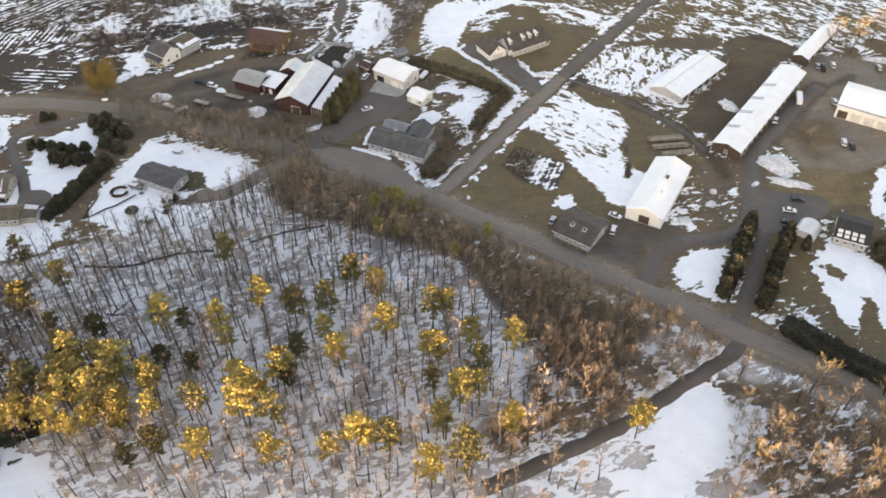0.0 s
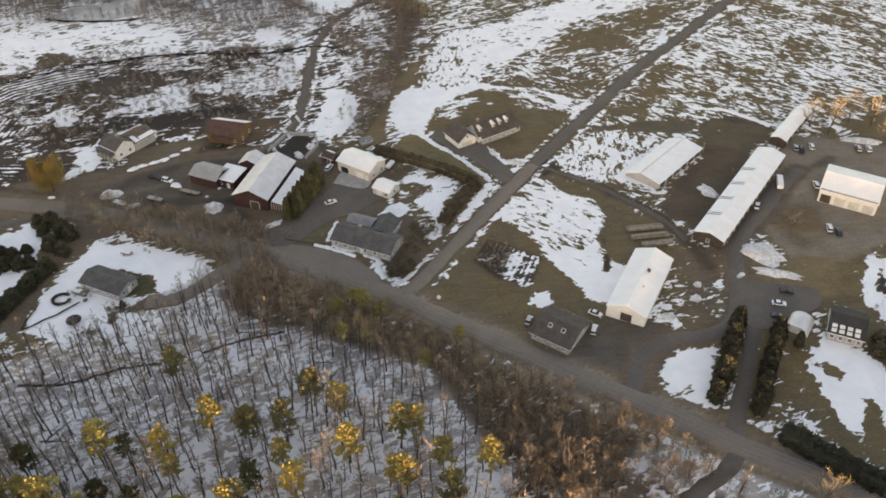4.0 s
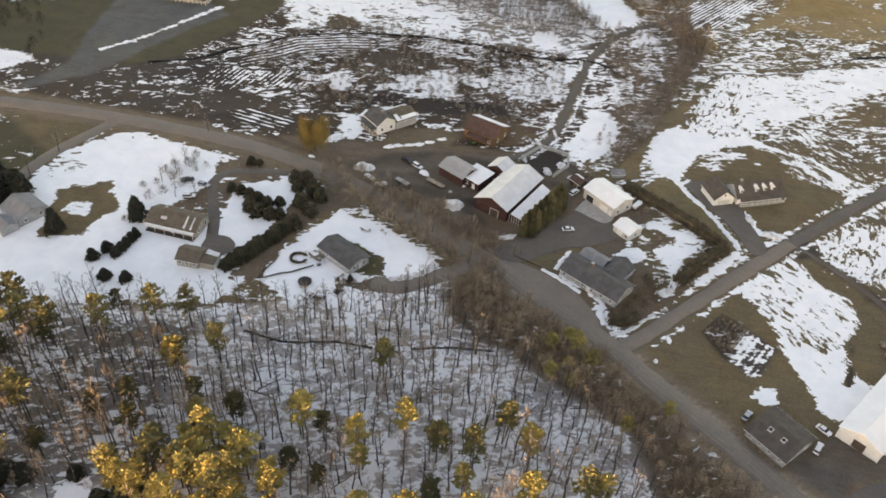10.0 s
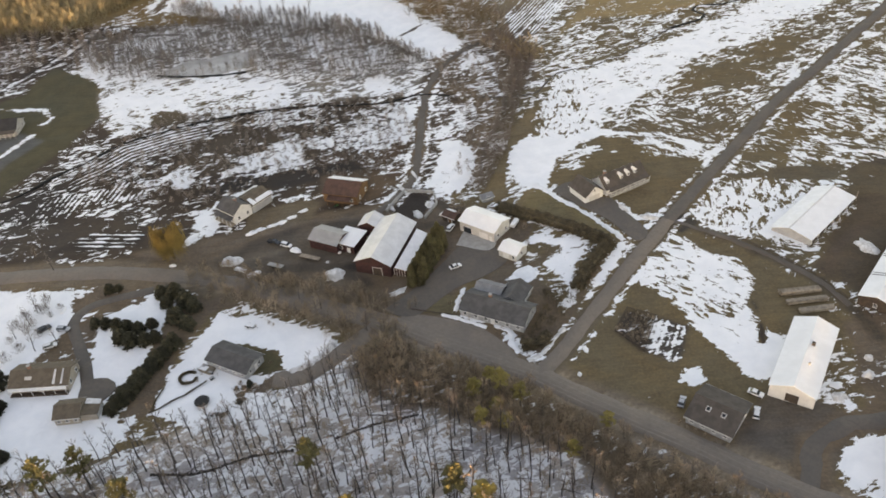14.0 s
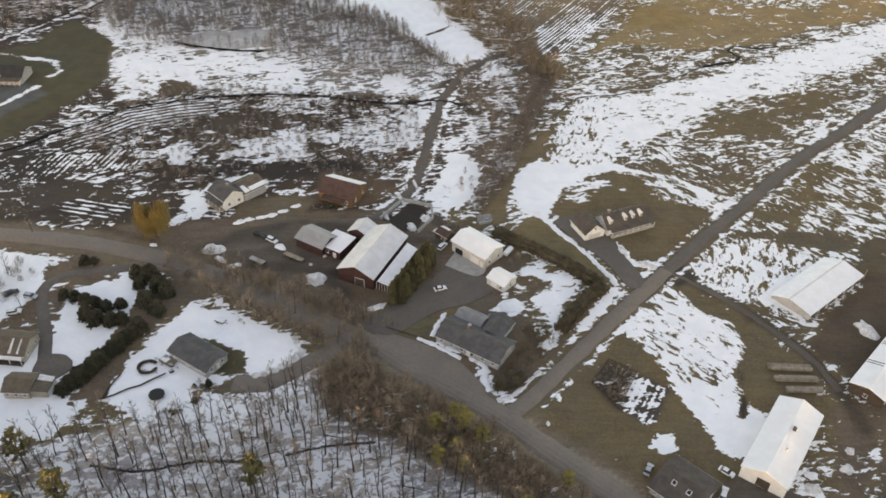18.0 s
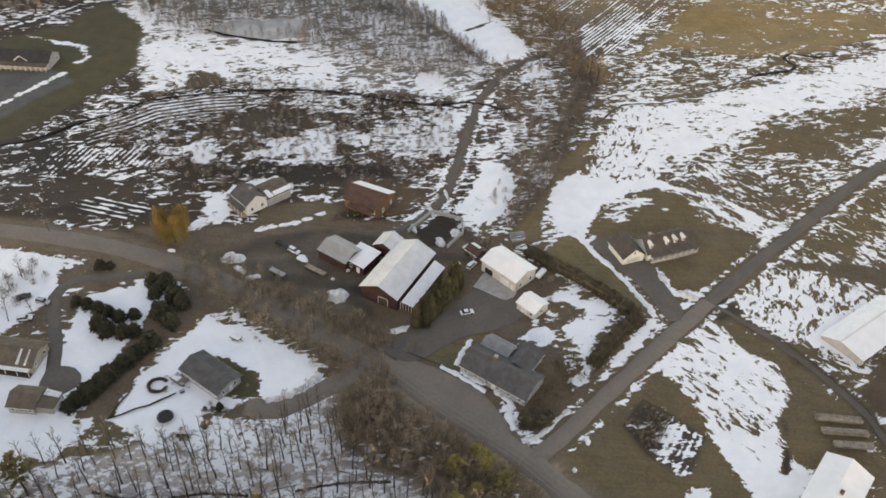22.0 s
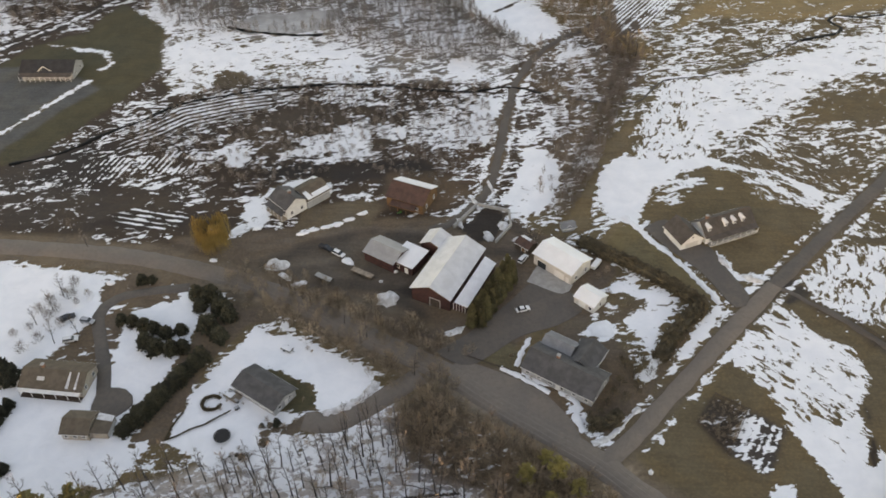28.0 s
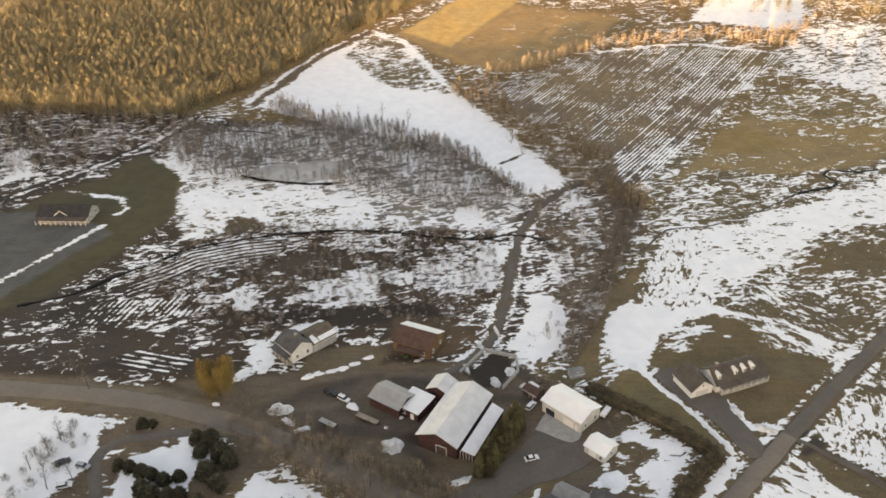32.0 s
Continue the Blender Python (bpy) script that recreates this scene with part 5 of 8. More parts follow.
block(h9b, 0, 0, 5.0, 4.0, 2.0, 3.0, M["white"], M["light_shingle"], front=1)
# farmhouse by the willow, rust-red house
h10 = thing("house", "white farmhouse with a grey gable roof and porch", "house", -92.5, 255.7, heading((-99.1, 249.9), (-91.3, 243.1)))
block(h10, 0, 0, 10.0, 8.8, 4.4, 7.0, M["white"], M["grey_shingle"], along=True, front=3, ends=(2, 2), storeys=1)
block(h10, 0.5, 9.6, 10.0, 10.0, 3.4, 5.6, M["grey"], M["brown_shingle"], along=False, front=0, ends=(2, 2))
for x0, x1, y0, y1, z0, z1 in ((3.9, 5.6, 7.6, 14.9, 4.35, 3.62), (-5.0, -3.4, 5.2, 14.9, 3.62, 4.32)):
    part("roof_snow", slab([(x0, y0, z0), (x1, y0, z1), (x1, y1, z1), (x0, y1, z0)], 0.14), M["snow"], h10, "strip of old roof snow")
part("roof_snow", slab([(-4.6, 13.4, 3.7), (-2.0, 13.4, 4.8), (-2.0, 14.9, 4.8), (-4.6, 14.9, 3.7)], 0.14), M["snow"], h10, "patch of old roof snow")
part("roof_snow", slab([(2.4, 5.0, 5.1), (5.6, 5.0, 3.65), (5.6, 7.4, 3.65), (2.4, 6.4, 5.1)], 0.14), M["snow"], h10, "patch of old roof snow")
part("porch_roof", slab([(-5, -6.8, 2.5), (5, -6.8, 2.5), (5, -4.5, 3.2), (-5, -4.5, 3.2)], 0.12), M["grey_shingle"], h10)
for i in range(5):
    part("porch_post", box(-4.9 + i * 2.4, -4.75 + i * 2.4, -6.7, -6.55, 0, 2.5), M["white"], h10)
part("porch_floor", box(-5, 5, -6.8, -4.5, -0.3, 0.3), M["pale_wood"], h10), chimney(h10, 1, 0.5, 8.0)
h11 = thing("house", "rust-brown house with a snow-edged roof", "house", -48.3, 262.8, heading((-53, 252), (-40, 252.5)) - 22)
block(h11, 0, 0, 14.5, 12.0, 4.0, 6.8, M["barn_brown"], M["red_metal"], front=3, ends=(2, 2))
part("roof_snow", slab([(-7.7, 0.5, 6.76), (7.7, 0.5, 6.76), (7.7, 6.3, 4.05), (-7.7, 6.3, 4.05)], 0.14), M["snow"], h11, "leftover snow on the roof edge")
part("porch_roof", slab([(-5, -8.6, 2.5), (5, -8.6, 2.5), (5, -6.0, 3.2), (-5, -6.0, 3.2)], 0.12), M["red_metal"], h11)
for i in range(4):
    part("porch_post", box(-4.9 + i * 3.2, -4.7 + i * 3.2, -8.5, -8.3, 0, 2.5), M["barn_brown"], h11)
# small metal barn, wide white barn, long barn, second shed, white workshop
sb = thing("barn", "white metal barn with a bright white roof", "barn", 92.5, 148.4, -33.4)
block(sb, 0, 0, 12.4, 31.2, 4.2, 6.6, M["white"], M["tin_white"], along=False, over=0.3, ends=(0, 1), back=3)
door(sb, 0.2, -15.65, 0, 3.6, 3.2, M["dark_wood"])
part("roof_vent", box(0.8, 1.8, 3.0, 4.0, 6.1, 7.2, bevel=0.08), M["dark_wood"], sb), part("roof_vent", box(1.6, 2.2, -5.0, -4.4, 5.9, 6.7, bevel=0.05), M["concrete"], sb)
fb = thing("barn", "broad low barn under a snow-white roof", "barn", 123.4, 220.5, heading((116.5, 203.0), (141.6, 225.4)))
part("wall", prism([(-8.1, -0.3), (-8.1, 2.4), (0, 3.85), (6.3, 1.0), (6.3, -0.3)], -16.4, 16.4), M["grey"], fb)
part("roof", slab([(-16.9, -8.6, 2.5), (16.9, -8.6, 2.5), (16.9, 0, 4.0), (-16.9, 0, 4.0)], 0.15), M["tin_white"], fb)
part("roof", slab([(-16.9, 0.02, 4.0), (16.9, 0.02, 4.0), (16.9, 6.8, 1.0), (-16.9, 6.8, 1.0)], 0.15), M["snow"], fb, "snow-covered rear slope of the roof")
part("ridge_cap", prism([(-0.35, 4.1), (0, 4.22), (0.35, 4.06)], -16.95, 16.95), M["tin"], fb)
# open bays: dark panels stand in for the shade inside
for i in range(6):
    door(fb, -13.6 + 5.4 * i, -8.14, 0, 4.2, 2.2, M["dark_wood"], "bay_door")
for y in (-8.2, -4.0, 0.0):
    part("end_post", box(18.2, 18.5, y - 0.15, y + 0.15, -0.3, 4.4, bevel=0.03), M["pale_wood"], fb)
lb = thing("barn", "very long barn with a white ribbed roof", "barn", 145.0, 193.8, heading((127.3, 165.7), (170.9, 214.6)))
block(lb, 0, 0, 66.0, 10.4, 3.6, 5.2, M["dark_wood"], M["tin_white"], over=0.3, front=14, ends=(1, 1))
for i in range(4):
    for j in (0, 1.2):
        part("roof_gutter_bar", slab([(-21 + 11.5 * i + j, 0.6, 5.16), (-20.8 + 11.5 * i + j, 0.6, 5.16), (-20.8 + 11.5 * i + j, 5.3, 3.72), (-21 + 11.5 * i + j, 5.3, 3.72)], 0.12), M["dark_wood"], lb)
lb2 = thing("shed", "long narrow shed with a white roof", "shed", 184.5, 238.4, heading((176.3, 225.5), (198.0, 248.1)))
block(lb2, 0, 0, 31.0, 6.0, 3.4, 4.4, M["dark_wood"], M["tin_white"], over=0.25, front=5)
wh = thing("workshop", "white workshop building with a pale two-pitch roof", "workshop", 186.4, 191.2, heading((170.8, 184.1), (186.5, 172.7)))
block(wh, 0, 0, 20.0, 19.0, 5.0, 7.4, M["white"], M["tin_white"], over=0.3, ends=(2, 2))
for i in range(4):
    door(wh, -7.4 + 4.9 * i, -9.55, 0, 3.6, 3.4, M["cream"] if i else M["dark_wood"], "garage_door")
part("roof_dirt", slab([(-9.9, -9.6, 5.14), (9.9, -9.6, 5.14), (9.9, -7.6, 5.4), (-9.9, -7.6, 5.4)], 0.1), M["concrete"], wh, "grey eave strip")
# brown-roofed house at the road
bh = thing("house", "house with a dark brown roof and two skylights", "house", 62.5, 132.6, heading((53.7, 130.3), (63.5, 122.0)))
block(bh, 0, 0, 13.0, 13.6, 2.8, 5.2, M["grey"], M["dark_shingle"], over=0.6, front=4, ends=(2, 2))
for x in (-2.6, 1.8):
    s_ = part("skylight", slab([(x, -3.6, 4.42), (x + 1.3, -3.6, 4.42), (x + 1.3, -2.3, 4.94), (x, -2.3, 4.94)], 0.12), M["white"], bh, "white skylight frame")
    part("pane", slab([(x + 0.15, -3.45, 4.6), (x + 1.15, -3.45, 4.6), (x + 1.15, -2.45, 5.0), (x + 0.15, -2.45, 5.0)], 0.03), M["glass"], s_)
# round-roofed shed, row house, corner house, house in the near woods, far house
dome = thing("shed", "grey round-roofed storage shed", "shed", 137.0, 126.8, heading((134.3, 129.5), (140.1, 124.3)))
prof = [(math.cos(a) * 3.6, max(0.1, math.sin(a) * 3.0) - 0.2) for a in np.linspace(0, math.pi, 12)]
o_ = part("roof", prism([(y, z) for y, z in prof], -3.9, 3.9), M["tin"], dome, "curved pale metal shell")
o_.matrix_basis = pose(0, 0, 0, 0, 0, 90)
door(dome, 0, -3.95, 0, 3.0, 2.6, M["white"])
h19 = thing("house", "dark-roofed house with a row of white skylight panels", "house", 150.2, 123.6, heading((141.1, 119.5), (150.3, 114.2)))
block(h19, 0, 0, 10.0, 12.8, 3.2, 5.8, M["grey"], M["charcoal"], front=4, ends=(2, 2))
for i in range(4):
    for j in range(2):
        part("roof_panel", slab([(-4.4 + 2.2 * i, -6.3 + 1.5 * j, 3.46 + 0.61 * j), (-2.9 + 2.2 * i, -6.3 + 1.5 * j, 3.46 + 0.61 * j), (-2.9 + 2.2 * i, -5.2 + 1.5 * j, 3.91 + 0.61 * j), (-4.4 + 2.2 * i, -5.2 + 1.5 * j, 3.91 + 0.61 * j)], 0.1), M["white"], h19)
h20 = thing("house", "dark-roofed house with a white front gable", "house", 194.8, 115.2, heading((183.4, 111.2), (197.8, 106.2)))
block(h20, 0, 0, 16.0, 10.5, 3.6, 6.2, M["grey"], M["charcoal"], front=5, ends=(2, 2))
block(h20, -4.5, -5.5, 5.5, 5.0, 3.4, 5.4, M["white"], M["light_shingle"], along=False, front=0)
sg = thing("garage", "low garage under a thick cover of snow", "garage", 181.8, 102.6, -32)
block(sg, 0, 0, 8.0, 6.4, 2.2, 3.1, M["grey"], M["charcoal"], over=0.3, front=0, ends=(1, 0))
for s_ in (1, -1):
    pts = [(-4.2, 0.05 * s_, 3.3), (4.2, 0.05 * s_, 3.3), (4.2, 3.3 * s_, 2.36), (-4.2, 3.3 * s_, 2.36)]
    part("roof_snow", slab(pts if s_ > 0 else pts[::-1], 0.18), M["snow"], sg, "blanket of snow on the roof")
door(sg, 1.0, -3.25, 0, 2.6, 2.0, M["white"], "garage_door")
h21 = thing("house", "dark-roofed house at the edge of the woods", "house", -127.0, 38.5, 24)
block(h21, 0, 0, 20.0, 10.5, 3.0, 5.4, M["grey"], M["charcoal"], front=4, ends=(2, 2))
h21b = thing("garage", "dark-roofed garage by a snowy clearing", "garage", -110.0, 28.5, 24)
block(h21b, 0, 0, 16.0, 11.0, 2.8, 4.8, M["grey"], M["charcoal"], front=2, ends=(1, 1))
h22 = thing("house", "far dark-roofed house with white trim and porch", "house", -224.0, 346.5, 3)
block(h22, 0, 0, 24.0, 12.0, 3.2, 6.4, M["grey"], M["charcoal"], front=7, ends=(2, 2))
bm = slab([(-3.2, -6.6, 4.2), (-2.9, -6.6, 4.2), (0.15, -6.6, 6.5), (-0.15, -6.6, 6.5)], 0.3)
slab([(3.2, -6.6, 4.2), (2.9, -6.6, 4.2), (-0.15, -6.6, 6.5), (0.15, -6.6, 6.5)], 0.3, bm)
part("gable_trim", bm, M["white"], h22)
part("porch_roof", slab([(-12, -8.6, 2.5), (12, -8.6, 2.5), (12, -6.0, 3.2), (-12, -6.0, 3.2)], 0.12), M["dark_shingle"], h22)
for i in range(11):
    part("porch_post", box(-12 + i * 2.36, -11.8 + i * 2.36, -8.6, -8.4, 0, 2.5), M["white"], h22)
part("porch_rail", box(-12, 12, -8.6, -8.5, 0.95, 1.1), M["white"], h22)
sh3 = thing("shed", "tiny grey shed in the brush", "shed", 7.6, 250.0, 20)
block(sh3, 0, 0, 4.5, 3.2, 1.8, 2.6, M["grey"], M["light_shingle"], front=1)


part("snowy_deck", box(-3.0, 5.0, 6.2, 11.0, 1.8, 2.1), M["dirty_snow"], h21, "flat snow-covered deck roof")
for x, y in ((-2.8, 10.8), (4.8, 10.8), (1.0, 10.8)):
    part("deck_post", box(x - 0.1, x + 0.1, y - 0.1, y + 0.1, -0.2, 1.8), M["white"], h21)
# ---- trees ----
def tube(vs, fs, a, b, ra, rb, sides=4):
    """A tapered limb from a to b."""
    d = (b - a).normalized()
    u = d.orthogonal().normalized()
    w = d.cross(u)
    n = len(vs)
    for c, r in ((a, ra), (b, rb)):
        for i in range(sides):
            t = 2 * math.pi * i / sides
            vs.append(c + u * (r * math.cos(t)) + w * (r * math.sin(t)))
    for i in range(sides):
        j = (i + 1) % sides
        fs.append((n + i, n + j, n + sides + j, n + sides + i))


def sprig(vs, fs, a, b, w):
    """A thin tapering twig."""
    d = (b - a).normalized()
    u = d.orthogonal().normalized() * w
    n = len(vs)
    vs += [a - u, a + u, b, a + d.cross(u)]
    fs += [(n, n + 1, n + 2), (n + 1, n + 3, n + 2)]


def bare_tree(seed, high, limbs=8, spread=0.36, first=0.4, twigs=4, thick=0.16, fine=0.035, up=0.75, subs=6):
    """A leafless tree: trunk with limbs, and a crown of branches and twigs."""
    rnd = random.Random(seed)
    tv, tf, cv, cf = [], [], [], []
    p, lean, stem = Vector((0, 0, -0.4)), Vector((rnd.uniform(-.08, .08), rnd.uniform(-.08, .08), 1)), []
    n = 6
    for i in range(n):
        q = p + (lean + Vector((rnd.uniform(-.07, .07), rnd.uniform(-.07, .07), 0))).normalized() * (high + 0.4) / n
        tube(tv, tf, p, q, thick * (1 - i / n) + 0.03, thick * (1 - (i + 1) / n) + 0.03, 5)
        stem.append((p, q))
        p = q
    for i in range(limbs):
        h = first + (0.98 - first) * (i + rnd.random() * 0.7) / limbs
        a, b = stem[min(n - 1, int(h * n))]
        s = a.lerp(b, h * n % 1)
        t = i * 2.4 + rnd.uniform(-.5, .5)
        ln = high * spread * (1.15 - 0.75 * h) * rnd.uniform(0.7, 1.2)
        d = Vector((math.cos(t), math.sin(t), up * rnd.uniform(0.6, 1.7))).normalized()
        m = s + d * ln * 0.5
        e = m + (d + Vector((rnd.uniform(-.3, .3), rnd.uniform(-.3, .3), 0.35))).normalized() * ln * 0.5
        r = thick * 0.26 * (1.25 - h)
        tube(tv, tf, s, m, r + 0.02, 0.6 * r + 0.02, 3)
        tube(tv, tf, m, e, 0.6 * r + 0.02, 0.02, 3)
        for j in range(subs):
            f = rnd.uniform(0.15, 1.0)
            s2 = s.lerp(m, 2 * f) if f < 0.5 else m.lerp(e, 2 * f - 1)
            d2 = (d + Vector((rnd.uniform(-.9, .9), rnd.uniform(-.9, .9), rnd.uniform(0, .9)))).normalized()
            e2 = s2 + d2 * ln * rnd.uniform(0.28, 0.55)
            sprig(cv, cf, s2, e2, fine * 1.3)
            for k in range(twigs):
                s3 = s2.lerp(e2, rnd.uniform(0.15, 1.0))
                d3 = (d2 + Vector((rnd.uniform(-.9, .9), rnd.uniform(-.9, .9), rnd.uniform(-.1, 1.0)))).normalized()
                sprig(cv, cf, s3, s3 + d3 * ln * rnd.uniform(0.16, 0.36), fine * 0.8)
    return (tv, tf), (cv, cf)


def haze_tree(seed, high, wide, twigs=60, first=0.15, reach_=0.2, fine=0.12, thick=0.12, lean=0.7):
    """A small bare tree for wide stands: a stem and an oval crown of rising twigs."""
    rnd = random.Random(seed)
    tv, tf, cv, cf = [], [], [], []
    top = Vector((rnd.uniform(-.06, .06) * high, rnd.uniform(-.06, .06) * high, high * 0.92))
    tube(tv, tf, Vector((0, 0, -0.4)), top, thick, 0.03, 3)
    for i in range(twigs):
        h = first + (1 - first) * rnd.random() ** 0.8
        a = rnd.uniform(0, 6.28)
        body = wide / 2 * math.sin(math.pi * min(1, 0.15 + 0.8 * h)) * math.sqrt(rnd.random())
        p = top * h + Vector((math.cos(a) * body, math.sin(a) * body, rnd.uniform(-.04, .04) * high))
        d = Vector((math.cos(a) + rnd.gauss(0, .5), math.sin(a) + rnd.gauss(0, .5), lean + rnd.uniform(0, .9))).normalized()
        sprig(cv, cf, p - d * high * reach_ * 0.4, p + d * high * reach_ * rnd.uniform(0.3, 0.8), fine * rnd.uniform(0.6, 1.3))
    return (tv, tf), (cv, cf)


def tuft(vs, fs, c, size, rnd, flat=0.5, blades=6, rise_=0.25, wide=1.0):
    """A clump of pointed sprays."""
    for _ in range(blades):
        d = Vector((rnd.gauss(0, 1), rnd.gauss(0, 1), rnd.gauss(rise_, flat))).normalized()
        u = d.orthogonal().normalized() if rnd.random() < 0.5 else d.cross(Vector((0, 0, 1))).normalized()
        w, l, n = wide * size * rnd.uniform(0.22, 0.42), size * rnd.uniform(0.7, 1.25), len(vs)
        vs += [c - d * 0.1 * size, c + d * l * 0.55 + u * w, c + d * l, c + d * l * 0.55 - u * w]
        fs.append((n, n + 1, n + 2, n + 3))


def pine_tree(seed, high):
    """A tall pine: bare trunk below, and whorls of limbs that carry flat plates of needle sprays."""
    rnd = random.Random(seed)
    tv, tf, cv, cf = [], [], [], []
    top = Vector((rnd.uniform(-.5, .5), rnd.uniform(-.5, .5), high))
    tube(tv, tf, Vector((0, 0, -0.4)), top * 0.6, 0.24, 0.17, 6)
    tube(tv, tf, top * 0.6, top, 0.17, 0.04, 5)
    for k in range(7):
        h = 0.46 + 0.50 * k / 6
        wide = high * 0.20 * max(0.16, 1.0 - ((h - 0.60) / 0.44) ** 2)
        first = rnd.uniform(0, 6.28)
        for i in range(4):
            if rnd.random() < 0.16:
                continue
            t = first + 1.57 * i + rnd.uniform(-.35, .35)
            ln = wide * rnd.uniform(0.65, 1.2) + 0.4
            s = top * (h + rnd.uniform(-.02, .02))
            d = Vector((math.cos(t), math.sin(t), rnd.uniform(0.12, 0.45)))
            side = Vector((-math.sin(t), math.cos(t), 0))
            tube(tv, tf, s, s + d * ln, 0.07, 0.02, 3)
            for j in range(6):
                f = 0.28 + 0.72 * (j + rnd.random()) / 6
                c = s + d * ln * f + side * rnd.gauss(0, .17 * ln * f + 0.1) + Vector((0, 0, rnd.gauss(0.12, .06)))
                tuft(cv, cf, c, rnd.uniform(0.75, 1.15), rnd, 0.22, 8, 0.35, 0.85)
    tuft(cv, cf, top, 0.9, rnd, 0.8, 12, 0.6, 0.8)
    return (tv, tf), (cv, cf)


def cone_tree(seed, high, wide, tufts=170, size=0.5, power=0.8, base=0.04, rise_=0.25):
    """A dense evergreen, broad below and pointed above, with an uneven skin."""
    rnd = random.Random(seed)
    tv, tf, cv, cf = [], [], [], []
    tube(tv, tf, Vector((0, 0, -0.4)), Vector((0, 0, high * 0.85)), 0.07 * wide + 0.05, 0.03, 5)
    lobes = [rnd.uniform(0.78, 1.15) for _ in range(9)]
    for i in range(tufts):
        h = base + (1 - base) * rnd.random() ** 1.25
        t = rnd.uniform(0, 6.28)
        r = wide / 2 * (1 - h) ** power * lobes[int(t * 1.43) % 9] * rnd.uniform(0.72, 1.05)
        tuft(cv, cf, Vector((r * math.cos(t), r * math.sin(t), h * high)), size * rnd.uniform(0.7, 1.2), rnd, 0.6, 5, rise_)
    n = len(cv)
    for k in range(7):
        for s in range(8):
            h, t = base + (0.93 - base) * k / 6, 6.28 * s / 8
            r = wide / 2 * 0.72 * (1 - h) ** power
            cv.append(Vector((r * math.cos(t), r * math.sin(t), h * high)))
    for k in range(6):
        for s in range(8):
            a, b = n + k * 8 + s, n + k * 8 + (s + 1) % 8
            cf.append((a, b, b + 8, a + 8))
    return (tv, tf), (cv, cf)


def stock(kind, makers, bark, leaf, crown_name="crown"):
    """Meshes of trunk and crown for each maker of a kind."""
    out = []
    for trunk, crown in makers:
        out.append((mesh_of("trunk", *trunk, bark), mesh_of(crown_name, *crown, leaf)))
    return out


def plant(name, pair, x, y, scale, label, category, group="", high=1.0):
    t = new(name, pair[0])
    t.matrix_world = pose(x, y, float(rise(x, y)) - 0.1, 0, 0, random.uniform(0, 360)) @ Matrix.Diagonal((scale, scale, scale * high, 1))
    tagged(t, label, category, group)
    c = new("crown", pair[1])
    c.parent = t
    return t


def mass(name, sets, spots, material, label, category, low=0.7, high=1.2, stems=()):
    """Many plants as one object of stuff; stems: how many triangles of each set are bark."""
    arrays = []
    for vs, fs in sets:
        tri = []
        for f in fs:
            tri += [(f[0], f[1], f[2])] + ([(f[0], f[2], f[3])] if len(f) == 4 else [])
        arrays.append((np.array([tuple(v) for v in vs], np.float32), np.array(tri, np.int32)))
    vo, fo, kinds, base = [], [], [], 0
    rng = np.random.RandomState(len(spots))
    for x, y in spots:
        which = rng.randint(len(arrays))
        v, f = arrays[which]
        a, s = rng.uniform(0, 6.28), rng.uniform(low, high)
        c, d = math.cos(a) * s, math.sin(a) * s
        vo.append(np.stack([v[:, 0] * c - v[:, 1] * d + x, v[:, 0] * d + v[:, 1] * c + y, v[:, 2] * s + float(rise(x, y)) - 0.1], 1))
        fo.append(f + base)
        if stems:
            kinds.append((np.arange(len(f)) < stems[which]).astype(np.int32))
        base += len(v)
    v, f = np.concatenate(vo), np.concatenate(fo)
    me = bpy.data.meshes.new(name)
    me.vertices.add(len(v)), me.loops.add(f.size), me.polygons.add(len(f))
    me.vertices.foreach_set("co", v.astype(np.float32).ravel())
    me.loops.foreach_set("vertex_index", f.ravel().astype(np.int32))
    me.polygons.foreach_set("loop_start", np.arange(0, f.size, 3, dtype=np.int32))
    me.update(calc_edges=True)
    me.materials.append(material)
    if stems:
        me.materials.append(M["bark"])
        me.polygons.foreach_set("material_index", np.concatenate(kinds))
    return tagged(new(name, me), label, category, kind="stuff")


def bark_count(tree):
    """Triangles of the stem of one plant."""
    return sum(len(f) - 2 for f in tree[0][1])


def joined(tree):
    """Trunk and crown of one plant as one set."""
    (tv, tf), (cv, cf) = tree
    n = len(tv)
    return tv + cv, tf + [tuple(i + n for i in f) for f in cf]


def scatter(poly, count, apart, seed, keep_out=()):
    """Loose random spots inside an outline."""
    rnd = random.Random(seed)
    xs, ys = [p[0] for p in poly], [p[1] for p in poly]
    out, cells = [], {}
    for _ in range(count * 14):
        if len(out) >= count:
            break
        x, y = rnd.uniform(min(xs), max(xs)), rnd.uniform(min(ys), max(ys))
        key = (int(x / apart), int(y / apart))
        if any(math.hypot(x - a, y - b) < apart for i in (-1, 0, 1) for j in (-1, 0, 1) for a, b in cells.get((key[0] + i, key[1] + j), ())):
            continue
        q = (np.array([x]), np.array([y]))
        if reach(poly, *q)[0] < 0 or any(reach(k, *q)[0] > 0 for k in keep_out):
            continue
        cells.setdefault(key, []).append((x, y))
        out.append((x, y))
    return out


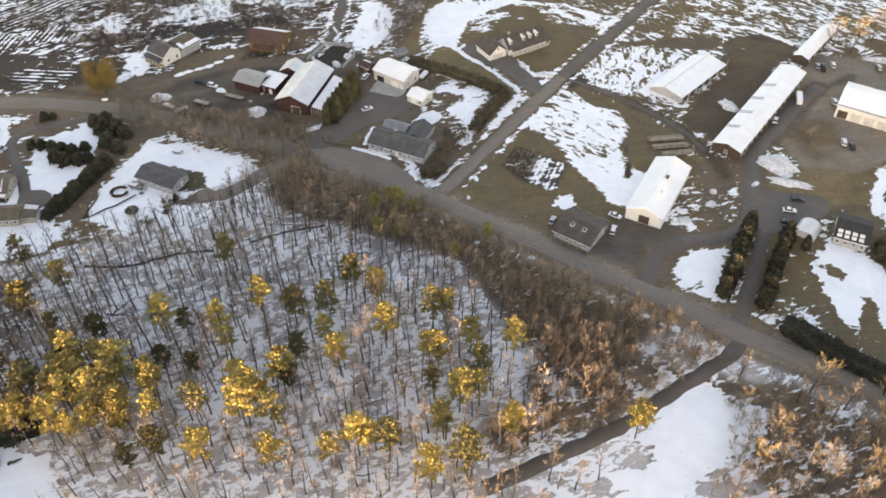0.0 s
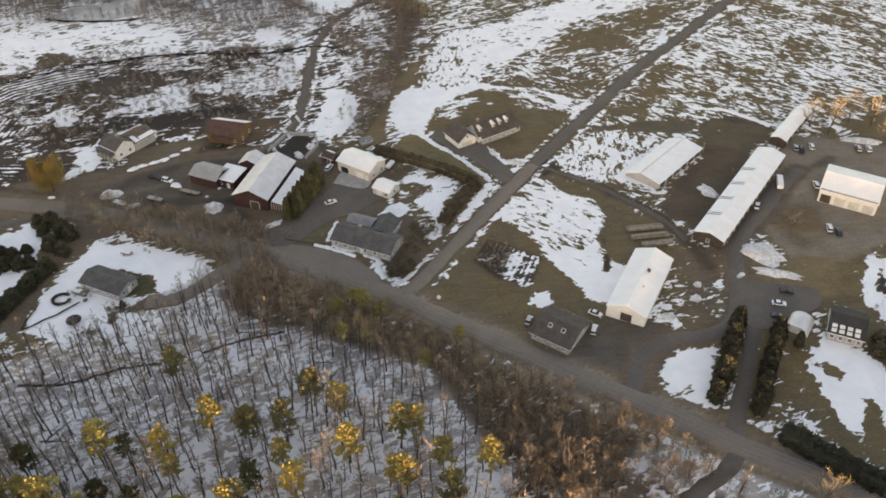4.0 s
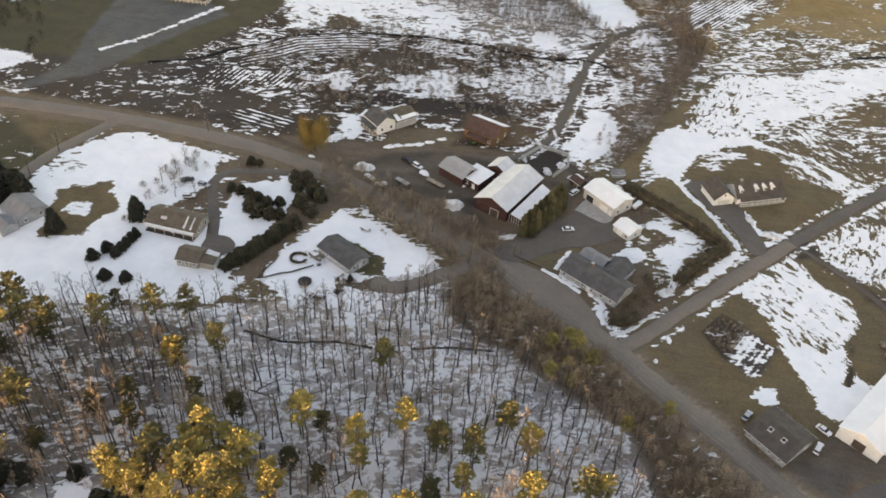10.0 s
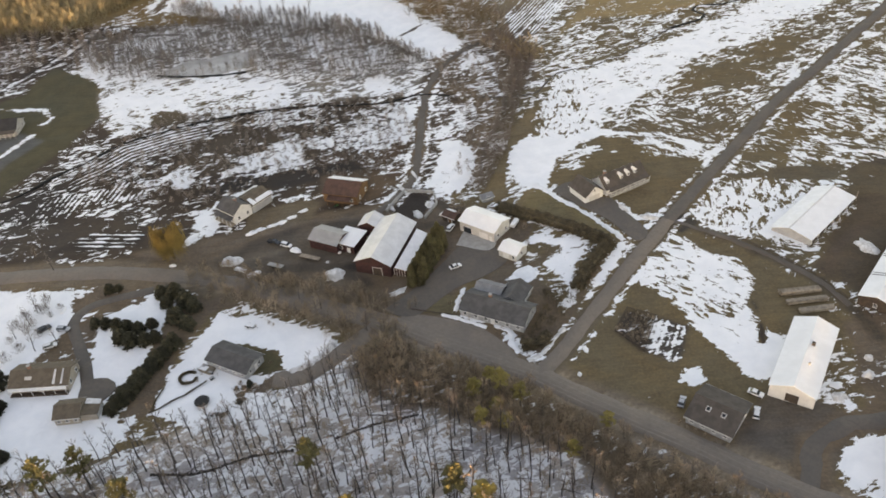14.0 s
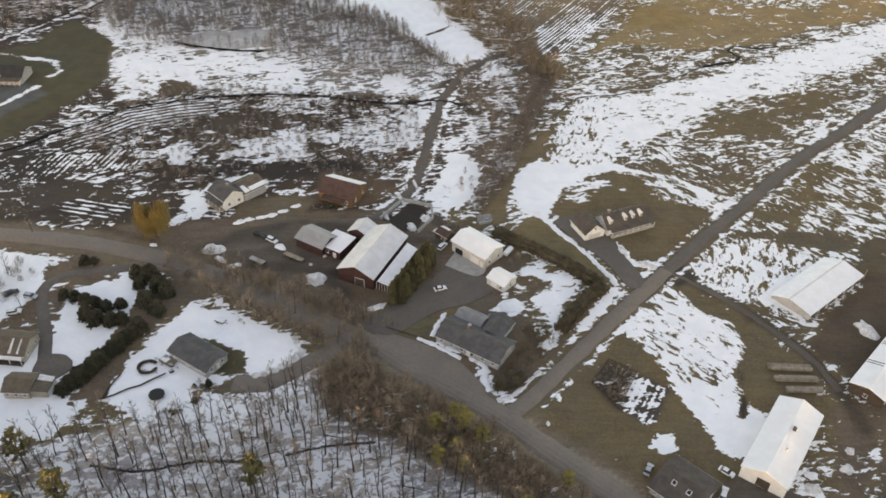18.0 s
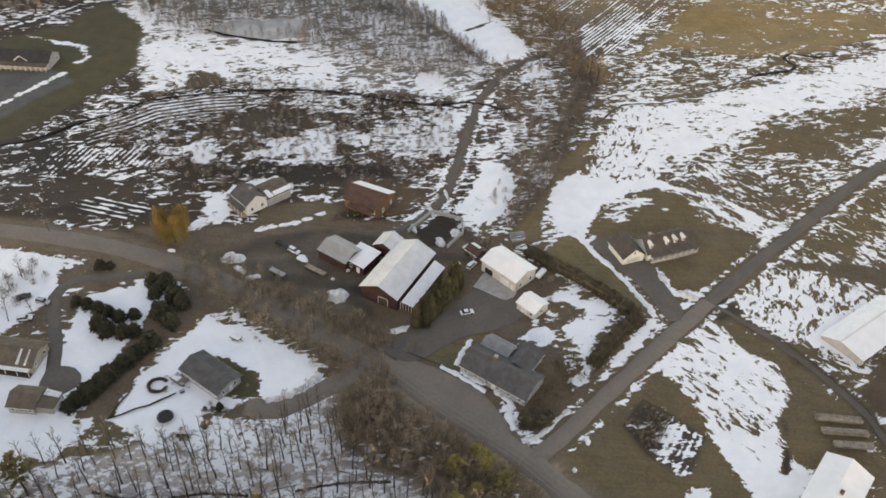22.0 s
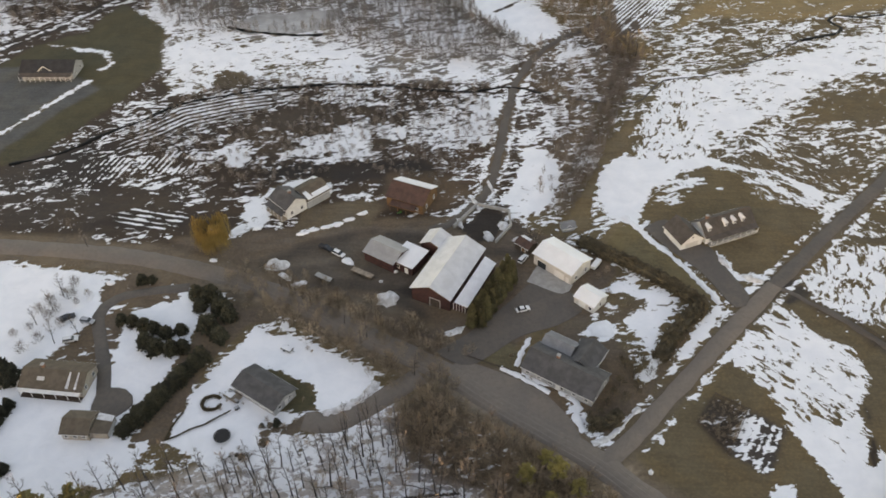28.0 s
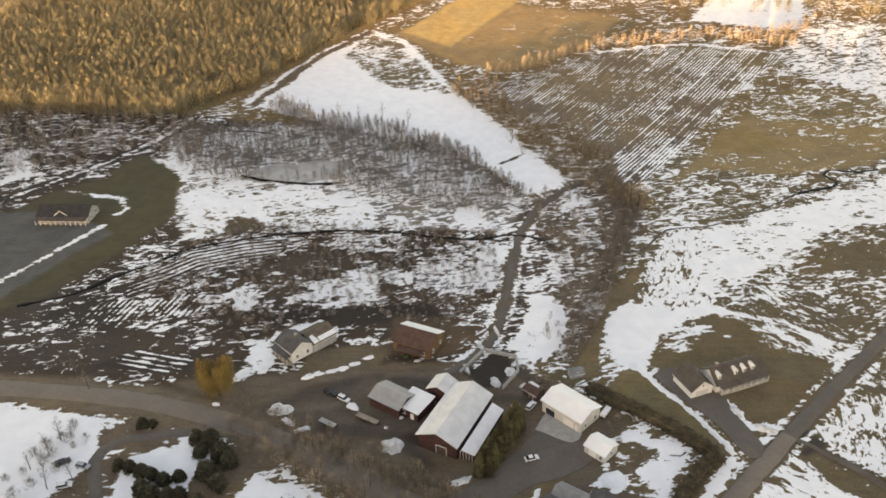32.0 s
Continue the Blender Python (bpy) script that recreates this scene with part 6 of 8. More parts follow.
BARE = [bare_tree(i, 13 + i % 3 * 1.6, 11, 0.27, 0.30, 7, 0.25, 0.028, 1.0, 6) for i in range(5)]
RED = [bare_tree(20 + i, 8.0, 13, 0.47, 0.08, 9, 0.12, 0.030, 0.9, 7) for i in range(4)]
BUSH = [haze_tree(40 + i, 3.4, 3.4, 92, 0.05, 0.40, 0.056, 0.06, 0.6) for i in range(4)]
LIGHT = [haze_tree(120 + i, 7.0, 3.6, 78, 0.12, 0.28, 0.070, 0.10, 0.9) for i in range(4)]
FAR = [haze_tree(140 + i, 13.0, 7.6, 80, 0.06, 0.25, 0.145, 0.2, 1.2) for i in range(5)]
PINE = [pine_tree(60 + i, 17.5 + i * 0.8) for i in range(4)]
bare_stock, red_stock = stock("bare", BARE, M["bark"], M["twig"]), stock("red", RED, M["brown_bark"], M["twig_red"])
dark_shrubs = stock("dark_shrub", BUSH, M["bark"], M["hedge"])
heap_stock = stock("heap", BUSH, M["dark_bark"], M["dark_bark"])
bank_stock = stock("bank", RED, M["brown_bark"], M["twig_brown"])
gold_stock = stock("gold", RED, M["bark"], M["sunlit_yellow"])
bush_stock, grey_stock = stock("bush", BUSH, M["bark"], M["twig_red"]), stock("grey", BUSH, M["bark"], M["twig_grey"])
olive_stock = stock("olive", PINE, M["bark"], M["olive_pine"])
pine_stock, shade_stock = stock("pine", PINE, M["bark"], M["pine"]), stock("shade", PINE[:3], M["bark"], M["pine_in_shade"])
round_stock = stock("round", [cone_tree(84 + i, 5.0, 5.2, 230, 0.72, 0.36) for i in range(3)], M["bark"], M["yew"])
mound_stock = stock("mound", [cone_tree(87 + i, 5.0, 5.2, 230, 0.72, 0.4) for i in range(3)], M["bark"], M["hedge"])
cone_stock = stock("cone", [cone_tree(80 + i, 6.0, 5.0, 220, 0.72, 0.62) for i in range(3)], M["bark"], M["spruce"])
cedar_stock = stock("cedar", [cone_tree(90 + i, 9.4, 3.3, 420, 0.55, 0.38, 0.03, 2.2) for i in range(3)], M["bark"], M["cedar"])

CLEAR = [[(-121, 68), (-109, 66), (-100, 65), (-90, 58), (-84, 49), (-86, 38), (-100, 24), (-148, 28), (-146, 50), (-122, 52)], [(92, 74), (100, 62), (78, 40), (40, 44), (20, 38), (20, 46), (56, 62), (74, 76)], [(68, 86), (84, 70), (103, 59), (78, 41), (55, 30), (57, 38), (69, 57)]]
WOOD = [(-260, 70), (-150, 45), (-60, 40), (40, 28), (62, 60), (60, 84), (36, 96), (16, 124), (-10, 140), (-30, 150), (-46, 166), (-62, 150), (-92, 146), (-118, 136), (-154, 126), (-187, 114), (-260, 110)]
NEAR_WOOD = [(-100, 70), (-30, 44), (40, 40), (40, 90), (16, 124), (-10, 140), (-46, 160), (-62, 148), (-92, 140)]
spots = scatter(NEAR_WOOD, 290, 4.2, 5, CLEAR)
for i, (x, y) in enumerate(spots):
    plant("bare_tree", bare_stock[i % 5], x, y, random.uniform(0.72, 1.1), "slender leafless hardwood tree on snowy litter", "tree", "bare trees of the wood")
more = [p for p in scatter(WOOD, 1050, 2.9, 6, CLEAR) if min(math.hypot(p[0] - a, p[1] - b) for a, b in spots) > 2.4]
STAND = [bare_tree(i, 13 + i % 3 * 1.6, 9, 0.26, 0.34, 3, 0.22, 0.046, 1.0, 5) for i in range(5)]
mass("bare_woods", [joined(t) for t in STAND], more, M["twig"], "leafless hardwood stand on snowy ground", "woods", 0.65, 1.08, [bark_count(t) for t in STAND])
mass("wood_understorey", [joined(t) for t in LIGHT], scatter(WOOD, 540, 2.8, 61, CLEAR), M["twig_brown"], "brown saplings under the hardwoods", "saplings", 0.5, 1.0)
PINES = [(-108, 107), (-106, 70), (-97, 74), (-99, 79), (-90, 74), (-88, 78), (-75, 81), (-76, 68), (-72, 65), (-66, 75), (-53, 68), (-43, 74), (-50, 95), (-29, 99), (-39, 103), (-39, 69), (-33, 63), (-31, 75), (-16, 80), (11, 95), (21, 85), (-5, 105), (-19, 99), (-66, 97), (-50, 53), (-137, 66), (-169, 101), (-175, 99), (-159, 110), (-186, 103), (-162, 103)]
PINES += [(-123, 123), (-114, 127), (-99, 116), (-51, 123), (-41, 65), (-11, 54), (-3, 52), (15, 95), (33, 82), (22, 73), (16, 65), (11, 57), (16, 45), (7, 43), (61, 53), (-13, 110), (-3, 89), (9, 81), (-164, 115), (-161, 89), (-152, 86), (-136, 115), (-150, 109), (-140, 82), (-146, 76), (-152, 66)]
# western pines mostly take the duller olive that stands for shade there
for i, (x, y) in enumerate(PINES):
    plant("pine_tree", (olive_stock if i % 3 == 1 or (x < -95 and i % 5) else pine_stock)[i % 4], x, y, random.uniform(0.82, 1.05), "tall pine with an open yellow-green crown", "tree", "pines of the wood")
for i, (x, y) in enumerate(scatter([(-112, 66), (-60, 48), (30, 44), (30, 84), (-20, 96), (-100, 100)], 26, 7, 31, CLEAR)):
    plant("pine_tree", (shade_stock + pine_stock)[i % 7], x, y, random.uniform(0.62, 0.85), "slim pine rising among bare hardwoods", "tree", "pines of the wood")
for i, (x, y) in enumerate(scatter([(-112, 66), (-86, 62), (-64, 70), (-66, 84), (-84, 86), (-104, 84)], 14, 4.5, 33, CLEAR)):
    plant("pine_tree", pine_stock[i % 4], x, y, random.uniform(0.8, 1.0), "pine in a dense golden cluster", "tree", "pines of the wood")
# dark needles carry the shade of this part of the wood
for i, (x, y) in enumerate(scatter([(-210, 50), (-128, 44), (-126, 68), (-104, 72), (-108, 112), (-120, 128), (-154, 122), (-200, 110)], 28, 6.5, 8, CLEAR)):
    plant("pine_tree", shade_stock[i % 3], x, y, random.uniform(0.6, 0.84), "pine with shade put into its needle colour", "tree", "shaded pines")
brown_stock = stock("brown", BARE, M["bark"], M["twig_red"])
for i, (x, y) in enumerate(scatter([(-172, 76), (-112, 72), (-84, 68), (-88, 100), (-104, 116), (-125, 126), (-165, 114)], 84, 4.2, 65, CLEAR)):
    plant("bare_tree", brown_stock[i % 5], x, y, random.uniform(0.85, 1.1), "bare brown tree catching warm light", "tree", "warm bare trees")
# reddish thickets along the road
THICKET = [(-44, 168), (-32, 178), (-14, 163), (4, 153), (24, 137), (62, 106), (84, 90), (94, 80), (86, 74), (70, 84), (66, 78), (52, 68), (40, 88), (22, 124), (-7, 139), (-20, 146), (-38, 153)]
for i, (x, y) in enumerate(scatter(THICKET, 205, 3.3, 9)):
    plant("thicket_tree", red_stock[i % 4], x, y, random.uniform(0.6, 1.0), "dense reddish-brown leafless thicket tree", "tree", "roadside thicket")
mass("thicket_brush", [joined(t) for t in BUSH + LIGHT], scatter(THICKET, 520, 2.1, 62), M["twig_brown"], "dense brown undergrowth along the road", "brush", 0.7, 1.2)
for i, (x, y, k) in enumerate(((-35, 160, 1.5), (-27, 153, 1.45), (-41, 163, 1.3), (-20, 147, 1.3), (-12, 142, 1.25), (-30, 166, 1.2), (-18, 157, 1.2))):
    plant("broad_tree", red_stock[i % 4], x, y, k, "broad leafless tree with a haze of brown twigs", "tree", "broad roadside trees", 0.85)
GLADE = [(40, 90), (66, 80), (86, 78), (76, 68), (60, 61), (44, 54), (26, 50), (20, 58), (36, 70)]
for i, (x, y) in enumerate(scatter(GLADE, 34, 4.4, 66)):
    plant("thicket_tree", red_stock[i % 4], x, y, random.uniform(0.6, 1.05), "brown leafless tree beside the woodland drive", "tree", "drive thicket")
mass("thicket_brush", [joined(t) for t in BUSH + LIGHT], scatter(GLADE, 110, 2.6, 67), M["twig_red"], "brown undergrowth beside the woodland drive", "brush", 0.6, 1.1)
RIGHT = [(92, 74), (109, 66), (133, 52), (160, 30), (200, 0), (120, 0), (70, 30), (84, 44)]
DRIVE = [[(88, 8), (102, 24), (117, 31), (130, 34), (156, 28), (156, 20), (130, 25), (112, 21), (100, 12)]]
for i, (x, y) in enumerate(scatter(RIGHT, 90, 4.8, 10, DRIVE)):
    plant("roadside_tree", (red_stock + bare_stock)[i % 9], x, y, random.uniform(0.7, 1.1), "bare brown tree at the lower road", "tree", "lower roadside trees")
mass("thicket_brush", [joined(t) for t in BUSH + LIGHT], scatter(RIGHT, 260, 2.6, 63, DRIVE), M["twig_red"], "brown undergrowth at the lower road", "brush", 0.7, 1.2)
mass("roadside_brush", [joined(t) for t in BUSH + LIGHT[:1]], scatter([(-110, 214), (-60, 196), (-34, 184), (-28, 190), (-40, 204), (-62, 212), (-100, 226)], 75, 2.4, 11), M["twig_brown"], "leafless brush along the road", "brush", 0.7, 1.2)
mass("roadside_brush", [joined(t) for t in BUSH + LIGHT[:1]], scatter([(-98, 206), (-64, 188), (-44, 174), (-40, 180), (-60, 193), (-92, 212)], 22, 3.4, 12), M["twig_brown"], "leafless brush on the road bank", "brush", 0.7, 1.2)
for i in range(64):
    f = i / 63
    x, y = -86 + 62 * f + random.uniform(-2.5, 2.5), (214 - 26 * f if i % 2 else 202 - 26 * f) + random.uniform(-2.5, 2.5)
    plant("roadside_tree", bank_stock[i % 4], x, y, random.uniform(0.45, 0.85), "soft brown leafless tree on the road bank", "tree", "road bank trees")
mass("garden_weeds", [joined(t) for t in BUSH], scatter([(42, 170), (47.5, 179), (55, 174.6), (48.4, 161)], 60, 1.3, 68), M["twig_brown"], "tall dry brown weeds on a dug bed", "weeds", 0.3, 0.6)
# brush and saplings by the creek
mass("creek_saplings", [joined(t) for t in LIGHT], scatter([(-215, 450), (-132, 458), (-51, 427), (-14, 379), (-30, 362), (-75, 372), (-110, 388), (-160, 388), (-190, 400)], 760, 2.5, 13, [[(-151, 392), (-150, 402), (-138, 408), (-118, 411), (-108, 410), (-106, 398), (-124, 391), (-143, 390)]]), M["twig_grey"], "grey leafless saplings in snowy brush", "saplings", 0.5, 1.1)
mass("creek_brush", [joined(t) for t in BUSH], scatter([(-175, 300), (-140, 346), (-69, 350), (-23, 345), (-20, 300), (-40, 272), (-75, 282), (-114, 260)], 620, 2.4, 14), M["twig"], "low leafless brush in the marsh", "brush", 0.35, 1.0)
mass("creek_brush", [joined(t) for t in BUSH + LIGHT], scatter([(-14, 372), (28, 408), (44, 376), (38, 338), (20, 328), (18, 292), (3, 260), (-6, 258), (2, 300), (2, 330)], 130, 3.2, 15), M["twig"], "scattered shrubs on snowy rough ground", "brush", 0.5, 1.1)
mass("field_hedgerow", [joined(t) for t in BUSH + LIGHT], scatter([(3, 256), (8, 256), (20, 288), (27, 316), (33, 338), (44, 372), (32, 402), (22, 398), (30, 366), (24, 336), (18, 312), (11, 288)], 360, 1.5, 64), M["twig"], "brown shrubby row beside a tan strip", "saplings", 0.55, 1.05)
mass("field_hedgerow", [joined(t) for t in LIGHT], scatter([(-160, 490), (-133, 466), (-95, 462), (-51, 436), (-11, 384), (-4, 372), (-14, 378), (-60, 424), (-135, 452), (-165, 476)], 260, 1.9, 16), M["twig_grey"], "row of bare saplings along the white field", "saplings", 0.6, 1.25)
mass("field_hedgerow", [joined(t) for t in LIGHT], scatter([(-31, 522), (-62, 510), (-22, 455), (12, 396), (34, 372), (32, 430), (9, 468), (-18, 466)], 260, 2.8, 17), M["twig_red"], "rusty hedgerow between the fields", "saplings", 0.6, 1.2)
mass("field_hedgerow", [joined(t) for t in LIGHT], scatter([(-35, 522), (34, 576), (110, 596), (160, 580), (190, 640), (150, 610), (100, 606), (30, 588), (-40, 534)], 260, 3.0, 18), M["twig_brown"], "brown hedgerow beyond the ploughed field", "saplings", 0.6, 1.15)
for i, (x, y) in enumerate(((-154, 483), (-140, 475), (-119, 463), (-108, 463), (-95, 467), (-79, 459))):
    plant("bare_tree", bare_stock[i % 5], x, y, random.uniform(0.62, 0.8), "dark upright tree at the edge of the white field", "tree", "field edge trees")
# the gold tinge is sunlight put into the twig colour
for x, y, k in ((40, 369, 1.6), (37, 374, 1.35), (-20, 441, 0.9), (-14, 427, 0.8), (104, 391, 0.8), (44, 364, 1.2), (30, 380, 1.1), (26, 433, 0.9), (14, 455, 1.0)):
    plant("gold_tree", gold_stock[int(y) % 4], x, y, k, "leafless tree beside the fields, low sun tinted into its twigs", "tree", "field corner trees")
# far wood: evening sun is put into the golden twig colour
mass("far_woods", [joined(t) for t in FAR], scatter([(-420, 470), (-221, 460), (-189, 500), (-132, 612), (-92, 668), (-110, 710), (-400, 710)], 3100, 3.7, 19), M["twig_sunlit"], "bare woods on the far slope, low sun tinted into the twigs", "woods", 0.9, 1.05)
mass("far_woods", [joined(t) for t in FAR], scatter([(-420, 470), (-300, 380), (-246, 392), (-222, 424), (-190, 402), (-180, 440), (-215, 462)], 320, 4.6, 20), M["twig"], "shaded bare woods beside the lawn", "woods", 0.42, 0.68)
# bark-dark crowns: shade is put into the colour of these woods
mass("far_woods", [joined(t) for t in FAR], scatter([(-420, 230), (-262, 236), (-258, 268), (-300, 330), (-420, 360)], 170, 5.4, 21, [[(-312, 255), (-309, 286), (-282, 284), (-262, 266), (-262, 250), (-295, 244)]]), M["dark_bark"], "bare woods by the road, darkened in colour to stand for shade", "woods", 0.45, 0.75)
mass("far_woods", [joined(t) for t in FAR], scatter([(-92, 690), (200, 640), (420, 620), (440, 760), (-110, 760)], 420, 6.5, 22), M["twig_sunlit"], "woods above the far fields, low sun tinted into the twigs", "woods", 0.6, 1.0)

# evergreens round the houses
for x, y, s in ((-4, 136, 0.6), (3, 148, 0.65), (8, 143, 0.65), (3, 133.5, 0.5), (31, 131, 0.5), (0, 152, 0.55), (-5, 146, 0.6), (1, 140, 0.5), (20, 122, 0.55)):
    plant("pine_tree", pine_stock[int(x) % 4], x, y, s, "young yellow-green pine among roadside thicket", "tree", "young pines", 0.8)
for x, y, s in ((-74, 161, 0.5), (-78, 160, 0.28), (-76, 154, 0.35), (-152, 50, 1.5), (-146, 60, 1.3), (-94, 30, 1.2), (-160, 62, 1.5), (-118, 70, 0.9), (-170, 52, 1.6), (-135, 58, 1.2), (-130, 66, 1.1), (-142, 54, 1.4), (-104, 69, 1.2), (-98, 69, 1.3), (-126, 56, 1.1), (-141, 55, 1.6), (-134, 57, 1.4), (-108.5, 40, 1.1), (-104.8, 41, 1.0), (-107.5, 64, 1.2), (-102.5, 66, 1.3), (-136, 65, 1.4), (-150, 62, 1.6), (-129, 29, 1.7), (-121, 30, 1.6), (-136, 33, 1.8), (-140, 42, 1.7), (-116, 28, 1.4), (-113, 33, 1.2), (-145, 36, 1.8), (-132, 46, 1.2)):
    plant("spruce", cone_stock[int(-x) % 3], x, y, s, "dark evergreen beside a house", "tree", "house evergreens", 0.85)
# twig colour already carries the low sun on these trees
for i, (x, y) in enumerate(((220, 238), (234, 231), (115, 65), (132, 61), (130, 41), (122, 38), (124, 50), (138, 39), (115, 37), (89, 40), (134, 20), (124, 27), (104, 39), (150, 30), (110, 54), (97, 48), (63, 91), (70, 96), (47, 100), (76, 94), (80, 91), (37, 68), (52, 77), (64, 84))):
    plant("gold_tree", gold_stock[i % 4], x, y, 1.5 if x > 85 else 0.85, "leafless tree glowing in low sun", "tree", "sunlit yard trees")
for i, (x, y) in enumerate(((-211, 191), (-206, 199), (-207, 182), (-159, 193), (-156, 199), (-156, 206), (-144, 190), (-166, 236), (-158, 230), (-38, 181), (-54, 194), (-62, 200), (-150, 186), (-112, 262), (-66, 152), (-60, 156), (-54, 160))):
    plant("bare_tree", bare_stock[i % 5], x, y, random.uniform(0.5, 0.75), "small leafless yard tree", "tree", "yard trees")
for x, y, s, h in ((-160, 147, 0.95, 0.72), (-157.5, 152, 0.92, 0.7), (-151, 139.5, 0.92, 0.7), (-144, 140.5, 0.9, 0.7), (-157.0, 171, 1.45, 1.0)):
    plant("spruce", cone_stock[int(x) % 3], x, y, s, "dark clipped evergreen in deep snow", "tree", "yard evergreens", h)
for i in range(5):
    plant("spruce", cone_stock[i % 3], -153.4 + 0.3 * i, 150.5 + 2.7 * i, 0.78, "dark evergreen of a short hedge row", "tree", "yard evergreens", 0.8)
plant("spruce", cone_stock[0], -179.5, 156, 1.35, "dark upright evergreen by the drive", "tree", high=1.15)
for dx, dy, s in ((0, 0, 2.5), (6, 6, 2.1), (-8, 2, 2.4), (-4, 9, 2.1)):
    plant("spruce", cone_stock[1], -210 + dx, 165 + dy, s, "huge dark conifer beside the grey house", "tree", "dark conifers", 0.8)
for x, y, s in ((-132, 196, 0.8), (-128, 195.5, 0.85), (-124, 194, 0.9), (-120, 193, 0.85), (-116, 191, 0.9), (-112, 193, 0.8), (-121, 187, 1.1), (-117, 185, 1.15), (-112, 185, 1.0), (-109, 186, 0.9), (-112, 209, 1.0), (-107, 208, 1.3), (-102, 203, 1.3), (-99, 200, 1.1), (-104, 195, 1.25), (-99, 191, 1.1), (-109, 203, 0.9), (-132, 214, 0.8), (-129, 214.5, 0.6)):
    plant("yew", round_stock[int(-x) % 3], x, y, s, "dark rounded evergreen in the drive island planting", "tree", "island evergreens", 0.85)
for i in range(12):
    plant("yew", round_stock[i % 3], -115.5 + 1.2 * i, 155 + 2.5 * i, 0.9 + 0.1 * (i % 3), "dark evergreen in a dense boundary row", "tree", "boundary spruces", 0.9)
for i in range(15):
    plant("cedar", cedar_stock[i % 3], -22.6 + i * 0.72 + (i % 2) * 2.4, 201.5 + 1.65 * i - (i % 2) * 1.0, 1.0, "tall dense cedar in a clump beside the barn", "tree", "barn cedars")
dark_stock = stock("dark_cedar", [cone_tree(93 + i, 8.4, 3.6, 280, 0.66, 0.45, 0.03, 1.8) for i in range(3)], M["bark"], M["yew"])
for i in range(8):
    f = i / 7
    plant("cedar", dark_stock[i % 3], 100.5 + 17.5 * f, 101 + 28 * f, 1.4 + 0.12 * (i % 3), "tall columnar cedar beside the entrance", "tree", "entrance cedars", 0.63)
    plant("cedar", dark_stock[(i + 1) % 3], 110.8 + 17.6 * f, 95.5 + 28 * f, 1.36 + 0.12 * (i % 2), "tall columnar cedar beside the entrance", "tree", "entrance cedars", 0.63)
for x, y, s in ((186, 62, 1.7), (189, 66, 1.8), (192, 62, 1.7), (180, 114, 1.3), (133, 119, 0.9), (204, 92, 1.3), (208, 86, 1.2), (198, 76, 1.4), (203, 72, 1.5), (194, 70, 1.3), (197, 144, 0.6), (193, 138, 0.6), (189, 132, 0.6), (185, 126, 0.6)):
    plant("cedar", dark_stock[int(x) % 3], x, y, s, "dark cedar on the snowy lawn", "tree", "lawn cedars", 0.74)

for i, (x, y, s) in enumerate(((158, 117, 0.9), (160, 113, 1.0), (163, 108, 1.0), (166, 104, 1.0), (170, 102, 0.9), (174, 105, 0.85), (173, 109, 0.9), (166, 117, 0.85), (170, 114, 0.9), (163, 113, 1.0), (167, 109, 1.1), (170, 106, 0.95), (166, 98, 0.9), (163, 102, 1.0), (169, 98, 0.8), (158, 109, 1.0), (155, 113, 0.8), (150.7, 84.4, 0.75), (153, 84, 0.6))):
    plant("yew", mound_stock[i % 3], x, y, s * 1.15, "broad olive-brown evergreen bush in a clump", "tree", "lawn bush clump", 0.9)
for x, y in ((164.7, 131.6), (168.4, 130.3), (172.8, 128.8), (177.6, 127.1)):
    plant("garden_shrub", bush_stock[int(x) % 4], x, y, 0.55, "dark leafless shrub in a snowy garden row", "shrub", "garden row shrubs")


def hedge(line, high, wide, material, label, seed):
    """A clipped row of dense bushes as one hedge with uneven skin."""
    rnd = random.Random(seed)
    vs, fs = [], []
    c = smooth_line(line, 0.7)
    for i, p in enumerate(c):
        t = (c[min(i + 1, len(c) - 1)] - c[max(i - 1, 0)]).normalized()
        lump = rnd.uniform(0.75, 1.2)
        for _ in range(34):
            a = rnd.uniform(0, 3.14)
            k, l = math.cos(a) * wide / 2 * rnd.uniform(0.6, 1.15) * lump, rnd.uniform(-0.5, 0.5)
            q = Vector((p.x - t.y * k + t.x * l, p.y + t.x * k + t.y * l, max(0.1, math.sin(a) * high * rnd.uniform(0.75, 1.1) * lump)))
            tuft(vs, fs, q, rnd.uniform(0.6, 1.0) * min(1.0, 0.25 + 0.22 * wide), rnd, 0.6, 4)
    n = len(vs)
    for i, p in enumerate(c):
        d = (c[min(i + 1, len(c) - 1)] - c[max(i - 1, 0)]).normalized()
        u = Vector((-d.y, d.x))
        for off, z in ((-0.44, -0.3), (-0.38, 0.82), (0.38, 0.82), (0.44, -0.3)):
            vs.append(Vector((p.x + u.x * off * wide, p.y + u.y * off * wide, z * high)))
        if i:
            for k in range(3):
                a = n + (i - 1) * 4 + k
                fs.append((a, a + 1, a + 5, a + 4))
    return tagged(new("hedge", mesh_of("hedge", vs, fs, material)), label, "hedge")


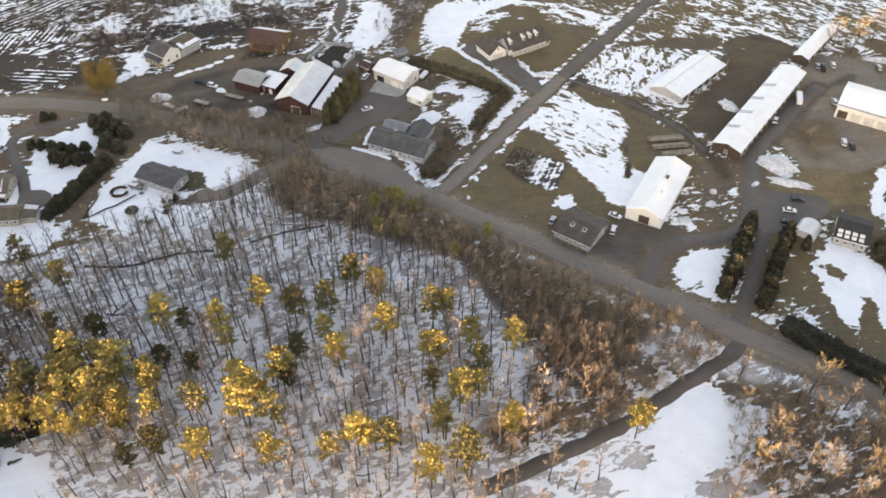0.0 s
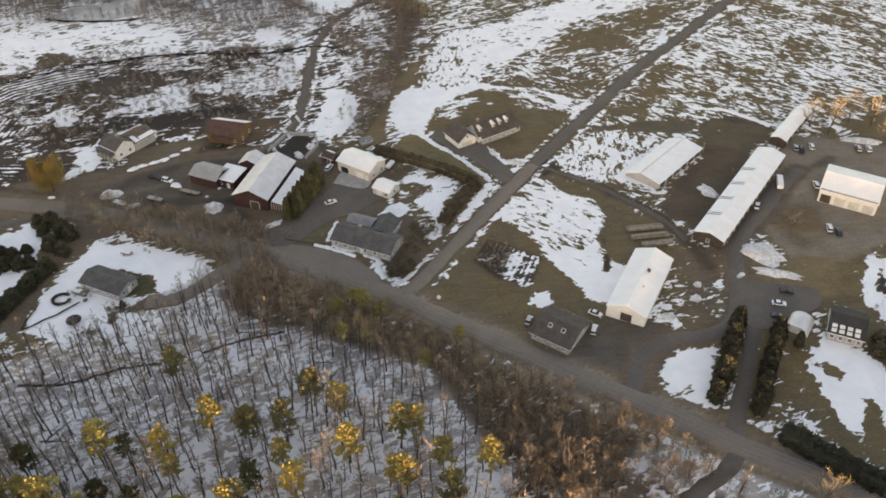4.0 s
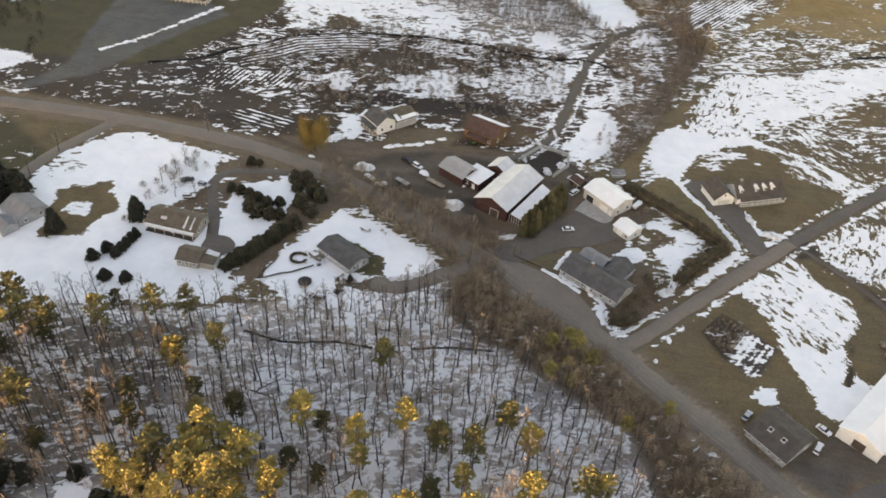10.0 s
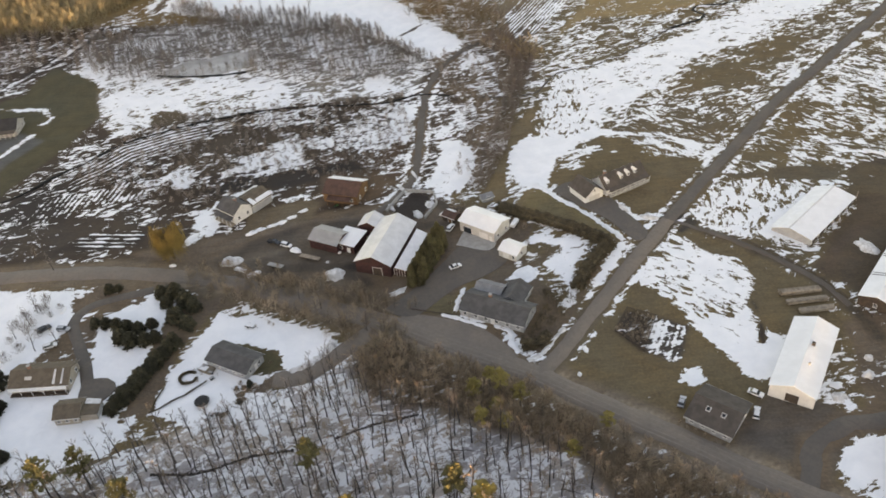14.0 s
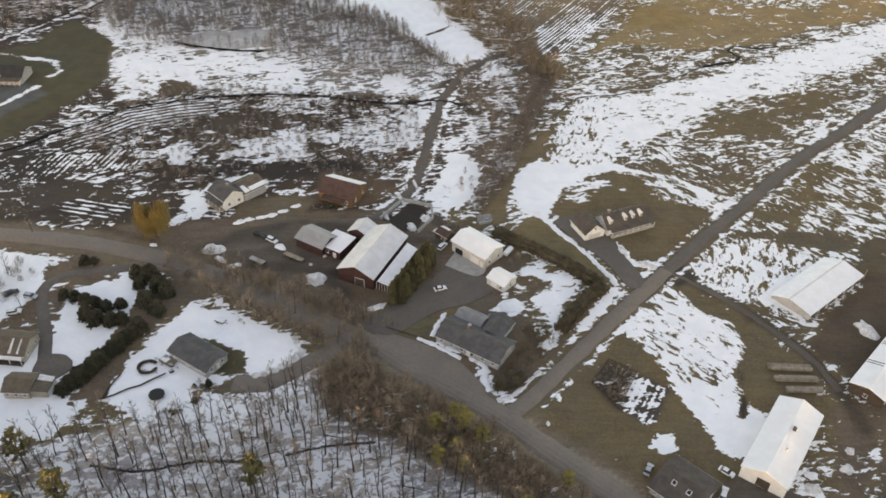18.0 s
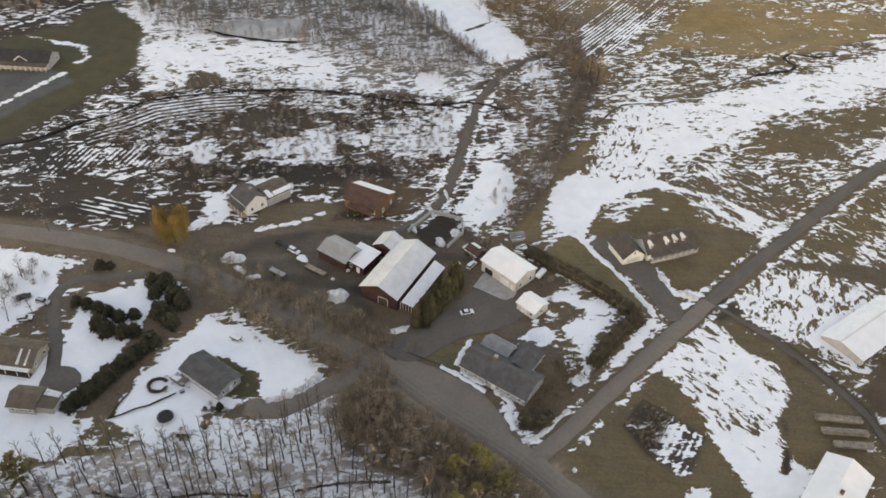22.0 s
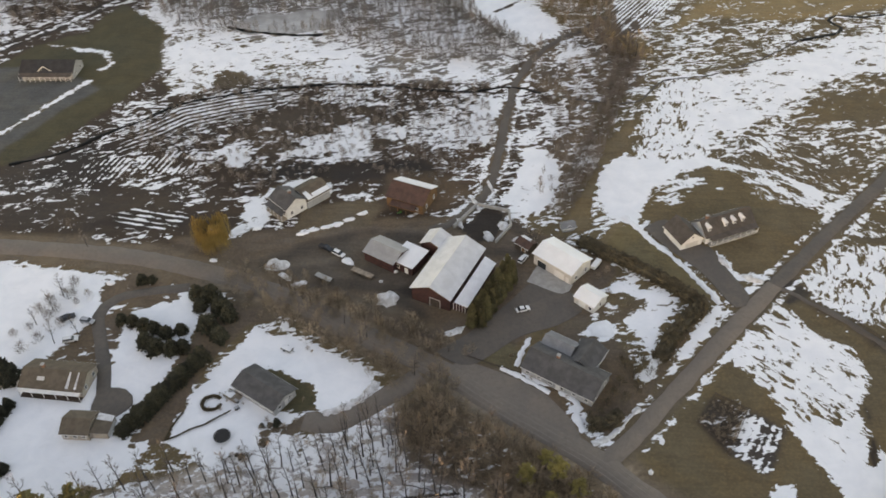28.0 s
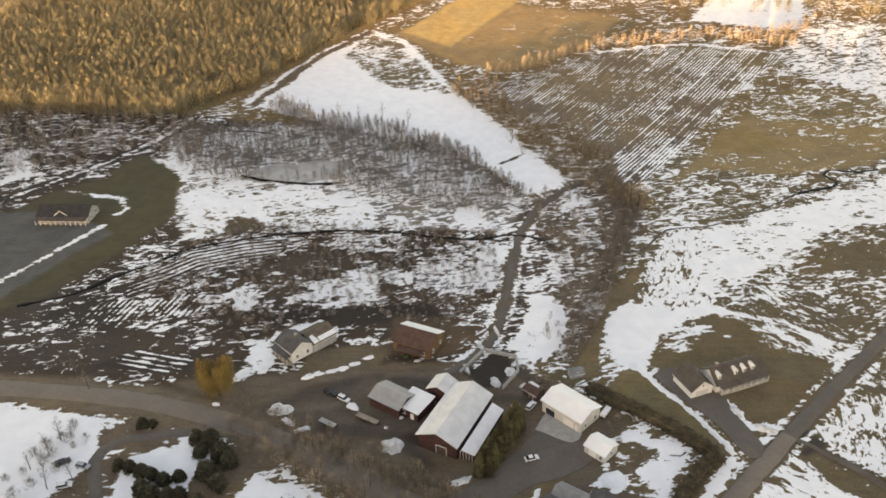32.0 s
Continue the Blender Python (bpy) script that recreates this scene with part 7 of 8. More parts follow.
hedge([(12, 243), (16, 240), (22, 236), (30, 231), (39, 224), (48, 216)], 2.8, 4.3, M["hedge"], "tall brown-green clipped hedge round a yard", 1)
hedge([(49, 214), (44, 209), (38, 201), (33, 191.5)], 2.8, 4.0, M["hedge"], "clipped hedge along the side road", 2)
hedge([(20, 171), (17, 167.5), (12, 167)], 1.8, 3.4, M["hedge"], "reddish bushes at the road corner", 3)
for i, (x, y, k) in enumerate(((25, 185, 1.6), (28, 189, 1.5), (21, 181, 1.4), (17, 174, 1.1), (12, 170, 0.8), (22, 176, 1.2), (23, 188, 1.3), (30, 186, 1.1), (26, 180, 1.2), (22, 190, 1.0), (19, 177.5, 1.2), (27, 193, 1.1), (15, 171, 0.9), (-4, 182, 0.4), (2, 178, 0.4), (6, 176, 0.45), (26, 214, 0.5), (20, 219, 0.6), (-10, 190, 0.5), (24, 195, 0.6), (53, 129.5, 0.42), (55, 128, 0.45), (57, 126.2, 0.4), (59.5, 124, 0.45), (62, 122, 0.4), (51.5, 131.5, 0.45))):
    plant("garden_shrub", (dark_shrubs if k > 0.75 else bush_stock)[i % 4], x, y, k, "dense brown shrub beside a house", "shrub", "garden shrubs")
for x, y, rx, ry in ((-94.4, 166.8, 2.7, 2.5),):
    hedge([(x + rx * math.cos(a), y + ry * math.sin(a)) for a in np.linspace(0.9, 6.0, 11)], 0.35, 0.75, M["hedge"], "low dark bed curving round a snowy lawn", int(-x))
hedge([(-103.5, 153.4), (-100.5, 155.2), (-97.2, 157.8), (-94.4, 159.2), (-92.1, 161.2), (-88.5, 164.3)], 0.3, 0.16, M["hedge"], "low dark border hedge across a snowy yard", 8)
hedge([(-103.4, 154), (-103, 157.7), (-102.2, 161.1), (-101.6, 162.6)], 0.3, 0.2, M["hedge"], "low dark garden border at the yard corner", 9)
for i, (x, y, k) in enumerate(((-85, 147.6, 0.6), (-83.4, 148.6, 0.7), (-82, 149.6, 0.6), (-80.4, 149.4, 0.7), (-79, 149.8, 0.55))):
    plant("brush_pile", heap_stock[i % 4], x, y, k, "dark heap of cut branches on snow", "brush", "branch heaps")
hedge([(114, 87), (121, 79), (130, 70), (138, 63), (145, 58)], 4.6, 6.0, M["spruce"], "long dark evergreen hedge along the road", 4)


def willow(x, y, high, label):
    """A broad crown of hanging yellow withes."""
    rnd = random.Random(7)
    tv, tf, cv, cf = [], [], [], []
    tube(tv, tf, Vector((0, 0, -0.4)), Vector((0.2, 0.1, high * 0.4)), 0.42, 0.3, 7)
    for i in range(11):
        t = 6.28 * i / 11 + rnd.uniform(-.2, .2)
        e = Vector((math.cos(t) * high * 0.28, math.sin(t) * high * 0.28, high * rnd.uniform(0.65, 0.92)))
        tube(tv, tf, Vector((0.2, 0.1, high * 0.36)), e, 0.16, 0.05, 4)
        for j in range(110):
            s = e * rnd.uniform(0.55, 1.1) + Vector((rnd.gauss(0, .9), rnd.gauss(0, .9), rnd.gauss(0, .5)))
            out = Vector((s.x, s.y, 0)).normalized() * rnd.uniform(0.2, 1.0)
            m = s + out * 0.7 + Vector((0, 0, 0.3))
            sprig(cv, cf, s, m, 0.06)
            sprig(cv, cf, m, m + out * rnd.uniform(0.3, 1.2) + Vector((0, 0, -min(m.z - 0.6, rnd.uniform(2.5, 9.0)))), 0.085)
    t = new("willow", mesh_of("trunk", tv, tf, M["bark"]))
    t.matrix_world = pose(x, y, -0.1)
    tagged(t, label, "tree")
    new("crown", mesh_of("crown", cv, cf, M["willow"])).parent = t


for x, y, k in ((-5, 242, 0.75), (-2, 245, 0.5)):
    plant("yard_tree", red_stock[1], x, y, k, "dense brown leafless tree beside the garage", "tree", "yard trees")
for i, (x, y, k) in enumerate(((-160, 198, 1.3), (-158, 202, 1.4), (-154, 205, 1.4), (-154, 211, 1.3), (-156, 196, 1.2), (-158, 182, 1.3), (-155, 186, 1.2), (-151, 193, 1.1), (-164, 188, 0.9), (-160, 191, 0.9), (-160, 168, 0.8), (-155, 199, 1.0), (-153, 207, 0.9), (-148, 207, 0.8), (-184, 216, 0.35), (-193, 211, 0.35), (-150, 203, 0.8))):
    plant("snow_shrub", grey_stock[i % 4], x, y, k, "pale grey leafless shrub on snow", "shrub", "snow shrubs")
sunlit_stock = stock("sunlit_yellow", BARE, M["bark"], M["sunlit_yellow"])
for i, (x, y) in enumerate(((199, 234), (204, 240), (220, 226), (226, 220), (230, 211), (241, 219), (250, 229), (194, 240), (212, 242), (236, 226), (228, 232), (246, 238), (256, 236))):
    plant("gold_tree", gold_stock[i % 4] if i % 3 else sunlit_stock[i % 5], x, y, random.uniform(1.4, 1.75) if i % 3 else random.uniform(0.85, 1.1), "tall leafless tree glowing in low sun", "tree", "sunlit yard trees")
for i, (x, y) in enumerate(((233, 206), (222, 199), (212, 188), (206, 178), (200, 168), (238, 211))):
    plant("field_shrub", bush_stock[i % 4], x, y, random.uniform(0.7, 1.2), "brown scrub at the edge of the white field", "shrub", "field edge scrub")
for i, (x, y, k) in enumerate(((-77, 162, 0.5), (-82, 152, 0.5), (-94, 141, 0.6), (-64, 155, 0.6), (-100, 146, 0.6), (-104, 131, 0.7), (-96, 168.5, 0.35), (-93, 170, 0.35), (-90.2, 168, 0.35), (-91, 164.8, 0.35), (-94.6, 164.6, 0.35), (-87, 170, 0.3), (-85.2, 167, 0.3), (-78, 159, 0.55), (-74, 154.5, 0.6), (-68, 151, 0.6), (-81, 149, 0.6), (-83.5, 150, 0.5), (-72, 160, 0.6), (-69, 162, 0.5), (-67.2, 156, 0.7), (-71.2, 188.6, 0.5), (-69.6, 187.6, 0.4), (-68.4, 170, 0.4), (20, 229, 0.9), (17, 226, 0.6), (27, 211, 0.5), (159, 177, 1.5), (162, 180, 1.0), (155, 172, 0.9))):
    plant("garden_shrub", bush_stock[i % 4], x, y, k, "leafless brown shrub beside a house", "shrub", "garden shrubs")
willow(-112.2, 230.6, 15.0, "weeping willow with yellow winter twigs")

# ---- vehicles ----
def wheel(parent, x, y, r, w):
    vs, fs = [], []
    tube(vs, fs, Vector((0, -w / 2, 0)), Vector((0, w / 2, 0)), r, r, 12)
    fs += [tuple(range(12))[::-1], tuple(range(12, 24))]
    o = part("wheel", mesh_of("wheel", vs, fs, M["black"]), None, parent)
    o.location = (x, y, r)
    vs, fs = [], []
    tube(vs, fs, Vector((0, -w / 2 - 0.02, 0)), Vector((0, w / 2 + 0.02, 0)), r * 0.58, r * 0.58, 10)
    fs += [tuple(range(10))[::-1], tuple(range(10, 20))]
    part("rim", mesh_of("rim", vs, fs, M["chrome"]), None, o)


def hull(points, half, top_in, bm=None):
    """A body from a side outline, drawn in towards the top."""
    bm = bm or bmesh.new()
    zmax, zmin = max(p[1] for p in points), min(p[1] for p in points)
    sides = []
    for s in (-1, 1):
        sides.append([bm.verts.new((x, s * (half - top_in * (z - zmin) / (zmax - zmin + 1e-6)), z)) for x, z in points])
    bm.faces.new(sides[0]), bm.faces.new(sides[1][::-1])
    for i in range(len(points)):
        j = (i + 1) % len(points)
        bm.faces.new((sides[0][j], sides[0][i], sides[1][i], sides[1][j]))
    return bm


def car(label, material, x, y, turn, style="sedan", group="parked cars"):
    c = thing("car" if style != "pickup" else "pickup_truck", label, "car" if style != "pickup" else "truck", x, y, turn, group, z=0.1)
    if style == "sedan":
        body = [(-2.25, 0.35), (2.2, 0.35), (2.28, 0.62), (2.1, 0.82), (1.1, 0.95), (-1.6, 0.98), (-2.25, 0.92), (-2.3, 0.6)]
        cab, roof = [(-1.75, 0.97), (1.0, 0.95), (0.35, 1.4), (-1.1, 1.42)], (-1.05, 0.32, 1.40)
    elif style == "suv":
        body = [(-2.3, 0.42), (2.25, 0.42), (2.35, 0.75), (2.2, 1.0), (1.2, 1.08), (-2.25, 1.1), (-2.35, 0.7)]
        cab, roof = [(-2.2, 1.09), (1.15, 1.07), (0.5, 1.68), (-2.0, 1.7)], (-1.95, 0.48, 1.68)
    else:
        body = [(-2.8, 0.5), (2.7, 0.5), (2.8, 0.85), (2.65, 1.08), (1.5, 1.15), (-2.8, 1.15)]
        cab, roof = [(-0.7, 1.14), (1.45, 1.13), (0.85, 1.78), (-0.5, 1.8)], (-0.48, 0.82, 1.78)
    bm = hull(body, 0.92, 0.06)
    bmesh.ops.bevel(bm, geom=list(bm.edges), offset=0.05, segments=2, affect="EDGES")
    part("body", bm, material, c)
    part("cabin_glass", hull(cab, 0.86, 0.16), M["glass"], c)
    part("roof", box(roof[0], roof[1], -0.7, 0.7, roof[2], roof[2] + 0.06, bevel=0.025), material, c)
    if style == "pickup":
        part("bed_liner", box(-2.65, -0.8, -0.75, 0.75, 1.15, 1.18), M["black"], c)
    lo, hi = min(p[0] for p in body), max(p[0] for p in body)
    for s in (-0.68, 0.68):
        part("headlight", box(hi - 0.14, hi + 0.02, s - 0.2, s + 0.2, 0.66, 0.82, bevel=0.02), M["chrome"], c)
        part("taillight", box(lo - 0.02, lo + 0.1, s - 0.16, s + 0.16, 0.7, 0.88, bevel=0.02), M["red_metal"], c)
    part("bumper", box(hi - 0.1, hi + 0.06, -0.8, 0.8, 0.38, 0.55, bevel=0.03), M["black"], c), part("bumper", box(lo - 0.06, lo + 0.1, -0.8, 0.8, 0.38, 0.55, bevel=0.03), M["black"], c)
    r = 0.33 if style == "sedan" else 0.39
    for wx in (lo + 0.85, hi - 0.9):
        for wy in (-0.84, 0.84):
            wheel(c, wx, wy, r, 0.22)
    return c


car("white sedan parked on the farm court", M["car_white"], -7.0, 209.3, 22)
car("silver sedan beside a brown-roofed house", M["car_silver"], 54.0, 138.5, 62)
car("white sedan near the metal barn", M["car_white"], 75.5, 139.2, -38)
car("white hatchback behind a brown-roofed house", M["car_white"], 73.2, 132.0, 65, "suv")
for x, y, a, m, st in ((187, 224, 72, "car_white", "suv"), (176.5, 198, 75, "car_white", "suv"), (205, 220.5, 75, "car_silver", "suv"), (209, 219.5, 75, "car_white", "suv"), (149, 188, 60, "car_white", "sedan"), (214.5, 209, 72, "car_white", "pickup"), (169, 172, 70, "car_white", "suv"), (180.5, 224, 70, "car_silver", "sedan"), (132, 131, -25, "car_dark", "sedan")):
    car("vehicle parked in the workshop yard", M[m], x, y, a, st, "yard vehicles")
car("black pickup truck in the farmyard", M["car_dark"], -74.5, 233.8, -28, "pickup", "farmyard vehicles")
car("white van-like wagon behind a black pickup", M["car_white"], -69.6, 231.2, -30, "suv", "farmyard vehicles")
for x, y, a, m in ((192.2, 101.0, 55, "car_dark"), (183.2, 89.0, 55, "car_white")):
    car("car standing on a dark house drive", M[m], x, y, a, "suv", "drive cars")


def trailer(x, y, turn, long, wide, material, label, load=0.0):
    t = thing("trailer", label, "trailer", x, y, turn)
    part("bed", box(-long / 2, long / 2, -wide / 2, wide / 2, 0.55, 0.72, bevel=0.02), M["dark_wood"], t)
    if load:
        part("load", box(-long / 2 + 0.1, long / 2 - 0.1, -wide / 2 + 0.1, wide / 2 - 0.1, 0.72, 0.72 + load, bevel=0.12), material, t)
    part("drawbar", box(long / 2, long / 2 + 1.2, -0.06, 0.06, 0.55, 0.65), M["black"], t)
    for s in (-wide / 2 - 0.08, wide / 2 + 0.08):
        wheel(t, -0.4, s, 0.36, 0.2)


trailer(163.0, 200.5, 70, 7.5, 2.4, M["car_white"], "white box trailer beside the long barn", 1.9)
trailer(-77.5, 188.2, -25, 3.6, 2.0, M["snow"], "flat trailer carrying a load of snow", 0.35)
trailer(-60.0, 222.5, -26, 8.5, 2.2, M["pale_wood"], "long hay trailer in the farmyard", 0.25)
trailer(-72.5, 219.5, -26, 6.5, 2.2, M["concrete"], "grey flat trailer by the road", 0.3)

# ---- yard things ----
def mound(name, x, y, rx, ry, high, material, label, category, seed=0, turn=0.0):
    """A lumpy heap."""
    rnd = random.Random(seed)
    vs, fs = [], []
    rings, seg = 6, 16
    wob_ = [rnd.uniform(0.75, 1.2) for _ in range(seg)]
    for k in range(rings):
        f = 1 - k / rings
        for i in range(seg):
            a = 6.2832 * i / seg
            r = f * wob_[i] * rnd.uniform(0.93, 1.07)
            vs.append(Vector((rx * r * math.cos(a), ry * r * math.sin(a), high * (1 - f * f) * rnd.uniform(0.8, 1.1) - (0.35 if k == 0 else 0))))
    vs.append(Vector((0, 0, high)))
    for k in range(rings - 1):
        for i in range(seg):
            j = (i + 1) % seg
            fs.append((k * seg + i, k * seg + j, (k + 1) * seg + j, (k + 1) * seg + i))
    for i in range(seg):
        fs.append(((rings - 1) * seg + i, (rings - 1) * seg + (i + 1) % seg, len(vs) - 1))
    o = new(name, mesh_of(name, vs, fs, material, True))
    o.matrix_world = pose(x, y, float(rise(x, y)), 0, 0, turn)
    return tagged(o, label, category)


for i, (x, y, rx, ry, h, a) in enumerate(((140, 162, 5.5, 8, 2.2, 40), (140.5, 151.5, 8.5, 2.2, 1.4, -24), (-90, 225, 4.0, 3.0, 2.0, 10), (-50, 211.5, 4.0, 3.4, 2.6, 0), (-14.5, 250, 2.2, 3.0, 1.2, 0), (-19.5, 244, 1.8, 3.0, 1.0, 30), (66.5, 228.6, 3.6, 1.6, 0.8, -25), (58.4, 236, 1.6, 3.4, 0.6, 20), (-27.5, 199, 4.0, 1.6, 0.7, 30), (134.8, 200, 3.2, 5.0, 1.5, 20), (98, 135.5, 2.6, 2.0, 1.0, 20))):
    mound("snow_drift", x, y, rx, ry, h, M["dirty_snow"], "ploughed heap of old snow", "snow drift", i, a)
for i, (x, y, rx, ry, h, a) in enumerate(((16.8, 203.2, 4.6, 4.2, 0.5, 0), (-108, 242, 2.0, 4.0, 0.5, -30), (-101, 244, 1.6, 2.6, 0.4, -40), (-112, 226, 1.6, 1.0, 0.4, 0), (-86, 220, 3.0, 1.2, 0.6, -30), (-79, 217.5, 1.4, 1.0, 0.4, 0), (-143, 213, 1.6, 1.2, 0.4, 0), (-147, 206, 1.0, 2.2, 0.5, 0), (99, 140, 2.2, 1.6, 0.6, 0), (31, 163.5, 0.8, 1.8, 0.4, 0), (-58, 306, 2.0, 6.0, 0.5, 15), (-120, 284, 5.0, 5.0, 0.3, 0))):
    mound("snow_drift", x, y, rx, ry, h, M["snow"], "leftover drift of snow on bare ground", "snow drift", 13 + i, a)


def beam_stack(x, y, turn, count, long, label):
    s = thing("lumber_stack", label, "lumber", x, y, turn)
    for i in range(count):
        row, lay = i % 4, i // 4
        part("beam", box(-long / 2 + random.uniform(-.4, .4), long / 2 + random.uniform(-.4, .4), row * 0.55 - 1.1, row * 0.55 - 0.6, lay * 0.42, lay * 0.42 + 0.4, bevel=0.02), M["pale_wood"], s)


beam_stack(104, 180.5, 1, 12, 13.0, "stack of long grey timber beams")
beam_stack(104.5, 176, 2, 10, 13.5, "middle stack of long timber beams")
beam_stack(106, 171.6, 3, 8, 11.0, "lower stack of long timber beams")
bunk = thing("storage_bay", "concrete silage bay with dark earth floor", "storage bay", -21, 248, 0)
for a, b in (((-32, 248), (-24.5, 261)), ((-24.5, 261), (-13, 258)), ((-13, 258), (-12, 250)), ((-12, 250), (-17, 241))):
    l = math.hypot(b[0] - a[0], b[1] - a[1])
    o = part("wall", box(0, l, -0.35, 0.35, -0.3, 1.2, bevel=0.06), M["concrete"], bunk)
    o.matrix_basis = pose(a[0] + 21, a[1] - 248, 0, 0, 0, heading(a, b))
tramp = thing("trampoline", "round black trampoline on the snowy lawn", "trampoline", -87.9, 155.6)
vs, fs = [], []
tube(vs, fs, Vector((0, 0, 0.78)), Vector((0, 0, 0.84)), 2.15, 2.15, 24)
fs += [tuple(range(24))[::-1], tuple(range(24, 48))]
part("mat", mesh_of("mat", vs, fs, M["black"]), None, tramp)
vs, fs = [], []
for i in range(24):
    a, b = 6.2832 * i / 24, 6.2832 * (i + 1) / 24
    tube(vs, fs, Vector((2.3 * math.cos(a), 2.3 * math.sin(a), 0.86)), Vector((2.3 * math.cos(b), 2.3 * math.sin(b), 0.86)), 0.1, 0.1, 5)
part("frame", mesh_of("frame", vs, fs, M["car_dark"]), None, tramp)
for i in range(6):
    a = 6.2832 * i / 6
    vs, fs = [], []
    tube(vs, fs, Vector((2.25 * math.cos(a), 2.25 * math.sin(a), -0.2)), Vector((2.25 * math.cos(a), 2.25 * math.sin(a), 0.82)), 0.04, 0.04, 5)
    part("leg", mesh_of("leg", vs, fs, M["chrome"]), None, tramp)


def rail_fence(line, label, high=1.1, gap=2.4, material="dark_wood"):
    f = thing("fence", label, "fence", line[0][0], line[0][1])
    for a, b in zip(line, line[1:]):
        l = math.hypot(b[0] - a[0], b[1] - a[1])
        h = heading(a, b)
        n = max(1, round(l / gap))
        for i in range(n + (b == line[-1])):
            o = part("post", box(-0.08, 0.08, -0.08, 0.08, -0.4, high, bevel=0.015), M[material], f)
            o.matrix_basis = pose(a[0] - line[0][0] + (b[0] - a[0]) * i / n, a[1] - line[0][1] + (b[1] - a[1]) * i / n, 0, 0, 0, h)
        for z in (0.4 * high, 0.85 * high):
            o = part("rail", box(0, l, -0.05, 0.05, z - 0.08, z + 0.08, bevel=0.015), M[material], f)
            o.matrix_basis = pose(a[0] - line[0][0], a[1] - line[0][1], 0, 0, 0, h)


rail_fence([(-23, 189.2), (-16, 186.6), (-9, 184.3)], "low dark roadside rail before the grey house", 0.7)
rail_fence([(121, 166), (112, 188), (104, 199), (93, 212)], "wooden field fence along a farm lane", 1.2, 4.0)
rail_fence([(172, 158), (196, 150), (207, 143)], "pale wooden fence along a garden", 1.0, 4.0, "pale_wood")


def log(x, y, turn, long, r, label, seed):
    """A fallen trunk as one bent, tapering piece."""
    rnd = random.Random(seed)
    vs, fs = [], []
    for i in range(7):
        c, k = Vector((-long / 2 + long * i / 6, rnd.uniform(-.25, .25), r * 0.8)), r * (1.1 - i / 9)
        vs += [c + Vector((0, k * math.cos(a * math.pi / 3), k * math.sin(a * math.pi / 3))) for a in range(6)]
    for i in range(6):
        for a in range(6):
            fs.append((i * 6 + a, i * 6 + (a + 1) % 6, i * 6 + 6 + (a + 1) % 6, i * 6 + 6 + a))
    fs += [tuple(range(6))[::-1], tuple(range(36, 42))]
    o = new("fallen_log", mesh_of("fallen_log", vs, fs, M["bark"]))
    o.matrix_world = pose(x, y, 0, 0, 0, turn)
    tagged(o, label, "log", "fallen logs")


def stone_wall(line, label, seed):
    """An old dry wall of tumbled stones."""
    rnd = random.Random(seed)
    bm = bmesh.new()
    for p in smooth_line(line, 0.4):
        for k in range(2):
            s = rnd.uniform(0.14, 0.26)
            x, y, z = p.x + rnd.uniform(-.2, .2), p.y + rnd.uniform(-.2, .2), k * 0.24
            box(x - s, x + s, y - s, y + s, z - 0.2, z + s * 1.1, bm)
    o = part("stone_wall", bm, M["bark"], None)
    tagged(o, label, "wall")


stone_wall([(-46, 137), (-34, 141), (-22, 143)], "old dark dry-stone wall in the woods", 1)
stone_wall([(-98, 130), (-84, 129), (-70, 133), (-58, 134)], "old dark dry-stone wall below the ranch yard", 2)
for i, (x, y, a, l) in enumerate(((-126, 99, 15, 9), (-120, 103, -12, 8), (-136, 119, 5, 12), (-82, 108, -8, 9), (-70, 112, 28, 7), (-40, 118, 30, 8), (-30, 110, -20, 7), (-88, 96, 10, 8), (-8, 122, 55, 8))):
    log(x, y, a, l, 0.22, "dark fallen trunk on the snowy forest floor", i)

for i, (x, y) in enumerate(scatter(NEAR_WOOD, 44, 8.0, 71, CLEAR)):
    log(x, y, random.uniform(-40, 60), random.uniform(4, 9), random.uniform(0.13, 0.2), "thin fallen trunk on the snowy forest floor", 100 + i)
for i, (x, y, a) in enumerate(((-105.4, 58, 100), (-103.8, 59.6, 98), (-112.6, 60.8, 55), (-99.5, 59, 20))):
    log(x, y, a, 3.4, 0.45, "short thick log lying in a snowy clearing", 200 + i)
rail_fence([(47.5, 180), (55.7, 175), (48.4, 160), (41.5, 170), (47.5, 180)], "weathered fence round a dug garden bed", 1.1, 2.6)
car("white hatchback beside the garage", M["car_white"], -7.5, 232.5, 60, "suv", "farmyard vehicles")
trailer(16.5, 231.0, 60, 5.0, 2.0, M["car_white"], "small white trailer behind the garage", 1.2)
for x, y, a, m in ((-145, 187, 20, "car_white"), (-143, 195, -10, "car_silver"), (-150, 196, 40, "car_dark")):
    car("car parked behind the tan ranch house", M[m], x, y, a, "suv", "ranch cars")
for x, y in ((-84.6, 241.8), (-81, 243.8), (-77, 245.6), (-73, 247.6), (-69.4, 250.2), (-65.2, 253.8)):
    mound("snow_drift", x, y, 2.4, 1.1, 0.6, M["snow"], "low ridge of leftover snow in the farmyard", "snow drift", int(-x), 18)
ribbon("snow_bank", [(-13, 185.8), (-8, 183.2), (-3, 180.2), (1.4, 177.4)], 0.8, M["snow"], "ploughed strip of snow along a parking kerb", 0.2, 0.25, 0.2, 30, "snow drift", 1.0)
ribbon("snow_bank", [(-62, 165.4), (-55.5, 168.6), (-51, 172.8), (-48.8, 177.6)], 1.8, M["dirty_snow"], "dirty ploughed bank beside a drive", 0.4, 0.45, 0.5, 31, "snow drift", 1.0)
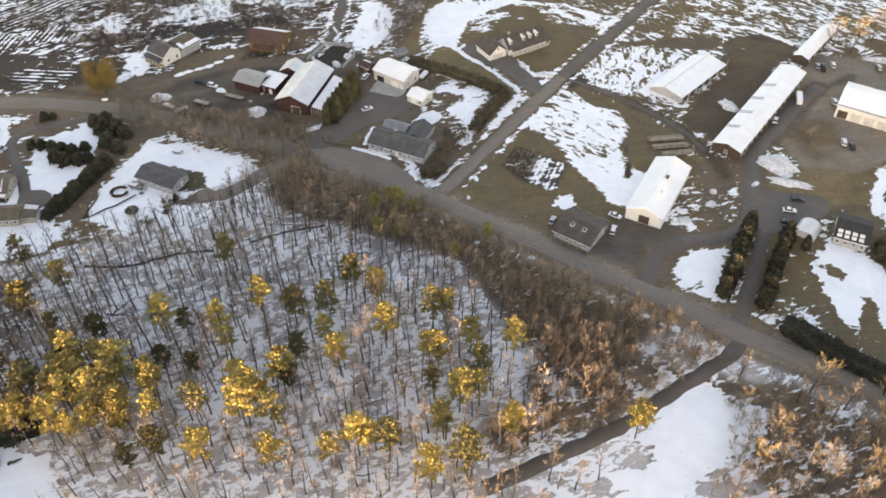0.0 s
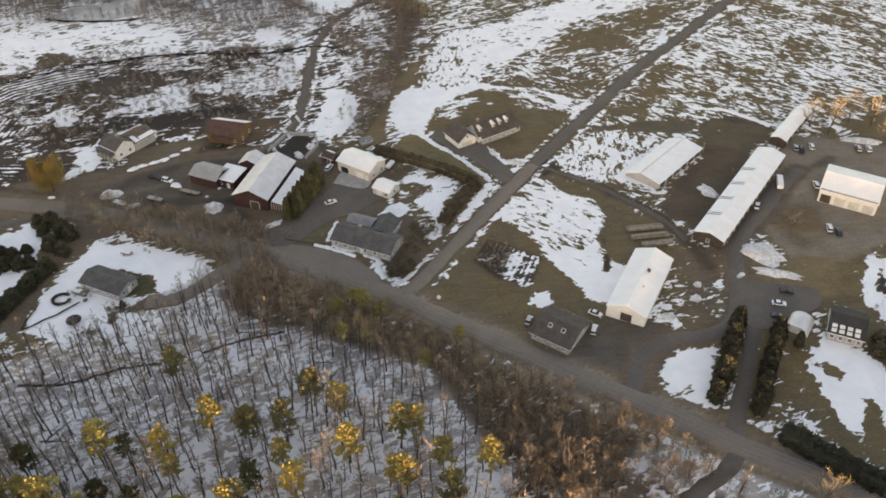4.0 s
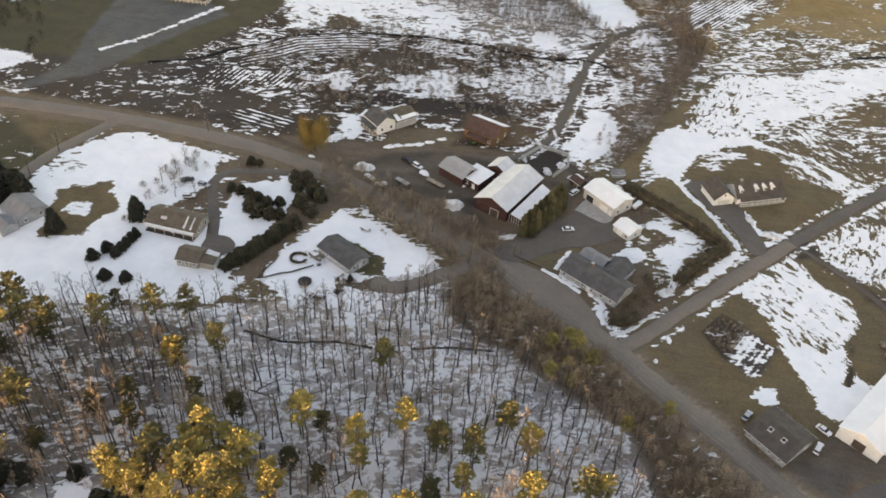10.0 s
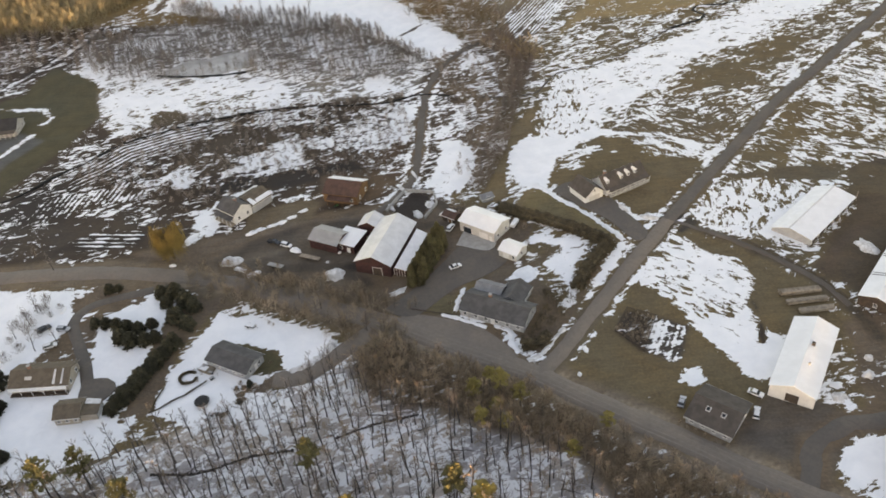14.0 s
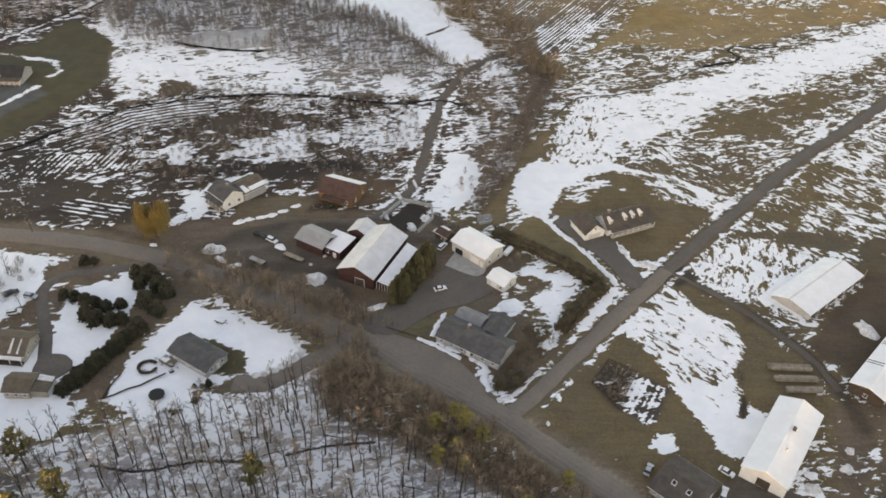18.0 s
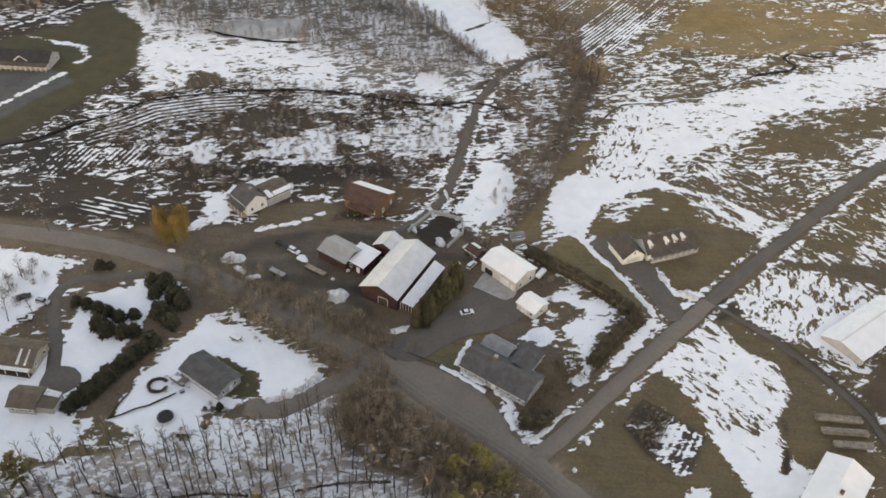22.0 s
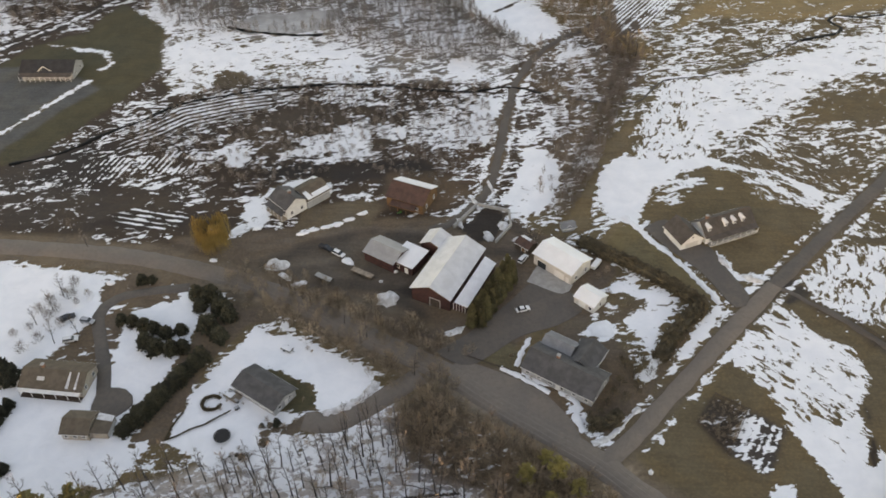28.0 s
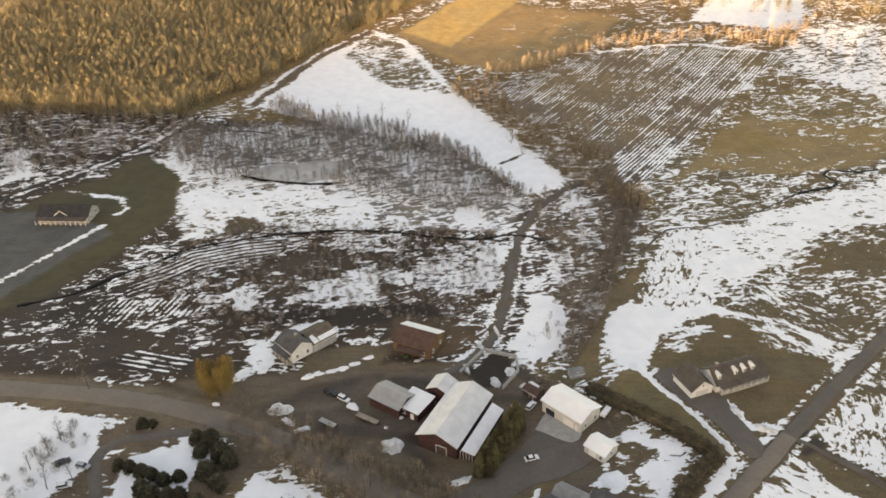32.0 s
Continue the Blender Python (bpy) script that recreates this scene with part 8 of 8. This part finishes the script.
ribbon("snow_bank", [(-8.7, 186.5), (-7, 192), (-4.6, 198)], 1.1, M["snow"], "strip of snow at the end of a grey house", 0.1, 0.35, 0.1, 32, "snow drift", 1.0)
ribbon("snow_bank", [(-6.5, 184.6), (-2, 181.6), (1.8, 180.2)], 1.5, M["snow"], "old snow on a bed before a grey house", 0.1, 0.5, 0.12, 33, "snow drift", 1.0)
ribbon("snow_bank", [(4.4, 178.6), (9, 173.6), (8.6, 169.2), (10.6, 164.4)], 1.7, M["snow"], "old snow on a bed by the road corner", 0.1, 0.6, 0.12, 34, "snow drift", 1.0)
ribbon("snow_bank", [(12.4, 161), (18, 164), (22.6, 169.4), (26, 174)], 1.0, M["dirty_snow"], "thin snow along the side road verge", 0.1, 0.5, 0.1, 35, "snow drift", 1.0)
ribbon("snow_bank", [(27.5, 258), (30.5, 254), (37, 244.6), (43.4, 235.6), (49.6, 226.2), (53, 220.4), (54.6, 216)], 1.5, M["snow"], "narrow ploughed bank along a dark court", 0.12, 0.5, 0.18, 36, "snow drift", 1.0)
ribbon("snow_bank", [(160, 260), (166.2, 255.8), (171.6, 250.6), (178.3, 242.8)], 1.7, M["snow"], "long bank of snow at the edge of dark soil", 0.2, 0.5, 0.3, 37, "snow drift", 1.0)
car("dark sedan parked in the workshop yard", M["car_dark"], 171.2, 169.4, 75, "sedan", "yard vehicles")
car("dark pickup parked in the workshop yard", M["car_dark"], 182.0, 222.4, 72, "pickup", "yard vehicles")
mound("snow_drift", 27.2, 153.1, 0.7, 0.7, 1.2, M["snow"], "small lump of snow on a post by the junction", "snow drift", 311)
tractor = thing("garden_tractor", "small green garden tractor beside the rust-brown house", "tractor", -52.0, 254.5, 35)
part("body", box(-0.9, 0.9, -0.4, 0.4, 0.4, 0.95, bevel=0.1), M["green"], tractor)
part("seat", box(-0.8, -0.3, -0.3, 0.3, 0.95, 1.3, bevel=0.06), M["black"], tractor)
for wx, wr in ((-0.6, 0.42), (0.65, 0.28)):
    for wy in (-0.5, 0.5):
        wheel(tractor, wx, wy, wr, 0.24)
for i, (x, y, rx, ry, h, a) in enumerate(((-30, 250.6, 0.9, 3.4, 0.7, 22), (-25, 262, 0.9, 4.4, 0.7, 22), (-20.5, 273, 0.8, 4.0, 0.5, 18), (-81, 216, 1.8, 1.4, 0.9, 20), (-49.5, 224.5, 1.0, 0.7, 0.5, 0), (-53.5, 219.5, 0.8, 0.6, 0.4, 10), (-12.5, 233.5, 1.6, 1.0, 0.6, 40), (-9.5, 243.4, 2.4, 1.2, 0.7, 30), (128.5, 152, 2.4, 1.0, 0.6, 40), (112.6, 149.4, 1.5, 1.3, 0.8, 0), (109.8, 143, 2.2, 1.7, 1.0, 20))):
    mound("snow_drift", x, y, rx, ry, h, M["dirty_snow"], "ridge of old grey snow beside a yard", "snow drift", 330 + i, a)
car("dark sedan parked on the court by the entrance", M["car_dark"], 139.8, 142.2, -18)
car("white sedan parked on the court by the entrance", M["car_white"], 134.8, 136.8, -18)
pool = thing("round_pool", "round covered pool in a snowy clearing", "pool", -91, 42)
vs, fs = [], []
tube(vs, fs, Vector((0, 0, -0.2)), Vector((0, 0, 1.0)), 2.8, 2.8, 24)
fs.append(tuple(range(24, 48)))
part("pool_wall", mesh_of("pool_wall", vs, fs, M["car_dark"]), None, pool)
vs, fs = [], []
for i in range(24):
    a, b = 6.2832 * i / 24, 6.2832 * (i + 1) / 24
    tube(vs, fs, Vector((2.8 * math.cos(a), 2.8 * math.sin(a), 1.02)), Vector((2.8 * math.cos(b), 2.8 * math.sin(b), 1.02)), 0.14, 0.14, 5)
part("rim", mesh_of("rim", vs, fs, M["dirty_snow"]), None, pool)
hut = thing("shed", "tiny white garden hut in a snowy clearing", "shed", -101, 37, 28)
block(hut, 0, 0, 2.6, 2.2, 1.8, 2.5, M["white"], M["charcoal"], front=1)
mound("snow_drift", -66.0, 228.4, 2.8, 1.6, 0.7, M["snow"], "snow heaped beside the parked wagon", "snow drift", 310, -35)
mound("snow_drift", 210.0, 226.5, 8.5, 2.4, 1.5, M["dirty_snow"], "long ploughed bank of old snow behind parked cars", "snow drift", 301, -18)
mound("snow_drift", 199.0, 170.0, 3.6, 5.0, 1.3, M["dirty_snow"], "ploughed heap of dirty snow at the yard edge", "snow drift", 302, 10)
mound("snow_drift", 213.0, 186.0, 3.2, 1.6, 0.9, M["dirty_snow"], "small ploughed heap at the field edge", "snow drift", 303, -30)
